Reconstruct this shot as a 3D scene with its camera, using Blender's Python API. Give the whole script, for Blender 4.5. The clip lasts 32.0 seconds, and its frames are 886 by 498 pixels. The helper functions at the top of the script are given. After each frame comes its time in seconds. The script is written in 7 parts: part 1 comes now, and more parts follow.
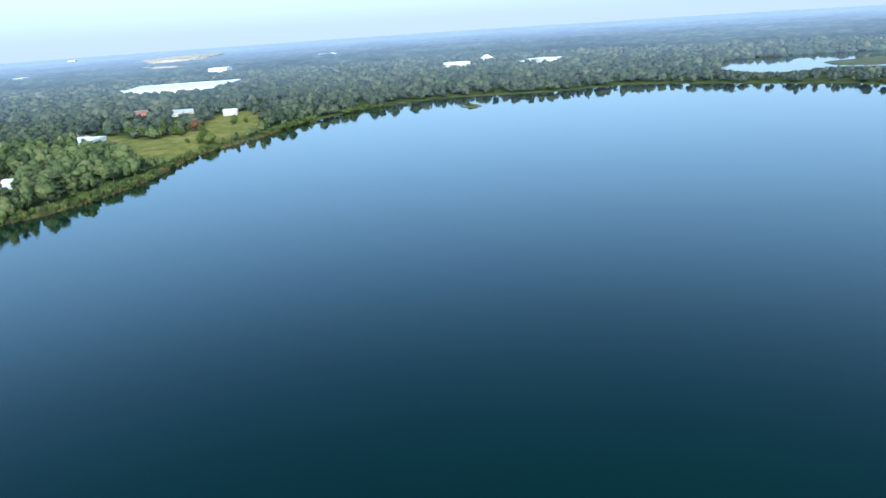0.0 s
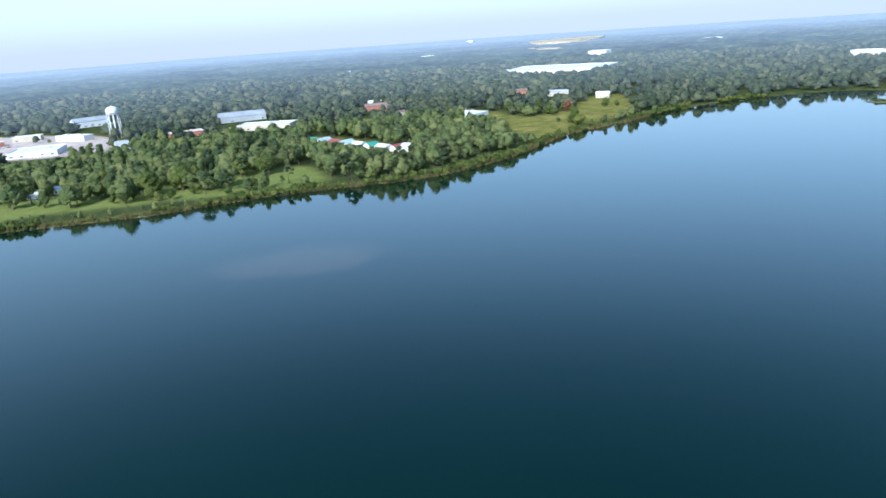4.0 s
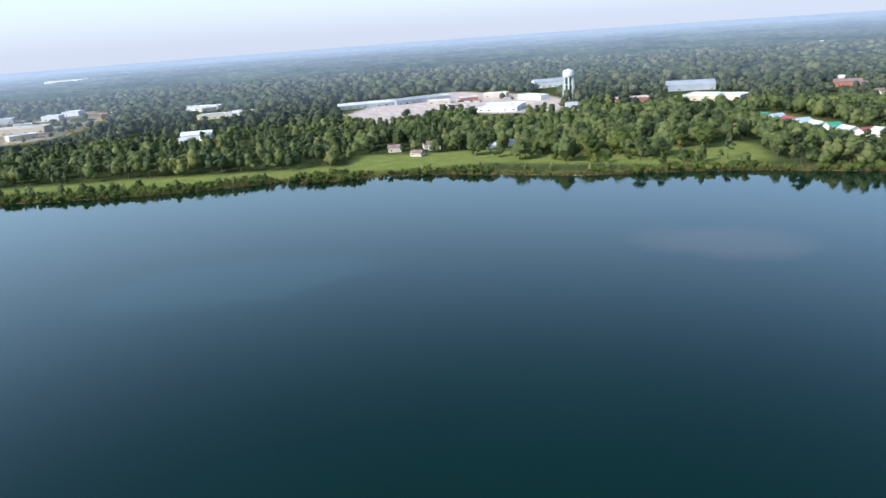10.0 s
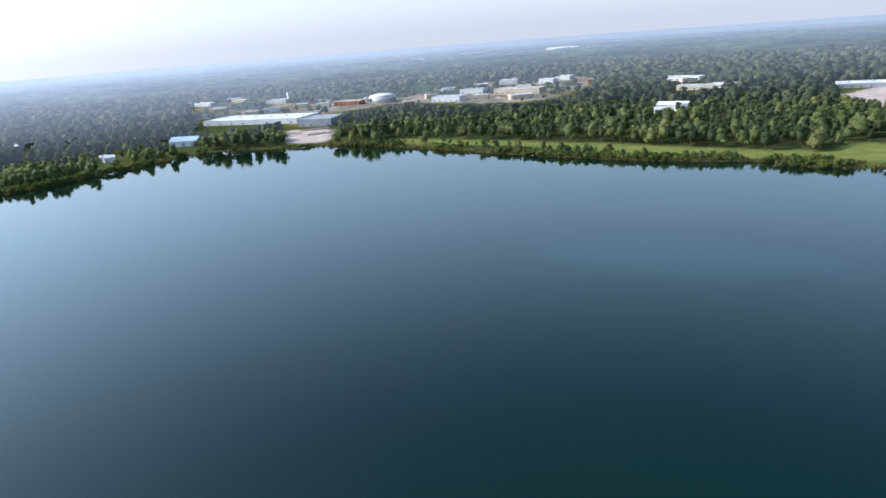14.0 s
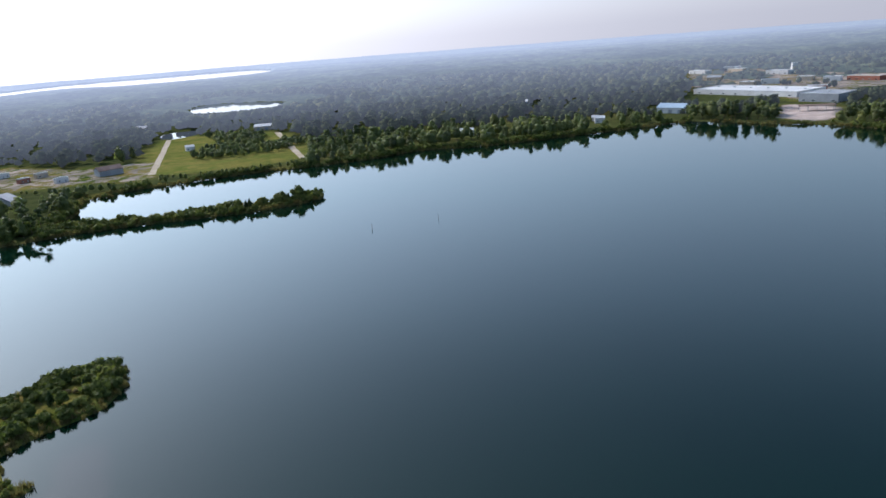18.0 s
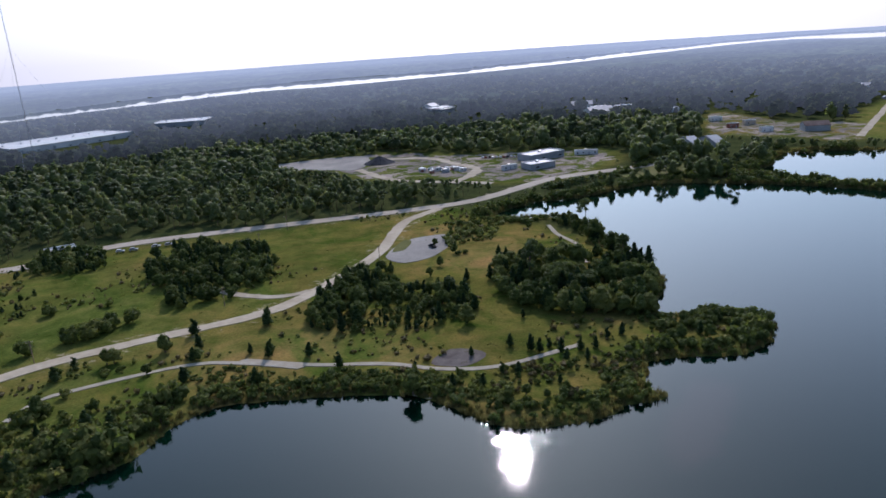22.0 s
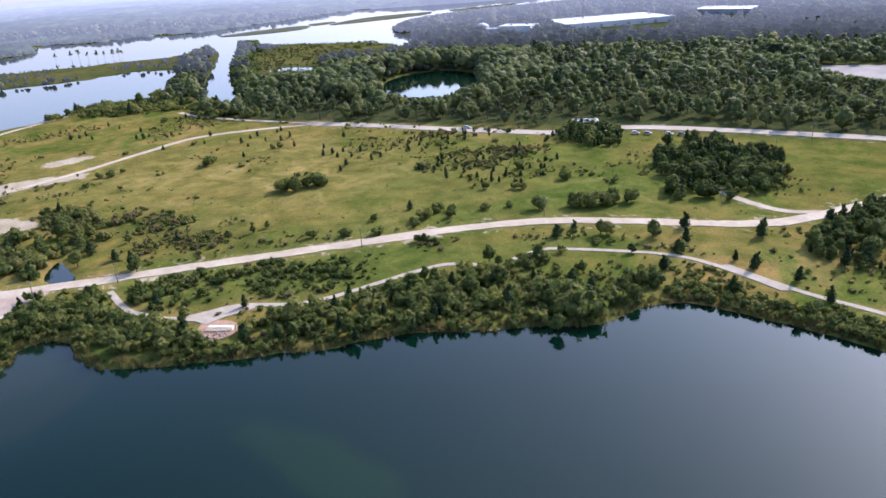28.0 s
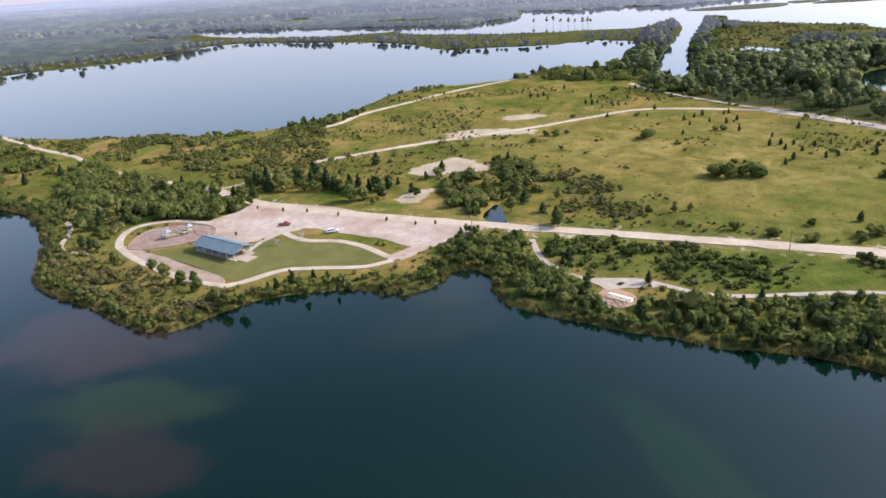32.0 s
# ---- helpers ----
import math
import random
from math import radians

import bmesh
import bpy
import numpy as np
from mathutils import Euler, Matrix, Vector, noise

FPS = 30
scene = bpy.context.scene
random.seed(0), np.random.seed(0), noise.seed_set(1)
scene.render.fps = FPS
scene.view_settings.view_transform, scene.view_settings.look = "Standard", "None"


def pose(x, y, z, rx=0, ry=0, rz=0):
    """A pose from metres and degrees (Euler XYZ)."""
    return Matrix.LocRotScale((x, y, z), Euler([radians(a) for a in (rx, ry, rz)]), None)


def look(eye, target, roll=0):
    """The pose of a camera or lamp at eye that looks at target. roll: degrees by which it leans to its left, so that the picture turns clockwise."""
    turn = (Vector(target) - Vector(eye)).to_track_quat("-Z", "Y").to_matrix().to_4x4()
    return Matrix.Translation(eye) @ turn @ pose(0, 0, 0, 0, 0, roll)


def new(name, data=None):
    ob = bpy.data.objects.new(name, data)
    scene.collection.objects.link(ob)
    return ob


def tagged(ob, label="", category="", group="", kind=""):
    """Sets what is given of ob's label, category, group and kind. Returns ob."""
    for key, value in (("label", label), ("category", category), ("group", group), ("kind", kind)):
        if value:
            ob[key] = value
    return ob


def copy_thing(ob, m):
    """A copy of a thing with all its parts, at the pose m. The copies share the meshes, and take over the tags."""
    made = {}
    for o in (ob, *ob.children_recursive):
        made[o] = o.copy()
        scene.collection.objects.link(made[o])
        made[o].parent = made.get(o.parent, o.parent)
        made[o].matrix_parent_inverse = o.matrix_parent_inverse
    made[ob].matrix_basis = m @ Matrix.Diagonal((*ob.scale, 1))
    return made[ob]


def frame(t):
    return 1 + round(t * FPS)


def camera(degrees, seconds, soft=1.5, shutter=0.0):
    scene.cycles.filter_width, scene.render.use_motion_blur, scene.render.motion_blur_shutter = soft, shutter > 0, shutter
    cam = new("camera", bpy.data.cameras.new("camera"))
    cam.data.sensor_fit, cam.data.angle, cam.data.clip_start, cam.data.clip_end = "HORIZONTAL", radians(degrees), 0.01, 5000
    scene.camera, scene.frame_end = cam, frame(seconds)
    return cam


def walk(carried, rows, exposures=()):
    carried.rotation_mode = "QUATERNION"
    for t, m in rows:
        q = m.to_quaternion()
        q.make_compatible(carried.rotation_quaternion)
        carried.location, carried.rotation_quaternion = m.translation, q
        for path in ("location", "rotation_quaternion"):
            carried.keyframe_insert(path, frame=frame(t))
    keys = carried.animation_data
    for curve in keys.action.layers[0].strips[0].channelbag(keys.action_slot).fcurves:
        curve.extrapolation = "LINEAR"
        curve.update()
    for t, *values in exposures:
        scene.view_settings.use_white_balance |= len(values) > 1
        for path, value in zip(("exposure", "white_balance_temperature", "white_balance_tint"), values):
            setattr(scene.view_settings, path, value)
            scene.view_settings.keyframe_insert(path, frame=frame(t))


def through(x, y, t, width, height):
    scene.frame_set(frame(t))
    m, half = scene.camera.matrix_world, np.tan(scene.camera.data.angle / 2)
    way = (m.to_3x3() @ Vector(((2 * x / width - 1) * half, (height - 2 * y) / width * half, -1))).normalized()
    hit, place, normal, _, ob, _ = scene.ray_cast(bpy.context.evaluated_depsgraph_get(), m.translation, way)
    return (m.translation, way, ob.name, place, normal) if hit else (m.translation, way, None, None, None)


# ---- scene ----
cam = camera(63.66, 32.0, soft=1.6)
PATH = [
    (0, pose(0, 0, 100, 72.05, 3.65, -1.18)),
    (0.5, pose(0, 0, 100, 72.16, 3.71, 1.93)),
    (1, pose(0, 0, 100, 72.27, 3.74, 5.39)),
    (1.5, pose(0, 0, 100, 72.36, 3.80, 8.88)),
    (2, pose(0, 0, 100, 72.46, 3.91, 12.88)),
    (2.5, pose(0, 0, 100, 72.56, 3.90, 16.99)),
    (3, pose(0, 0, 100, 72.62, 3.93, 20.42)),
    (3.5, pose(0, 0, 100, 72.66, 3.86, 23.96)),
    (5.5, pose(0, 0, 100, 72.82, 3.87, 39.28)),
    (6, pose(0, 0, 100, 72.83, 3.90, 43.32)),
    (6.5, pose(0, 0, 100, 72.85, 3.88, 47.34)),
    (7, pose(0, 0, 100, 72.77, 3.86, 48.69)),
    (7.5, pose(0, 0, 100, 72.68, 3.86, 49.73)),
    (8, pose(0, 0, 100, 72.62, 3.83, 51.26)),
    (8.5, pose(0, 0, 100, 72.58, 3.82, 53.02)),
    (9, pose(0, 0, 100, 72.55, 3.86, 55.07)),
    (9.5, pose(0, 0, 100, 72.57, 3.90, 58.27)),
    (10, pose(0, 0, 100, 72.63, 3.99, 62.04)),
    (10.5, pose(0, 0, 100, 72.71, 4.06, 66.26)),
    (11, pose(0, 0, 100, 72.80, 4.12, 71.16)),
    (11.5, pose(0, 0, 100, 72.90, 4.16, 76.41)),
    (12, pose(0, 0, 100, 73.01, 4.24, 82.18)),
    (12.5, pose(0, 0, 100, 73.18, 4.24, 89.17)),
    (13, pose(0, 0, 100, 73.18, 4.24, 93.60)),
    (13.5, pose(0, 0, 100, 73.11, 4.22, 96.00)),
    (15.5, pose(0, 0, 100, 73.12, 4.24, 110.28)),
    (16, pose(0, 0, 100, 73.18, 4.25, 114.86)),
    (16.5, pose(0, 0, 100, 73.24, 4.22, 119.81)),
    (17, pose(0, 0, 100, 73.31, 4.25, 125.25)),
    (17.5, pose(0, 0, 100, 73.36, 4.22, 130.73)),
    (18, pose(0, 0, 100, 73.40, 4.19, 136.22)),
    (18.5, pose(0, 0, 100, 73.45, 4.14, 141.75)),
    (19, pose(0, 0, 100, 73.50, 4.12, 147.79)),
    (19.5, pose(0, 0, 100, 73.58, 4.07, 155.09)),
    (20, pose(0, 0, 100, 73.64, 3.93, 162.32)),
    (20.5, pose(0, 0, 100, 73.68, 3.89, 169.04)),
    (21, pose(0, 0, 100, 73.69, 3.85, 175.14)),
    (21.5, pose(0, 0, 100, 73.68, 3.81, 181.86)),
    (22, pose(0, 0, 100, 73.70, 3.85, 189.07)),
    (22.5, pose(0, 0, 100, 73.72, 3.70, 196.35)),
    (23, pose(0, 0, 100, 73.71, 3.63, 203.24)),
    (23.5, pose(0, 0, 100, 73.70, 3.57, 209.84)),
    (24, pose(0, 0, 100, 73.65, 3.65, 214.64)),
    (24.5, pose(0, 0, 100, 73.42, 3.46, 216.11)),
    (26.5, pose(0, 0, 100, 67.86, 3.38, 220.39)),
    (27, pose(0, 0, 100, 67.86, 3.39, 223.22)),
    (27.5, pose(0, 0, 100, 67.85, 3.37, 226.22)),
    (28, pose(0, 0, 100, 67.86, 3.37, 229.72)),
    (28.5, pose(0, 0, 100, 67.85, 3.38, 233.08)),
    (29, pose(0, 0, 100, 67.84, 3.40, 236.30)),
    (29.5, pose(0, 0, 100, 67.85, 3.42, 239.86)),
    (30, pose(0, 0, 100, 67.88, 3.44, 244.15)),
    (30.5, pose(0, 0, 100, 67.92, 3.50, 249.06)),
    (31, pose(0, 0, 100, 67.97, 3.46, 254.55)),
    (31.5, pose(0, 0, 100, 68.00, 3.42, 259.61)),
    (32, pose(0, 0, 100, 68.01, 3.37, 264.55)),
]
walk(cam, PATH, [(0, 1.6, 4900, 7), (4, 1.6, 5100, 9), (8, 1.55, 5450, 12), (13, 1.5, 5600, 14), (16, 1.24, 5650, 16), (18, 0.97, 5750, 18), (20, 0.66, 5680, 21), (22, 0.52, 5520, 24), (23, 0.68, 5440, 25), (24, 0.9, 5450, 26), (26.5, 1.48, 5580, 30), (29, 1.66, 5740, 33), (32, 1.6, 6080, 30)])

# ---- daylight ----
SUN_EL, SUN_ROT = radians(33.0), radians(175.2)
SUN_DIR = Vector((math.sin(SUN_ROT) * math.cos(SUN_EL), math.cos(SUN_ROT) * math.cos(SUN_EL), math.sin(SUN_EL)))
world = bpy.data.worlds.new("sky")
scene.world = world
world.use_nodes = True
wn = world.node_tree.nodes
sky = wn.new("ShaderNodeTexSky")
sky.sky_type = "NISHITA"
sky.sun_disc = False
sky.sun_elevation, sky.sun_rotation = SUN_EL, SUN_ROT
sky.altitude, sky.air_density, sky.dust_density, sky.ozone_density = 30, 1.0, 1.8, 1.6
cool = wn.new("ShaderNodeMix")
cool.data_type, cool.blend_type = "RGBA", "MULTIPLY"
cool.inputs[0].default_value, cool.inputs[7].default_value = 1.0, (0.80, 0.95, 1.0, 1)
world.node_tree.links.new(sky.outputs[0], cool.inputs[6])
# the veil of summer haze, thickest towards the horizon all round
veil = wn.new("ShaderNodeBackground")
up, low, near_sun = wn.new("ShaderNodeTexCoord"), wn.new("ShaderNodeSeparateXYZ"), wn.new("ShaderNodeVectorMath")
near_sun.operation = "DOT_PRODUCT"
near_sun.inputs[1].default_value = SUN_DIR
world.node_tree.links.new(up.outputs["Generated"], low.inputs[0])
world.node_tree.links.new(up.outputs["Generated"], near_sun.inputs[0])


def sky_math(op, a, b):
    x = wn.new("ShaderNodeMath")
    x.operation = op
    for sock, v in ((x.inputs[0], a), (x.inputs[1], b)):
        if hasattr(v, "links"):
            world.node_tree.links.new(v, sock)
        else:
            sock.default_value = v
    return x.outputs[0]


def sky_band(top, amount):
    x = wn.new("ShaderNodeMapRange")
    x.interpolation_type = "SMOOTHERSTEP"
    for key, value in (("From Min", 0.12), ("From Max", top), ("To Min", amount), ("To Max", 0.0)):
        x.inputs[key].default_value = value
    world.node_tree.links.new(low.outputs["Z"], x.inputs["Value"])
    return x.outputs[0]


# the clear sky fades behind the haze low down
low_sky = wn.new("ShaderNodeMapRange")
for key, value in (("From Min", 0.0), ("From Max", 0.35), ("To Min", 0.4), ("To Max", 1.08)):
    low_sky.inputs[key].default_value = value
world.node_tree.links.new(low.outputs["Z"], low_sky.inputs["Value"])
world.node_tree.links.new(cool.outputs[2], wn["Background"].inputs["Color"])
world.node_tree.links.new(sky_math("MULTIPLY", low_sky.outputs[0], 0.066), wn["Background"].inputs["Strength"])
# and warms a little at the very horizon
warm, reach = wn.new("ShaderNodeMix"), wn.new("ShaderNodeMapRange")
warm.data_type = "RGBA"
warm.inputs[6].default_value, warm.inputs[7].default_value = (0.95, 0.935, 0.965, 1), (0.79, 0.955, 0.95, 1)
for key, value in (("From Min", 0.05), ("From Max", 0.2), ("To Min", 0.0), ("To Max", 1.0)):
    reach.inputs[key].default_value = value
world.node_tree.links.new(low.outputs["Z"], reach.inputs["Value"])
world.node_tree.links.new(reach.outputs[0], warm.inputs[0])
world.node_tree.links.new(warm.outputs[2], veil.inputs["Color"])
# haze scatters most light onward, so it brightens in a wide lobe round the sun
lobe = sky_math("POWER", sky_math("MULTIPLY_ADD", near_sun.outputs["Value"], 0.5), 8.0)
lobe.node.inputs[0].links[0].from_node.inputs[2].default_value = 0.5
fall = wn.new("ShaderNodeMapRange")
fall.interpolation_type = "SMOOTHSTEP"
for key, value in (("From Min", 0.1), ("From Max", 0.6), ("To Min", 1.0), ("To Max", 0.58)):
    fall.inputs[key].default_value = value
world.node_tree.links.new(low.outputs["Z"], fall.inputs["Value"])
haze = sky_math("ADD", sky_band(0.6, 0.24), sky_math("MULTIPLY", lobe, fall.outputs[0]))
world.node_tree.links.new(haze, veil.inputs["Strength"])
both = wn.new("ShaderNodeAddShader")
world.node_tree.links.new(wn["Background"].outputs[0], both.inputs[0])
world.node_tree.links.new(veil.outputs[0], both.inputs[1])
world.node_tree.links.new(both.outputs[0], wn["World Output"].inputs["Surface"])
lamp = bpy.data.lights.new("sun", "SUN")
lamp.energy, lamp.angle, lamp.color = 1.9, radians(0.6), (1.0, 0.87, 0.73)
sun = new("sun", lamp)
sun.matrix_world = look(SUN_DIR * 900, (0, 0, 0))

# ---- materials ----
def material(name, rough=0.8, spec=0.3, metal=0.0):
    m = bpy.data.materials.new(name)
    m.use_nodes = True
    b = m.node_tree.nodes["Principled BSDF"]
    b.inputs["Roughness"].default_value = rough
    b.inputs["Specular IOR Level"].default_value = spec
    b.inputs["Metallic"].default_value = metal
    return m, m.node_tree.nodes, m.node_tree.links, b


def ramp(nodes, links, source, stops):
    r = nodes.new("ShaderNodeValToRGB")
    while len(r.color_ramp.elements) < len(stops):
        r.color_ramp.elements.new(0.5)
    for e, (p, c) in zip(r.color_ramp.elements, stops):
        e.position, e.color = p, (*c, 1)
    links.new(source, r.inputs[0])
    return r.outputs[0]


def noise_tex(nodes, links, scale, detail=4, rough=0.6, distort=0.0):
    g = nodes.new("ShaderNodeNewGeometry")
    n = nodes.new("ShaderNodeTexNoise")
    n.inputs["Scale"].default_value, n.inputs["Detail"].default_value = scale, detail
    n.inputs["Roughness"].default_value, n.inputs["Distortion"].default_value = rough, distort
    links.new(g.outputs["Position"], n.inputs["Vector"])
    return n.outputs[0]


def mix(nodes, links, fac, a, b, mode="MIX"):
    x = nodes.new("ShaderNodeMix")
    x.data_type, x.blend_type = "RGBA", mode
    for sock, v in ((x.inputs[0], fac), (x.inputs[6], a), (x.inputs[7], b)):
        if hasattr(v, "links"):
            links.new(v, sock)
        else:
            sock.default_value = v if isinstance(v, float) else (*v, 1)
    return x.outputs[2]


def math_node(nodes, links, op, a, b=0.0, clamp=False):
    x = nodes.new("ShaderNodeMath")
    x.operation, x.use_clamp = op, clamp
    for sock, v in ((x.inputs[0], a), (x.inputs[1], b)):
        if hasattr(v, "links"):
            links.new(v, sock)
        else:
            sock.default_value = v
    return x.outputs[0]


def bump(nodes, links, bsdf, height, strength, distance=0.1):
    b = nodes.new("ShaderNodeBump")
    b.inputs["Strength"].default_value, b.inputs["Distance"].default_value = strength, distance
    links.new(height, b.inputs["Height"])
    links.new(b.outputs[0], bsdf.inputs["Normal"])


def mottled(name, lo, hi, scale=0.5, fine=6.0, rough=0.9, spec=0.04, metal=0.0, relief=0.3):
    """A surface that varies at two scales between two colours."""
    m, n, l, b = material(name, rough, spec, metal)
    big = noise_tex(n, l, scale, 5)
    small = noise_tex(n, l, fine, 3)
    mid = [(p + q) / 2 for p, q in zip(lo, hi)]
    col = ramp(n, l, big, [(0.3, lo), (0.5, mid), (0.7, hi)])
    speck = ramp(n, l, small, [(0.3, (0.9, 0.9, 0.9)), (0.7, (1.09, 1.09, 1.09))])
    l.new(mix(n, l, 1.0, col, speck, "MULTIPLY"), b.inputs["Base Color"])
    bump(n, l, b, small, relief, 0.05)
    return m


def painted_haze(n, l, b):
    """Paints haze into a far material as emission, growing with distance and towards the sun."""
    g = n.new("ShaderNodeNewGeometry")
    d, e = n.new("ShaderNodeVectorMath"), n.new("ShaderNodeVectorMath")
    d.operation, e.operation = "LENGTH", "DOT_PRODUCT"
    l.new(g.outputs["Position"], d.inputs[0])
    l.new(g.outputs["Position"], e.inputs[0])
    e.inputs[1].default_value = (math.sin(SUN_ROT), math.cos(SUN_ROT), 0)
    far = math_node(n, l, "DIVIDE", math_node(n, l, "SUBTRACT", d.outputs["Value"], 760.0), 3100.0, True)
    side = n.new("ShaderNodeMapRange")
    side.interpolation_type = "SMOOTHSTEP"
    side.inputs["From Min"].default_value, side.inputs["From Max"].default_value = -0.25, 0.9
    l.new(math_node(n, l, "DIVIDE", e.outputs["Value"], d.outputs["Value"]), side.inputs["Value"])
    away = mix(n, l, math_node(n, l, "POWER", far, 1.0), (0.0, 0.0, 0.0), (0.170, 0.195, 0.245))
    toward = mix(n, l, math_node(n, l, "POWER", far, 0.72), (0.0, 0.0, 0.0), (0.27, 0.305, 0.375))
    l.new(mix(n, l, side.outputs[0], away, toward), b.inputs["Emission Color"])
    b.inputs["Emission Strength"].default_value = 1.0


def leaf_material(name, dark, light, yellow, spec=0.05, through=0.4, distant=False, clump=0.45):
    """Leaves: each clump differs a little, whole trees differ by their own tint, and some light passes through."""
    m, n, l, b = material(name, 0.6, spec)
    g = n.new("ShaderNodeNewGeometry")
    a = n.new("ShaderNodeAttribute")
    a.attribute_name = "tint"
    o = n.new("ShaderNodeObjectInfo")
    s = math_node(n, l, "ADD", a.outputs["Fac"], math_node(n, l, "MULTIPLY", o.outputs["Random"], 0.55))
    s = math_node(n, l, "ADD", s, math_node(n, l, "MULTIPLY", g.outputs["Random Per Island"], 0.3))
    s = math_node(n, l, "ADD", s, math_node(n, l, "MULTIPLY", noise_tex(n, l, 0.02, 2), 0.5))
    s = math_node(n, l, "MULTIPLY", s, 0.55, True)
    fine = ramp(n, l, noise_tex(n, l, 0.9, 4, 0.7), [(0.3, (0.74, 0.75, 0.74)), (0.7, (1.24, 1.22, 1.2))])
    col = mix(n, l, 1.0, ramp(n, l, s, [(0.15, dark), (0.6, light), (1.0, yellow)]), fine, "MULTIPLY")
    l.new(col, b.inputs["Base Color"])
    # sprays of leaves stand out of the crown and shade one another
    bump(n, l, b, noise_tex(n, l, clump, 5, 0.7), 0.3 if distant else 0.55, 0.8 / clump)
    # distant leaves have haze painted in as emission, and pass no light
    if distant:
        painted_haze(n, l, b)
        return m
    t, x = n.new("ShaderNodeBsdfTranslucent"), n.new("ShaderNodeMixShader")
    l.new(b.inputs["Normal"].links[0].from_socket, t.inputs["Normal"])
    l.new(mix(n, l, 1.0, col, (1.25, 1.35, 0.8), "MULTIPLY"), t.inputs["Color"])
    x.inputs[0].default_value = through
    l.new(b.outputs[0], x.inputs[1])
    l.new(t.outputs[0], x.inputs[2])
    l.new(x.outputs[0], n["Material Output"].inputs["Surface"])
    return m


M_LEAF = leaf_material("broad leaves", (0.034, 0.052, 0.014), (0.110, 0.136, 0.036), (0.250, 0.240, 0.068), clump=0.8)
M_PINE = leaf_material("pine needles", (0.040, 0.057, 0.026), (0.104, 0.130, 0.048), (0.195, 0.203, 0.076), clump=0.8)
M_WOODS_LEAF = leaf_material("woodland leaves", (0.072, 0.098, 0.038), (0.155, 0.184, 0.064), (0.270, 0.262, 0.098), spec=0.18, through=0.5, clump=0.6)
M_WOODS_PINE = leaf_material("woodland needles", (0.046, 0.064, 0.034), (0.092, 0.116, 0.050), (0.160, 0.170, 0.072), spec=0.18, through=0.5, clump=0.6)
M_CEDAR = leaf_material("cedar scales", (0.018, 0.033, 0.015), (0.037, 0.062, 0.024), (0.069, 0.098, 0.033), clump=1.2)
M_SHRUB = leaf_material("shrub leaves", (0.050, 0.070, 0.018), (0.118, 0.140, 0.036), (0.230, 0.215, 0.062), clump=1.2)
M_BROWN = leaf_material("dry brown-green scrub", (0.080, 0.072, 0.032), (0.155, 0.125, 0.058), (0.225, 0.175, 0.090), clump=1.2)
M_OLIVE = leaf_material("olive-yellow scrub leaves", (0.070, 0.084, 0.026), (0.150, 0.152, 0.050), (0.270, 0.240, 0.080), clump=1.2)
M_GRASS = leaf_material("meadow grass blades", (0.058, 0.078, 0.020), (0.120, 0.120, 0.034), (0.210, 0.172, 0.060))
# the two far foliage materials emit painted haze
M_FARLEAF = leaf_material("far leaves with painted haze", (0.022, 0.031, 0.018), (0.054, 0.066, 0.033), (0.108, 0.108, 0.055), spec=0.0, distant=True, clump=0.3)
M_FARPINE = leaf_material("far needles with painted haze", (0.018, 0.026, 0.018), (0.040, 0.052, 0.030), (0.074, 0.080, 0.044), spec=0.0, distant=True, clump=0.3)
M_REED = leaf_material("reeds", (0.100, 0.086, 0.036), (0.190, 0.160, 0.068), (0.290, 0.235, 0.110))
M_BARK = mottled("bark", (0.06, 0.045, 0.035), (0.16, 0.12, 0.09), 0.8, 5)
M_DIRT_ROAD = mottled("pale crushed-stone road", (0.36, 0.295, 0.20), (0.52, 0.44, 0.32), 0.05, 0.5, 0.95, 0.08)
M_ASPHALT = mottled("worn pale asphalt", (0.35, 0.295, 0.22), (0.48, 0.415, 0.325), 0.03, 1.0, 0.95, 0.08)
M_CONCRETE = mottled("pale concrete", (0.32, 0.275, 0.20), (0.43, 0.38, 0.295), 0.3, 4.0)
M_SAND = mottled("bare sand", (0.33, 0.27, 0.185), (0.50, 0.43, 0.32), 0.10, 1.5)
M_GRAVEL = mottled("gravel lot", (0.30, 0.205, 0.135), (0.46, 0.40, 0.32), 0.05, 0.4, 0.95, 0.08)
M_MULCH = mottled("wood mulch", (0.20, 0.14, 0.10), (0.33, 0.24, 0.18), 0.3, 3.0)
M_LAWN = mottled("mown lawn", (0.090, 0.098, 0.026), (0.15, 0.142, 0.044), 0.08, 2.0)
M_MARSH = mottled("marsh grass", (0.080, 0.088, 0.055), (0.135, 0.138, 0.085), 0.02, 0.3, 1.0, 0.0)
M_VERGE = mottled("worn sandy grass", (0.22, 0.165, 0.105), (0.38, 0.30, 0.22), 0.12, 1.2)
M_YARD = mottled("grey yard gravel", (0.20, 0.185, 0.165), (0.36, 0.33, 0.28), 0.03, 0.6)


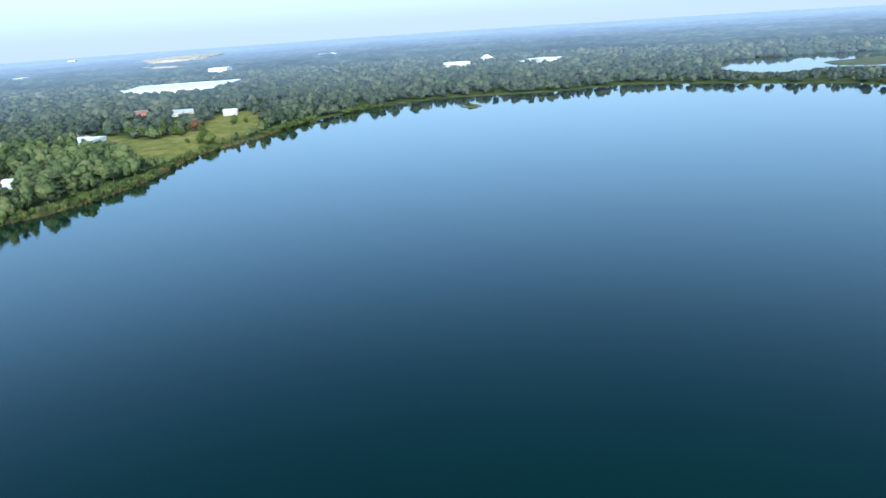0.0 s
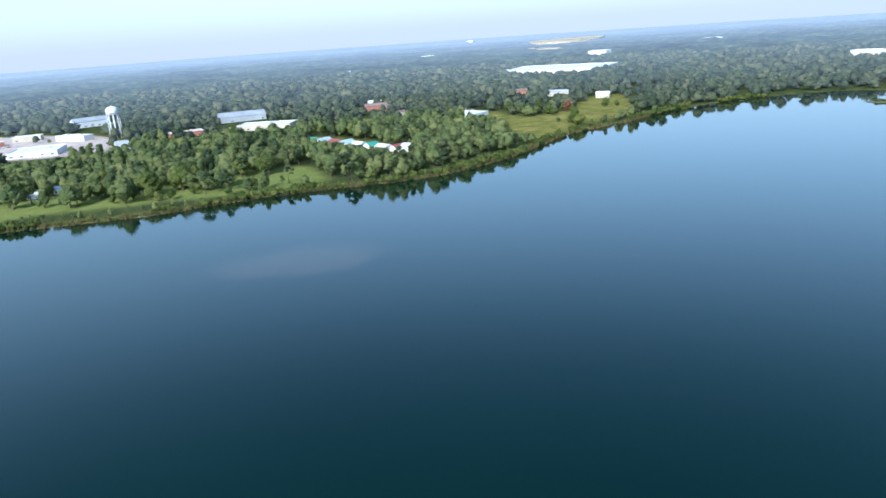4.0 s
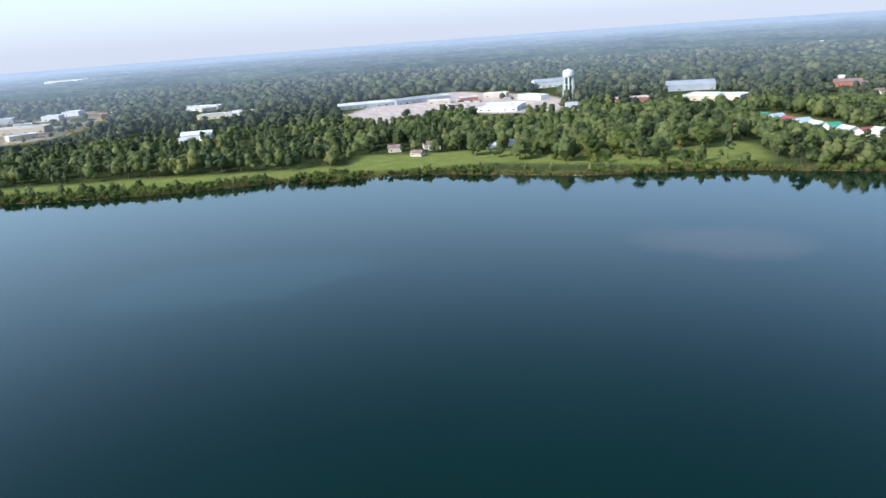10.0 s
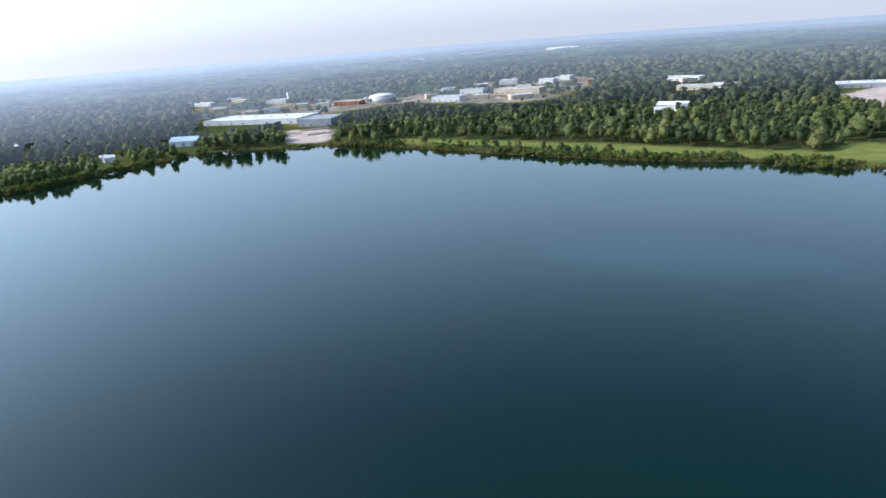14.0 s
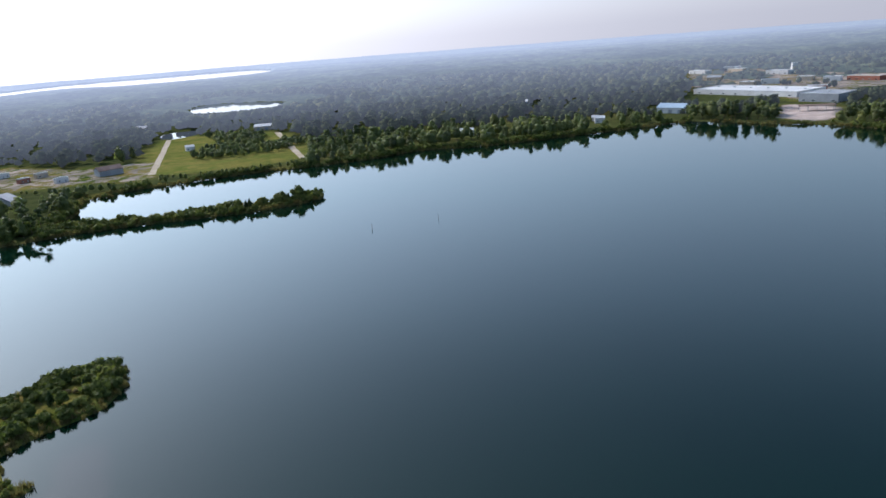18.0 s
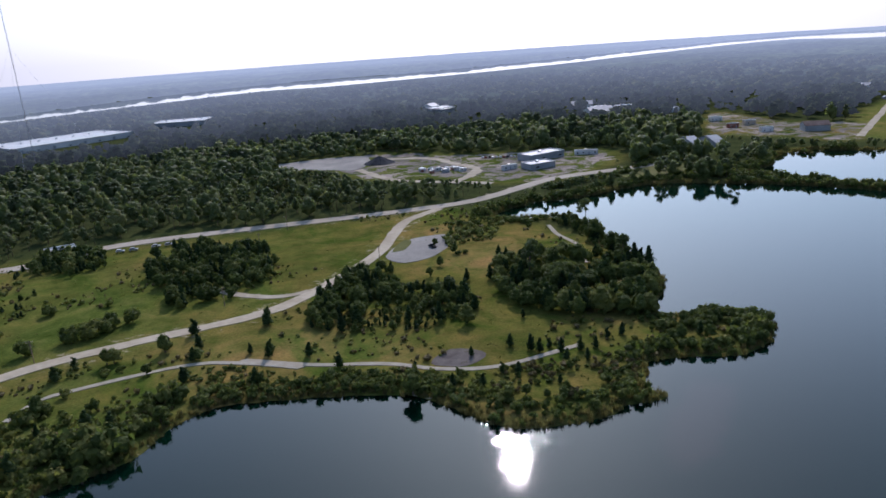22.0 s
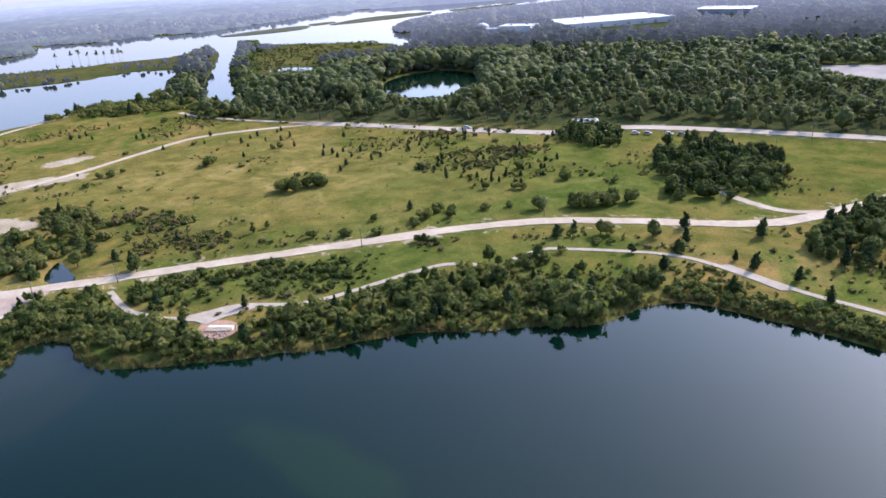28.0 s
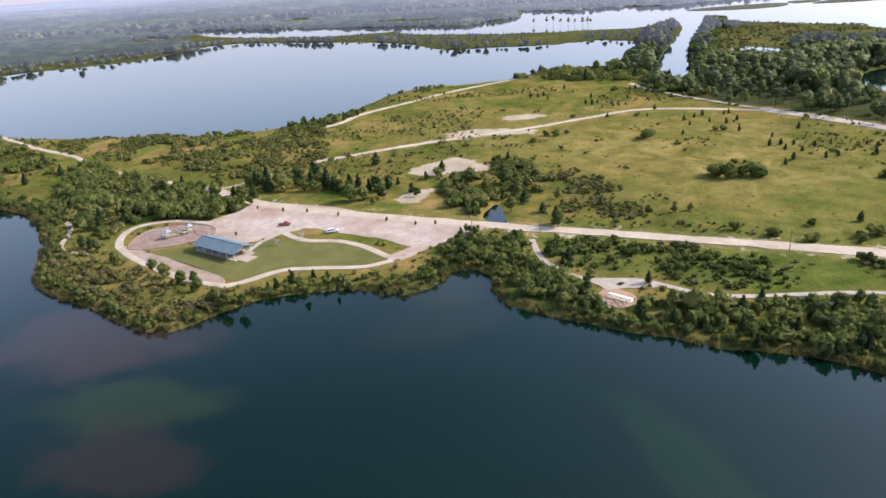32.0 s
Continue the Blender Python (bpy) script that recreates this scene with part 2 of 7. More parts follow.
def ground_material():
    m, n, l, b = material("ground of grass and woodland soil", 1.0, 0.0)
    def att(name):
        a = n.new("ShaderNodeAttribute")
        a.attribute_name = name
        return a.outputs["Fac"]
    big, mid, fine = noise_tex(n, l, 0.012, 4), noise_tex(n, l, 0.09, 5, 0.65), noise_tex(n, l, 1.2, 4, 0.7)
    soil = ramp(n, l, mid, [(0.3, (0.035, 0.045, 0.018)), (0.7, (0.075, 0.085, 0.03))])
    meadow = ramp(n, l, big, [(0.32, (0.074, 0.090, 0.018)), (0.5, (0.140, 0.130, 0.030)), (0.68, (0.215, 0.168, 0.052))])
    tuft = ramp(n, l, mid, [(0.3, (0.62, 0.7, 0.6)), (0.5, (1, 1, 1)), (0.72, (1.3, 1.2, 1.1))])
    meadow = mix(n, l, 1.0, meadow, tuft, "MULTIPLY")
    straw = ramp(n, l, noise_tex(n, l, 0.04, 5, 0.7, 0.8), [(0.36, (0.112, 0.108, 0.026)), (0.52, (0.190, 0.160, 0.044)), (0.68, (0.310, 0.242, 0.090))])
    straw = mix(n, l, 1.0, straw, tuft, "MULTIPLY")
    lush = ramp(n, l, noise_tex(n, l, 0.05, 5, 0.7, 0.6), [(0.34, (0.050, 0.076, 0.013)), (0.52, (0.092, 0.120, 0.024)), (0.68, (0.160, 0.156, 0.042))])
    lush = mix(n, l, 1.0, lush, tuft, "MULTIPLY")
    lawn = ramp(n, l, mid, [(0.3, (0.120, 0.150, 0.036)), (0.7, (0.200, 0.205, 0.060))])
    yellow = ramp(n, l, noise_tex(n, l, 0.035, 5, 0.7, 0.8), [(0.36, (0.52, 0.80, 0.55)), (0.5, (1.0, 1.0, 1.0)), (0.66, (1.45, 1.15, 1.4))])
    meadow = mix(n, l, 1.0, meadow, yellow, "MULTIPLY")
    sand = ramp(n, l, mid, [(0.3, (0.30, 0.25, 0.16)), (0.7, (0.46, 0.40, 0.28))])
    col = mix(n, l, att("meadow"), soil, meadow)
    col = mix(n, l, att("straw"), col, straw)
    col = mix(n, l, att("lush"), col, lush)
    col = mix(n, l, att("lawn"), col, lawn)
    patchy = n.new("ShaderNodeMapRange")
    patchy.interpolation_type = "SMOOTHSTEP"
    patchy.inputs["From Min"].default_value, patchy.inputs["From Max"].default_value = 0.45, 0.62
    ragged = noise_tex(n, l, 0.16, 6, 0.7, 0.6)
    l.new(math_node(n, l, "ADD", att("bare"), math_node(n, l, "MULTIPLY", math_node(n, l, "SUBTRACT", ragged, 0.5), 1.3)), patchy.inputs["Value"])
    col = mix(n, l, math_node(n, l, "MULTIPLY", patchy.outputs[0], math_node(n, l, "GREATER_THAN", att("bare"), 0.02)), col, sand)
    grey = ramp(n, l, noise_tex(n, l, 0.02, 5, 0.65), [(0.35, (0.15, 0.135, 0.12)), (0.5, (0.25, 0.215, 0.19)), (0.66, (0.43, 0.35, 0.305))])
    pale = n.new("ShaderNodeMapRange")
    pale.inputs["From Min"].default_value, pale.inputs["From Max"].default_value = 0.58, 0.85
    l.new(att("gravel"), pale.inputs["Value"])
    grey = mix(n, l, pale.outputs[0], grey, ramp(n, l, mid, [(0.3, (0.36, 0.29, 0.25)), (0.7, (0.56, 0.46, 0.40))]))
    bed = n.new("ShaderNodeMapRange")
    bed.interpolation_type = "SMOOTHSTEP"
    bed.inputs["From Min"].default_value, bed.inputs["From Max"].default_value = 0.40, 0.56
    tracks = noise_tex(n, l, 0.06, 6, 0.7, 1.0)
    l.new(math_node(n, l, "ADD", att("gravel"), math_node(n, l, "MULTIPLY", math_node(n, l, "SUBTRACT", tracks, 0.5), 1.5)), bed.inputs["Value"])
    col = mix(n, l, math_node(n, l, "MULTIPLY", bed.outputs[0], math_node(n, l, "GREATER_THAN", att("gravel"), 0.03)), col, grey)
    grain = ramp(n, l, fine, [(0.3, (0.7, 0.72, 0.7)), (0.7, (1.25, 1.22, 1.2))])
    l.new(mix(n, l, 1.0, col, grain, "MULTIPLY"), b.inputs["Base Color"])
    bump(n, l, b, fine, 0.6, 0.4)
    return m


def water_material():
    m, n, l, b = material("lake water", 0.035, 0.5)
    b.inputs["IOR"].default_value = 1.33
    g = n.new("ShaderNodeNewGeometry")
    deep = ramp(n, l, noise_tex(n, l, 0.008, 3), [(0.3, (0.0007, 0.0092, 0.0050)), (0.7, (0.0012, 0.0124, 0.0066))])

    def patch(cx, cy, rx, ry, turn, wob):
        p = n.new("ShaderNodeMapping")
        p.vector_type = "TEXTURE"
        p.inputs["Location"].default_value = (cx, cy, 0)
        p.inputs["Rotation"].default_value = (0, 0, radians(turn))
        p.inputs["Scale"].default_value = (rx, ry, 1)
        l.new(g.outputs["Position"], p.inputs["Vector"])
        d = n.new("ShaderNodeVectorMath")
        d.operation = "LENGTH"
        l.new(p.outputs[0], d.inputs[0])
        s = math_node(n, l, "ADD", d.outputs["Value"], math_node(n, l, "MULTIPLY", math_node(n, l, "SUBTRACT", noise_tex(n, l, wob, 4), 0.5), 1.1))
        r = n.new("ShaderNodeMapRange")
        r.interpolation_type = "SMOOTHSTEP"
        r.inputs["From Min"].default_value, r.inputs["From Max"].default_value = 1.15, 0.55
        l.new(s, r.inputs["Value"])
        return r.outputs[0]
    col = deep
    for cx, cy, rx, ry, turn, wob, amount, tone in WATER_PATCHES:
        k = math_node(n, l, "MULTIPLY", patch(cx, cy, rx, ry, turn, wob), amount)
        col = mix(n, l, k, col, tone)
    l.new(col, b.inputs["Base Color"])
    ripple = noise_tex(n, l, 1.6, 4, 0.65)
    swell = noise_tex(n, l, 0.12, 2, 0.5)
    wind = ramp(n, l, noise_tex(n, l, 0.013, 4, 0.6, 1.2), [(0.42, (0.35, 0.35, 0.35)), (0.62, (1, 1, 1))])
    gust = patch(2, -167, 38, 9, -6, 0.12)
    gust = math_node(n, l, "MAXIMUM", gust, patch(-34, -166, 30, 9, 128, 0.09))
    ruffle = ramp(n, l, noise_tex(n, l, 3.2, 3, 0.6, 0.6), [(0.56, (0, 0, 0)), (0.76, (1, 1, 1))])
    wind = math_node(n, l, "ADD", wind, math_node(n, l, "MULTIPLY", math_node(n, l, "MULTIPLY", gust, ruffle), 1.0))
    h = math_node(n, l, "ADD", math_node(n, l, "MULTIPLY", math_node(n, l, "MULTIPLY", ripple, wind), 0.45), math_node(n, l, "MULTIPLY", swell, 0.7))
    bump(n, l, b, h, 0.06, 0.35)
    return m


# patches of other colour in the water, silt and weed among them: centre, radii, turn, edge scale, amount, colour
WATER_PATCHES = [
    (201, 92, 36, 25, 75, 0.05, 0.6, (0.046, 0.030, 0.021)),
    (161, 72, 26, 13, 80, 0.06, 0.6, (0.020, 0.034, 0.007)),
    (139, 67, 24, 14, 70, 0.08, 0.6, (0.026, 0.018, 0.011)),
    (116, -57, 30, 9, 12, 0.06, 0.45, (0.008, 0.028, 0.006)),
    (190, -12, 26, 14, 115, 0.05, 0.25, (0.020, 0.026, 0.012)),
    # a broad band of paler teal
    (-305, 50, 70, 32, 75, 0.02, 0.5, (0.012, 0.036, 0.034)),
    (214, -12, 24, 14, 60, 0.06, 0.35, (0.024, 0.030, 0.014)),
    (-212, 248, 40, 26, 40, 0.025, 0.5, (0.056, 0.048, 0.034)),
    (-34, -176, 26, 9, 70, 0.08, 0.35, (0.05, 0.032, 0.028)),
]
M_GROUND = ground_material()
M_WATER = water_material()


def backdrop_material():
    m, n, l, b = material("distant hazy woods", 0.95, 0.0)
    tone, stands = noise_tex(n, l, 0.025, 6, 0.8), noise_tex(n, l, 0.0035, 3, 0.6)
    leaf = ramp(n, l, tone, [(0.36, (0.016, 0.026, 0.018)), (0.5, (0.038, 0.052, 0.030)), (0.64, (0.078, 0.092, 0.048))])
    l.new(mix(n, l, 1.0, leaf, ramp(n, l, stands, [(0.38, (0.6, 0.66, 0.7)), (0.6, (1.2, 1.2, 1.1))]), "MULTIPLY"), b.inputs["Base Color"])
    # the sheet's blue haze is painted on as emission
    painted_haze(n, l, b)
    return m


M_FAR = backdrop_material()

# ---- mesh helpers ----
rng = np.random.default_rng(7)


def mesh_of(name, verts, faces, mats, attrs=(), face_mat=None, smooth=False):
    """A mesh from arrays; faces all have the same number of corners."""
    verts, faces = np.asarray(verts, np.float32), np.asarray(faces, np.int32)
    k = faces.shape[1]
    me = bpy.data.meshes.new(name)
    me.vertices.add(len(verts))
    me.vertices.foreach_set("co", verts.ravel())
    me.loops.add(faces.size)
    me.loops.foreach_set("vertex_index", faces.ravel())
    me.polygons.add(len(faces))
    me.polygons.foreach_set("loop_start", np.arange(0, faces.size, k, dtype=np.int32))
    for m in mats:
        me.materials.append(m)
    if face_mat is not None:
        me.polygons.foreach_set("material_index", np.asarray(face_mat, np.int32))
    me.polygons.foreach_set("use_smooth", np.full(len(faces), smooth))
    for key, values in attrs:
        me.attributes.new(key, "FLOAT", "POINT").data.foreach_set("value", np.asarray(values, np.float32))
    me.update(calc_edges=True)
    return me


def thing(name, mesh, label, category, group="", kind="", at=None):
    ob = new(name, mesh)
    if at is not None:
        ob.matrix_basis = at
    return tagged(ob, label, category, group, kind)


def part(name, bm, mat, parent, label=""):
    """Links a bmesh (or a ready mesh) as one mesh object under a thing or a part."""
    me = bm
    if isinstance(bm, bmesh.types.BMesh):
        me = bpy.data.meshes.new(name)
        bm.to_mesh(me)
        bm.free()
        me.materials.append(mat)
    ob = new(name, me)
    ob.parent = parent
    return tagged(ob, label)


def spline(points, closed=False, step=4.0, wobble=0.0, seed=0):
    """Points along a Catmull-Rom curve through the given plan points."""
    p = np.array(points, float)
    q = np.vstack([p[-1:], p, p[:2]]) if closed else np.vstack([2 * p[0] - p[1], p, 2 * p[-1] - p[-2]])
    out = []
    for i in range(1, len(q) - 2):
        a, b, c, d = q[i - 1], q[i], q[i + 1], q[i + 2]
        # centripetal spacing keeps narrow turns from looping
        t0, t1 = 0.0, max(np.linalg.norm(b - a), 1e-3) ** 0.5
        t2 = t1 + max(np.linalg.norm(c - b), 1e-3) ** 0.5
        t3 = t2 + max(np.linalg.norm(d - c), 1e-3) ** 0.5
        k = max(1, min(24, int(np.linalg.norm(c - b) / step)))
        for t in np.linspace(t1, t2, k, endpoint=False):
            a1, a2, a3 = (t1 - t) / t1 * a + t / t1 * b, (t2 - t) / (t2 - t1) * b + (t - t1) / (t2 - t1) * c, (t3 - t) / (t3 - t2) * c + (t - t2) / (t3 - t2) * d
            b1, b2 = (t2 - t) / t2 * a1 + t / t2 * a2, (t3 - t) / (t3 - t1) * a2 + (t - t1) / (t3 - t1) * a3
            out.append((t2 - t) / (t2 - t1) * b1 + (t - t1) / (t2 - t1) * b2)
    if not closed:
        out.append(p[-1])
    out = np.array(out)
    if wobble:
        for i, (x, y) in enumerate(out):
            v = noise.noise_vector((x * 0.09 + seed, y * 0.09, seed)) + 0.5 * noise.noise_vector((x * 0.3, y * 0.3 + seed, 3))
            out[i] += np.array((v.x, v.y)) * wobble
    return out


def inside(poly, x, y):
    res = np.zeros(x.shape, bool)
    lo, hi = poly.min(0), poly.max(0)
    box = (x >= lo[0]) & (x <= hi[0]) & (y >= lo[1]) & (y <= hi[1])
    if not box.any():
        return res
    px, py = x[box], y[box]
    c = np.zeros(px.shape, bool)
    a, b = poly, np.roll(poly, -1, 0)
    for (x0, y0), (x1, y1) in zip(a, b):
        if y0 != y1:
            c ^= ((y0 > py) != (y1 > py)) & (px < (x1 - x0) * (py - y0) / (y1 - y0) + x0)
    res[box] = c
    return res


def distance(poly, x, y, closed=True, reach=60.0):
    """Distance to an outline, as far as reach."""
    d = np.full(x.shape, reach)
    a, b = (poly, np.roll(poly, -1, 0)) if closed else (poly[:-1], poly[1:])
    lo, hi = poly.min(0) - reach, poly.max(0) + reach
    box = np.flatnonzero((x >= lo[0]) & (x <= hi[0]) & (y >= lo[1]) & (y <= hi[1]))
    px, py = x[box], y[box]
    best = np.full(px.shape, reach)
    for (x0, y0), (x1, y1) in zip(a, b):
        dx, dy = x1 - x0, y1 - y0
        near = np.flatnonzero((px > min(x0, x1) - reach) & (px < max(x0, x1) + reach) & (py > min(y0, y1) - reach) & (py < max(y0, y1) + reach))
        qx, qy = px[near], py[near]
        t = np.clip(((qx - x0) * dx + (qy - y0) * dy) / (dx * dx + dy * dy + 1e-9), 0, 1)
        best[near] = np.minimum(best[near], np.hypot(qx - x0 - t * dx, qy - y0 - t * dy))
    d[box] = best
    return d


def fbm(x, y, scale, seed=0.0):
    """Smooth value noise on arrays, about -1 to 1."""
    out, amp = np.zeros(np.shape(x)), 1.0
    for o in range(3):
        s = scale * 2 ** o
        u, v = np.asarray(x) * s + seed * 17.3 + o * 5.1, np.asarray(y) * s - seed * 9.7 + o * 3.3
        i, j = np.floor(u), np.floor(v)
        fu, fv = u - i, v - j
        fu, fv = fu * fu * (3 - 2 * fu), fv * fv * (3 - 2 * fv)
        def h(a, b):
            w = np.sin(a * 127.1 + b * 311.7 + o * 7) * 43758.5453
            return w - np.floor(w)
        val = (h(i, j) * (1 - fu) + h(i + 1, j) * fu) * (1 - fv) + (h(i, j + 1) * (1 - fu) + h(i + 1, j + 1) * fu) * fv
        out += (val * 2 - 1) * amp
        amp *= 0.5
    return out / 1.4

# ---- the plan, in metres from the point under the camera ----
SHORE_NORTH = [(494, 786), (460, 823), (420, 856), (321, 931), (280, 956), (247, 962), (168, 939), (113, 940), (54, 947), (-0, 939), (-46, 909), (-110, 841), (-133, 802), (-155, 750), (-172, 697), (-204, 621), (-210, 572), (-212, 522), (-221, 479), (-233, 446), (-242, 429), (-257, 412), (-301, 375), (-327, 348), (-366, 294), (-397, 265), (-431, 237), (-455, 212), (-468, 189), (-489, 134)]
SHORE_WEST = [(-485, 189), (-500, 153), (-530, 56), (-554, 8), (-645, -143), (-671, -193), (-682, -234), (-675, -281), (-679, -316), (-676, -348), (-650, -367), (-612, -383), (-494, -444), (-459, -471), (-445, -490), (-424, -500), (-398, -502), (-376, -509), (-345, -521), (-297, -549), (-213, -577), (-172, -587)]
SHORE_SOUTH = [(-184, -574), (-166, -576), (-137, -519), (-116, -503), (-248, -430), (-270, -423), (-270, -412), (-263, -406), (-250, -406), (-227, -410), (-143, -458), (-113, -469), (-60, -478), (-39, -467), (-19, -450), (-0, -439), (17, -434), (42, -399), (26, -396), (7, -397), (-10, -381), (-20, -346), (-32, -318), (-38.9, -292.5), (-36.4, -269.8), (-28.7, -253.9), (-34.5, -246.4), (-48.4, -251.7), (-60.8, -248.5), (-68.8, -242.2), (-64.9, -225.2), (-52.3, -215.1), (-33.8, -212.2), (-24, -209.2), (-23.6, -190.4), (-27.1, -188.9), (-27.2, -186.4), (-14.4, -181.3), (-12.6, -175.9), (-4.2, -172.4), (14.1, -167.9), (29.6, -175.9)]
SHORE_EAST = [(27, -173), (43.7, -185.4), (103.6, -175.5), (107.6, -171.9), (111.9, -162.5), (113.8, -147.5), (124.3, -137), (133.5, -123.2), (151.4, -104.1), (158.4, -85.9), (188.1, -42), (196.4, -33.8), (201, -31.4), (208.9, -30.4), (219.6, -31.2), (226.4, -26.7), (224.9, -17.9), (214, -10.5), (210, -2.4), (211.3, 5.4), (215, 1.2), (215.1, 9.6), (217.9, 14.3), (219, 31.3), (217, 45.9), (200.5, 70.9), (203, 80.9), (223.2, 102.5), (235.4, 118.3), (246.6, 130.2), (295, 147), (320, 161), (351, 191)]
BIG_LAKE = [(542, 279), (519, 230), (489, 107), (497, 70), (528, 32), (551, 16), (601, -12), (617, -41), (624, -91), (640, -134), (647, -141), (647, -180), (671, -220), (751, -262), (834, -297), (871, -263), (859, -194), (874, -136), (890, -80), (960, -50), (1029, -1), (1086, 79), (1161, 236), (1105, 276), (1021, 311), (981, 373), (935, 461)]
CANAL = [(598, -238), (944, -400), (1120, -466), (1098, -492), (945, -427), (770, -336), (572, -245)]
RIVER = [(1241, -48), (1219, -143), (1293, -247), (1426, -297), (1371, -351), (1391, -422), (1345, -513), (1400, -727), (1479, -962), (1301, -1250), (1151, -1903), (948, -2274), (484, -2479), (-1195, -4235), (-1735, -4044), (-2123, -3854), (-1687, -2917), (-1461, -2853), (-1112, -2989), (-935, -3328), (207, -2222), (401, -2061), (638, -1901), (781, -1874), (961, -1588), (1092, -1300), (1122, -911), (981, -714), (829, -629), (758, -564), (830, -583), (902, -536), (994, -491), (1097, -498), (991, -447), (1085, -448), (988, -356), (999, -304), (1002, -251), (1044, -153), (1144, -43)]
POND_FAR = [(-569, -1261), (-679, -1418), (-726, -1361), (-741, -1233), (-677, -1168), (-634, -1173), (-599, -1189)]
POND_FIELD = [(-375, -940), (-402, -971), (-437, -965), (-406, -906), (-370, -895)]
POND_WOODS = [(506, -348), (541, -389), (551, -422), (541, -449), (503, -454), (461, -422), (443, -388), (434, -354), (446, -342), (470, -342)]
TARN = [(277, -36.9), (289.2, -42.1), (294.9, -46.7), (285.1, -46.6), (268.9, -46.1), (269.1, -41.8)]
LAGOON_NORTH = [(476, 1190), (530, 1270), (610, 1262), (715, 1270), (800, 1240), (615, 983), (581, 1012), (464, 995), (436, 1090)]
LAGOON_FAR = [(1386, 430), (1431, 438), (1406, 388), (1350, 374)]
FIELD_NORTH = [(-400, 800), (-342, 768), (-290, 730), (-268, 760), (-262, 840), (-271, 906), (-244, 935), (-193, 800), (-194, 750), (-203, 690), (-212, 645), (-219, 578), (-235, 606), (-264, 622), (-294, 680), (-340, 735)]
LAWN_WEST = [(-371, 358), (-394, 314), (-452, 264), (-466, 225), (-498, 181), (-530, 121), (-561, 70), (-587, 18), (-606, 20), (-584, 73), (-555, 127), (-529, 162), (-532, 188), (-560, 210), (-535, 240), (-502, 295), (-470, 329), (-432, 334), (-398, 385), (-375, 442)]
LAWN_NORTH = [(-263, 408), (-241, 442), (-218, 491), (-208, 551), (-217, 548), (-251, 461)]
LAWN_MID = [(-440, 325), (-418, 375), (-398, 405), (-372, 447), (-335, 425), (-314, 405), (-328, 372), (-350, 345), (-390, 325)]
LAWN_STRIP = [(-494, 161), (-551, 52), (-618, -38), (-677, -167), (-700, -172), (-646, -40), (-598, 57), (-548, 137), (-533, 174)]
TOWN_PLAZA = [(-840, 294), (-949, 400), (-1000, 536), (-909, 562), (-821, 581), (-741, 560), (-681, 522), (-655, 481), (-708, 420), (-774, 412), (-767, 389), (-714, 344), (-718, 316), (-738, 295), (-791, 297)]
HOMES_ROW = [(-451, 555), (-464, 588), (-310, 521), (-310, 500), (-357, 510), (-424, 537)]
LANDING_LOT = [(-742, -296), (-817, -317), (-811, -264), (-760, -246), (-704, -237), (-704, -273)]
TOWN_CENTRE = [(-1275, -676), (-1371, -628), (-1216, -320), (-1341, -244), (-1447, -137), (-1436, 31), (-1303, 63), (-994, -26), (-1014, -139), (-1064, -230), (-977, -307), (-844, -275), (-860, -329), (-966, -416), (-943, -486), (-1101, -578)]
RIVER_UP = [(1507, 358), (1448, 246), (1371, 107), (1282, -19), (1226, -112), (1141, -104), (1188, -7), (1180, 62), (1214, 134), (1343, 291)]
MARSH_POOL = [(712, -352), (724, -372), (704, -392), (676, -390), (668, -380), (694, -372)]
MARSH_INLET = [(866, -599), (900, -640), (890, -670), (776, -586), (807, -572)]
MARSH_EAST = [(862, -412), (942, -546), (959, -640), (897, -673), (807, -607), (753, -532), (792, -499), (764, -443), (690, -404), (672, -372), (700, -338)]
FIELDS_SOUTH = [(-241, -638), (-370, -897), (-402, -886), (-462, -791), (-357, -576), (-290, -593)]
YARD_WEST = [(-132, -687), (-172, -867), (-222, -756), (-276, -722), (-229, -617), (-188, -649), (-153, -669)]
YARD = [(261, -614), (164, -657), (84, -633), (16, -633), (-33, -624), (-42, -573), (12, -500), (55, -497), (89, -519), (149, -524), (192, -570)]
COPSE_A = [(214, -331), (190, -345), (148, -330), (132, -297), (140, -270), (159, -256), (179, -280)]
COPSE_B = [(272, -307), (280, -324), (253, -340), (230, -315), (243, -299)]
COPSE_C = [(94.6, -234.9), (101.3, -255.6), (98, -286), (82, -302), (68, -277.5), (45.6, -268.8), (32.1, -256.4), (33.3, -236.6), (58.6, -230), (78.7, -227.5)]
COPSE_D = [(27.9, -283.1), (30, -309), (15, -319), (-1, -312), (-12, -310), (-14, -344), (-0, -371), (6, -402), (-11, -410), (-22, -359), (-36, -308), (-38.8, -279.6), (-36.1, -262.3), (-23.9, -245.6), (10.8, -246.6), (21.4, -259)]
COPSE_E = [(357, 128), (363, 104), (329, 60), (300, 72), (306, 91), (305, 98), (308, 115), (283, 126), (299, 136), (329, 137)]
COPSE_F = [(351, 73), (365, 49), (339, 14), (329, -3), (310, 1), (325, 35)]
HIGHWAY = [(430, -240), (400, -256), (262, -328), (255, -348), (95, -419), (58, -440), (12, -500), (-2, -511), (-45, -533), (-66, -545)]
MAIN_ROAD = [(76, -422), (90, -394), (92, -369), (92, -328), (106.9, -270.7), (117.8, -250.5), (178.7, -202.3), (204.4, -165.5), (222.2, -128.2), (205.1, -162.2), (243.8, -85), (267.5, -34.7), (319, 57), (355, 92)]
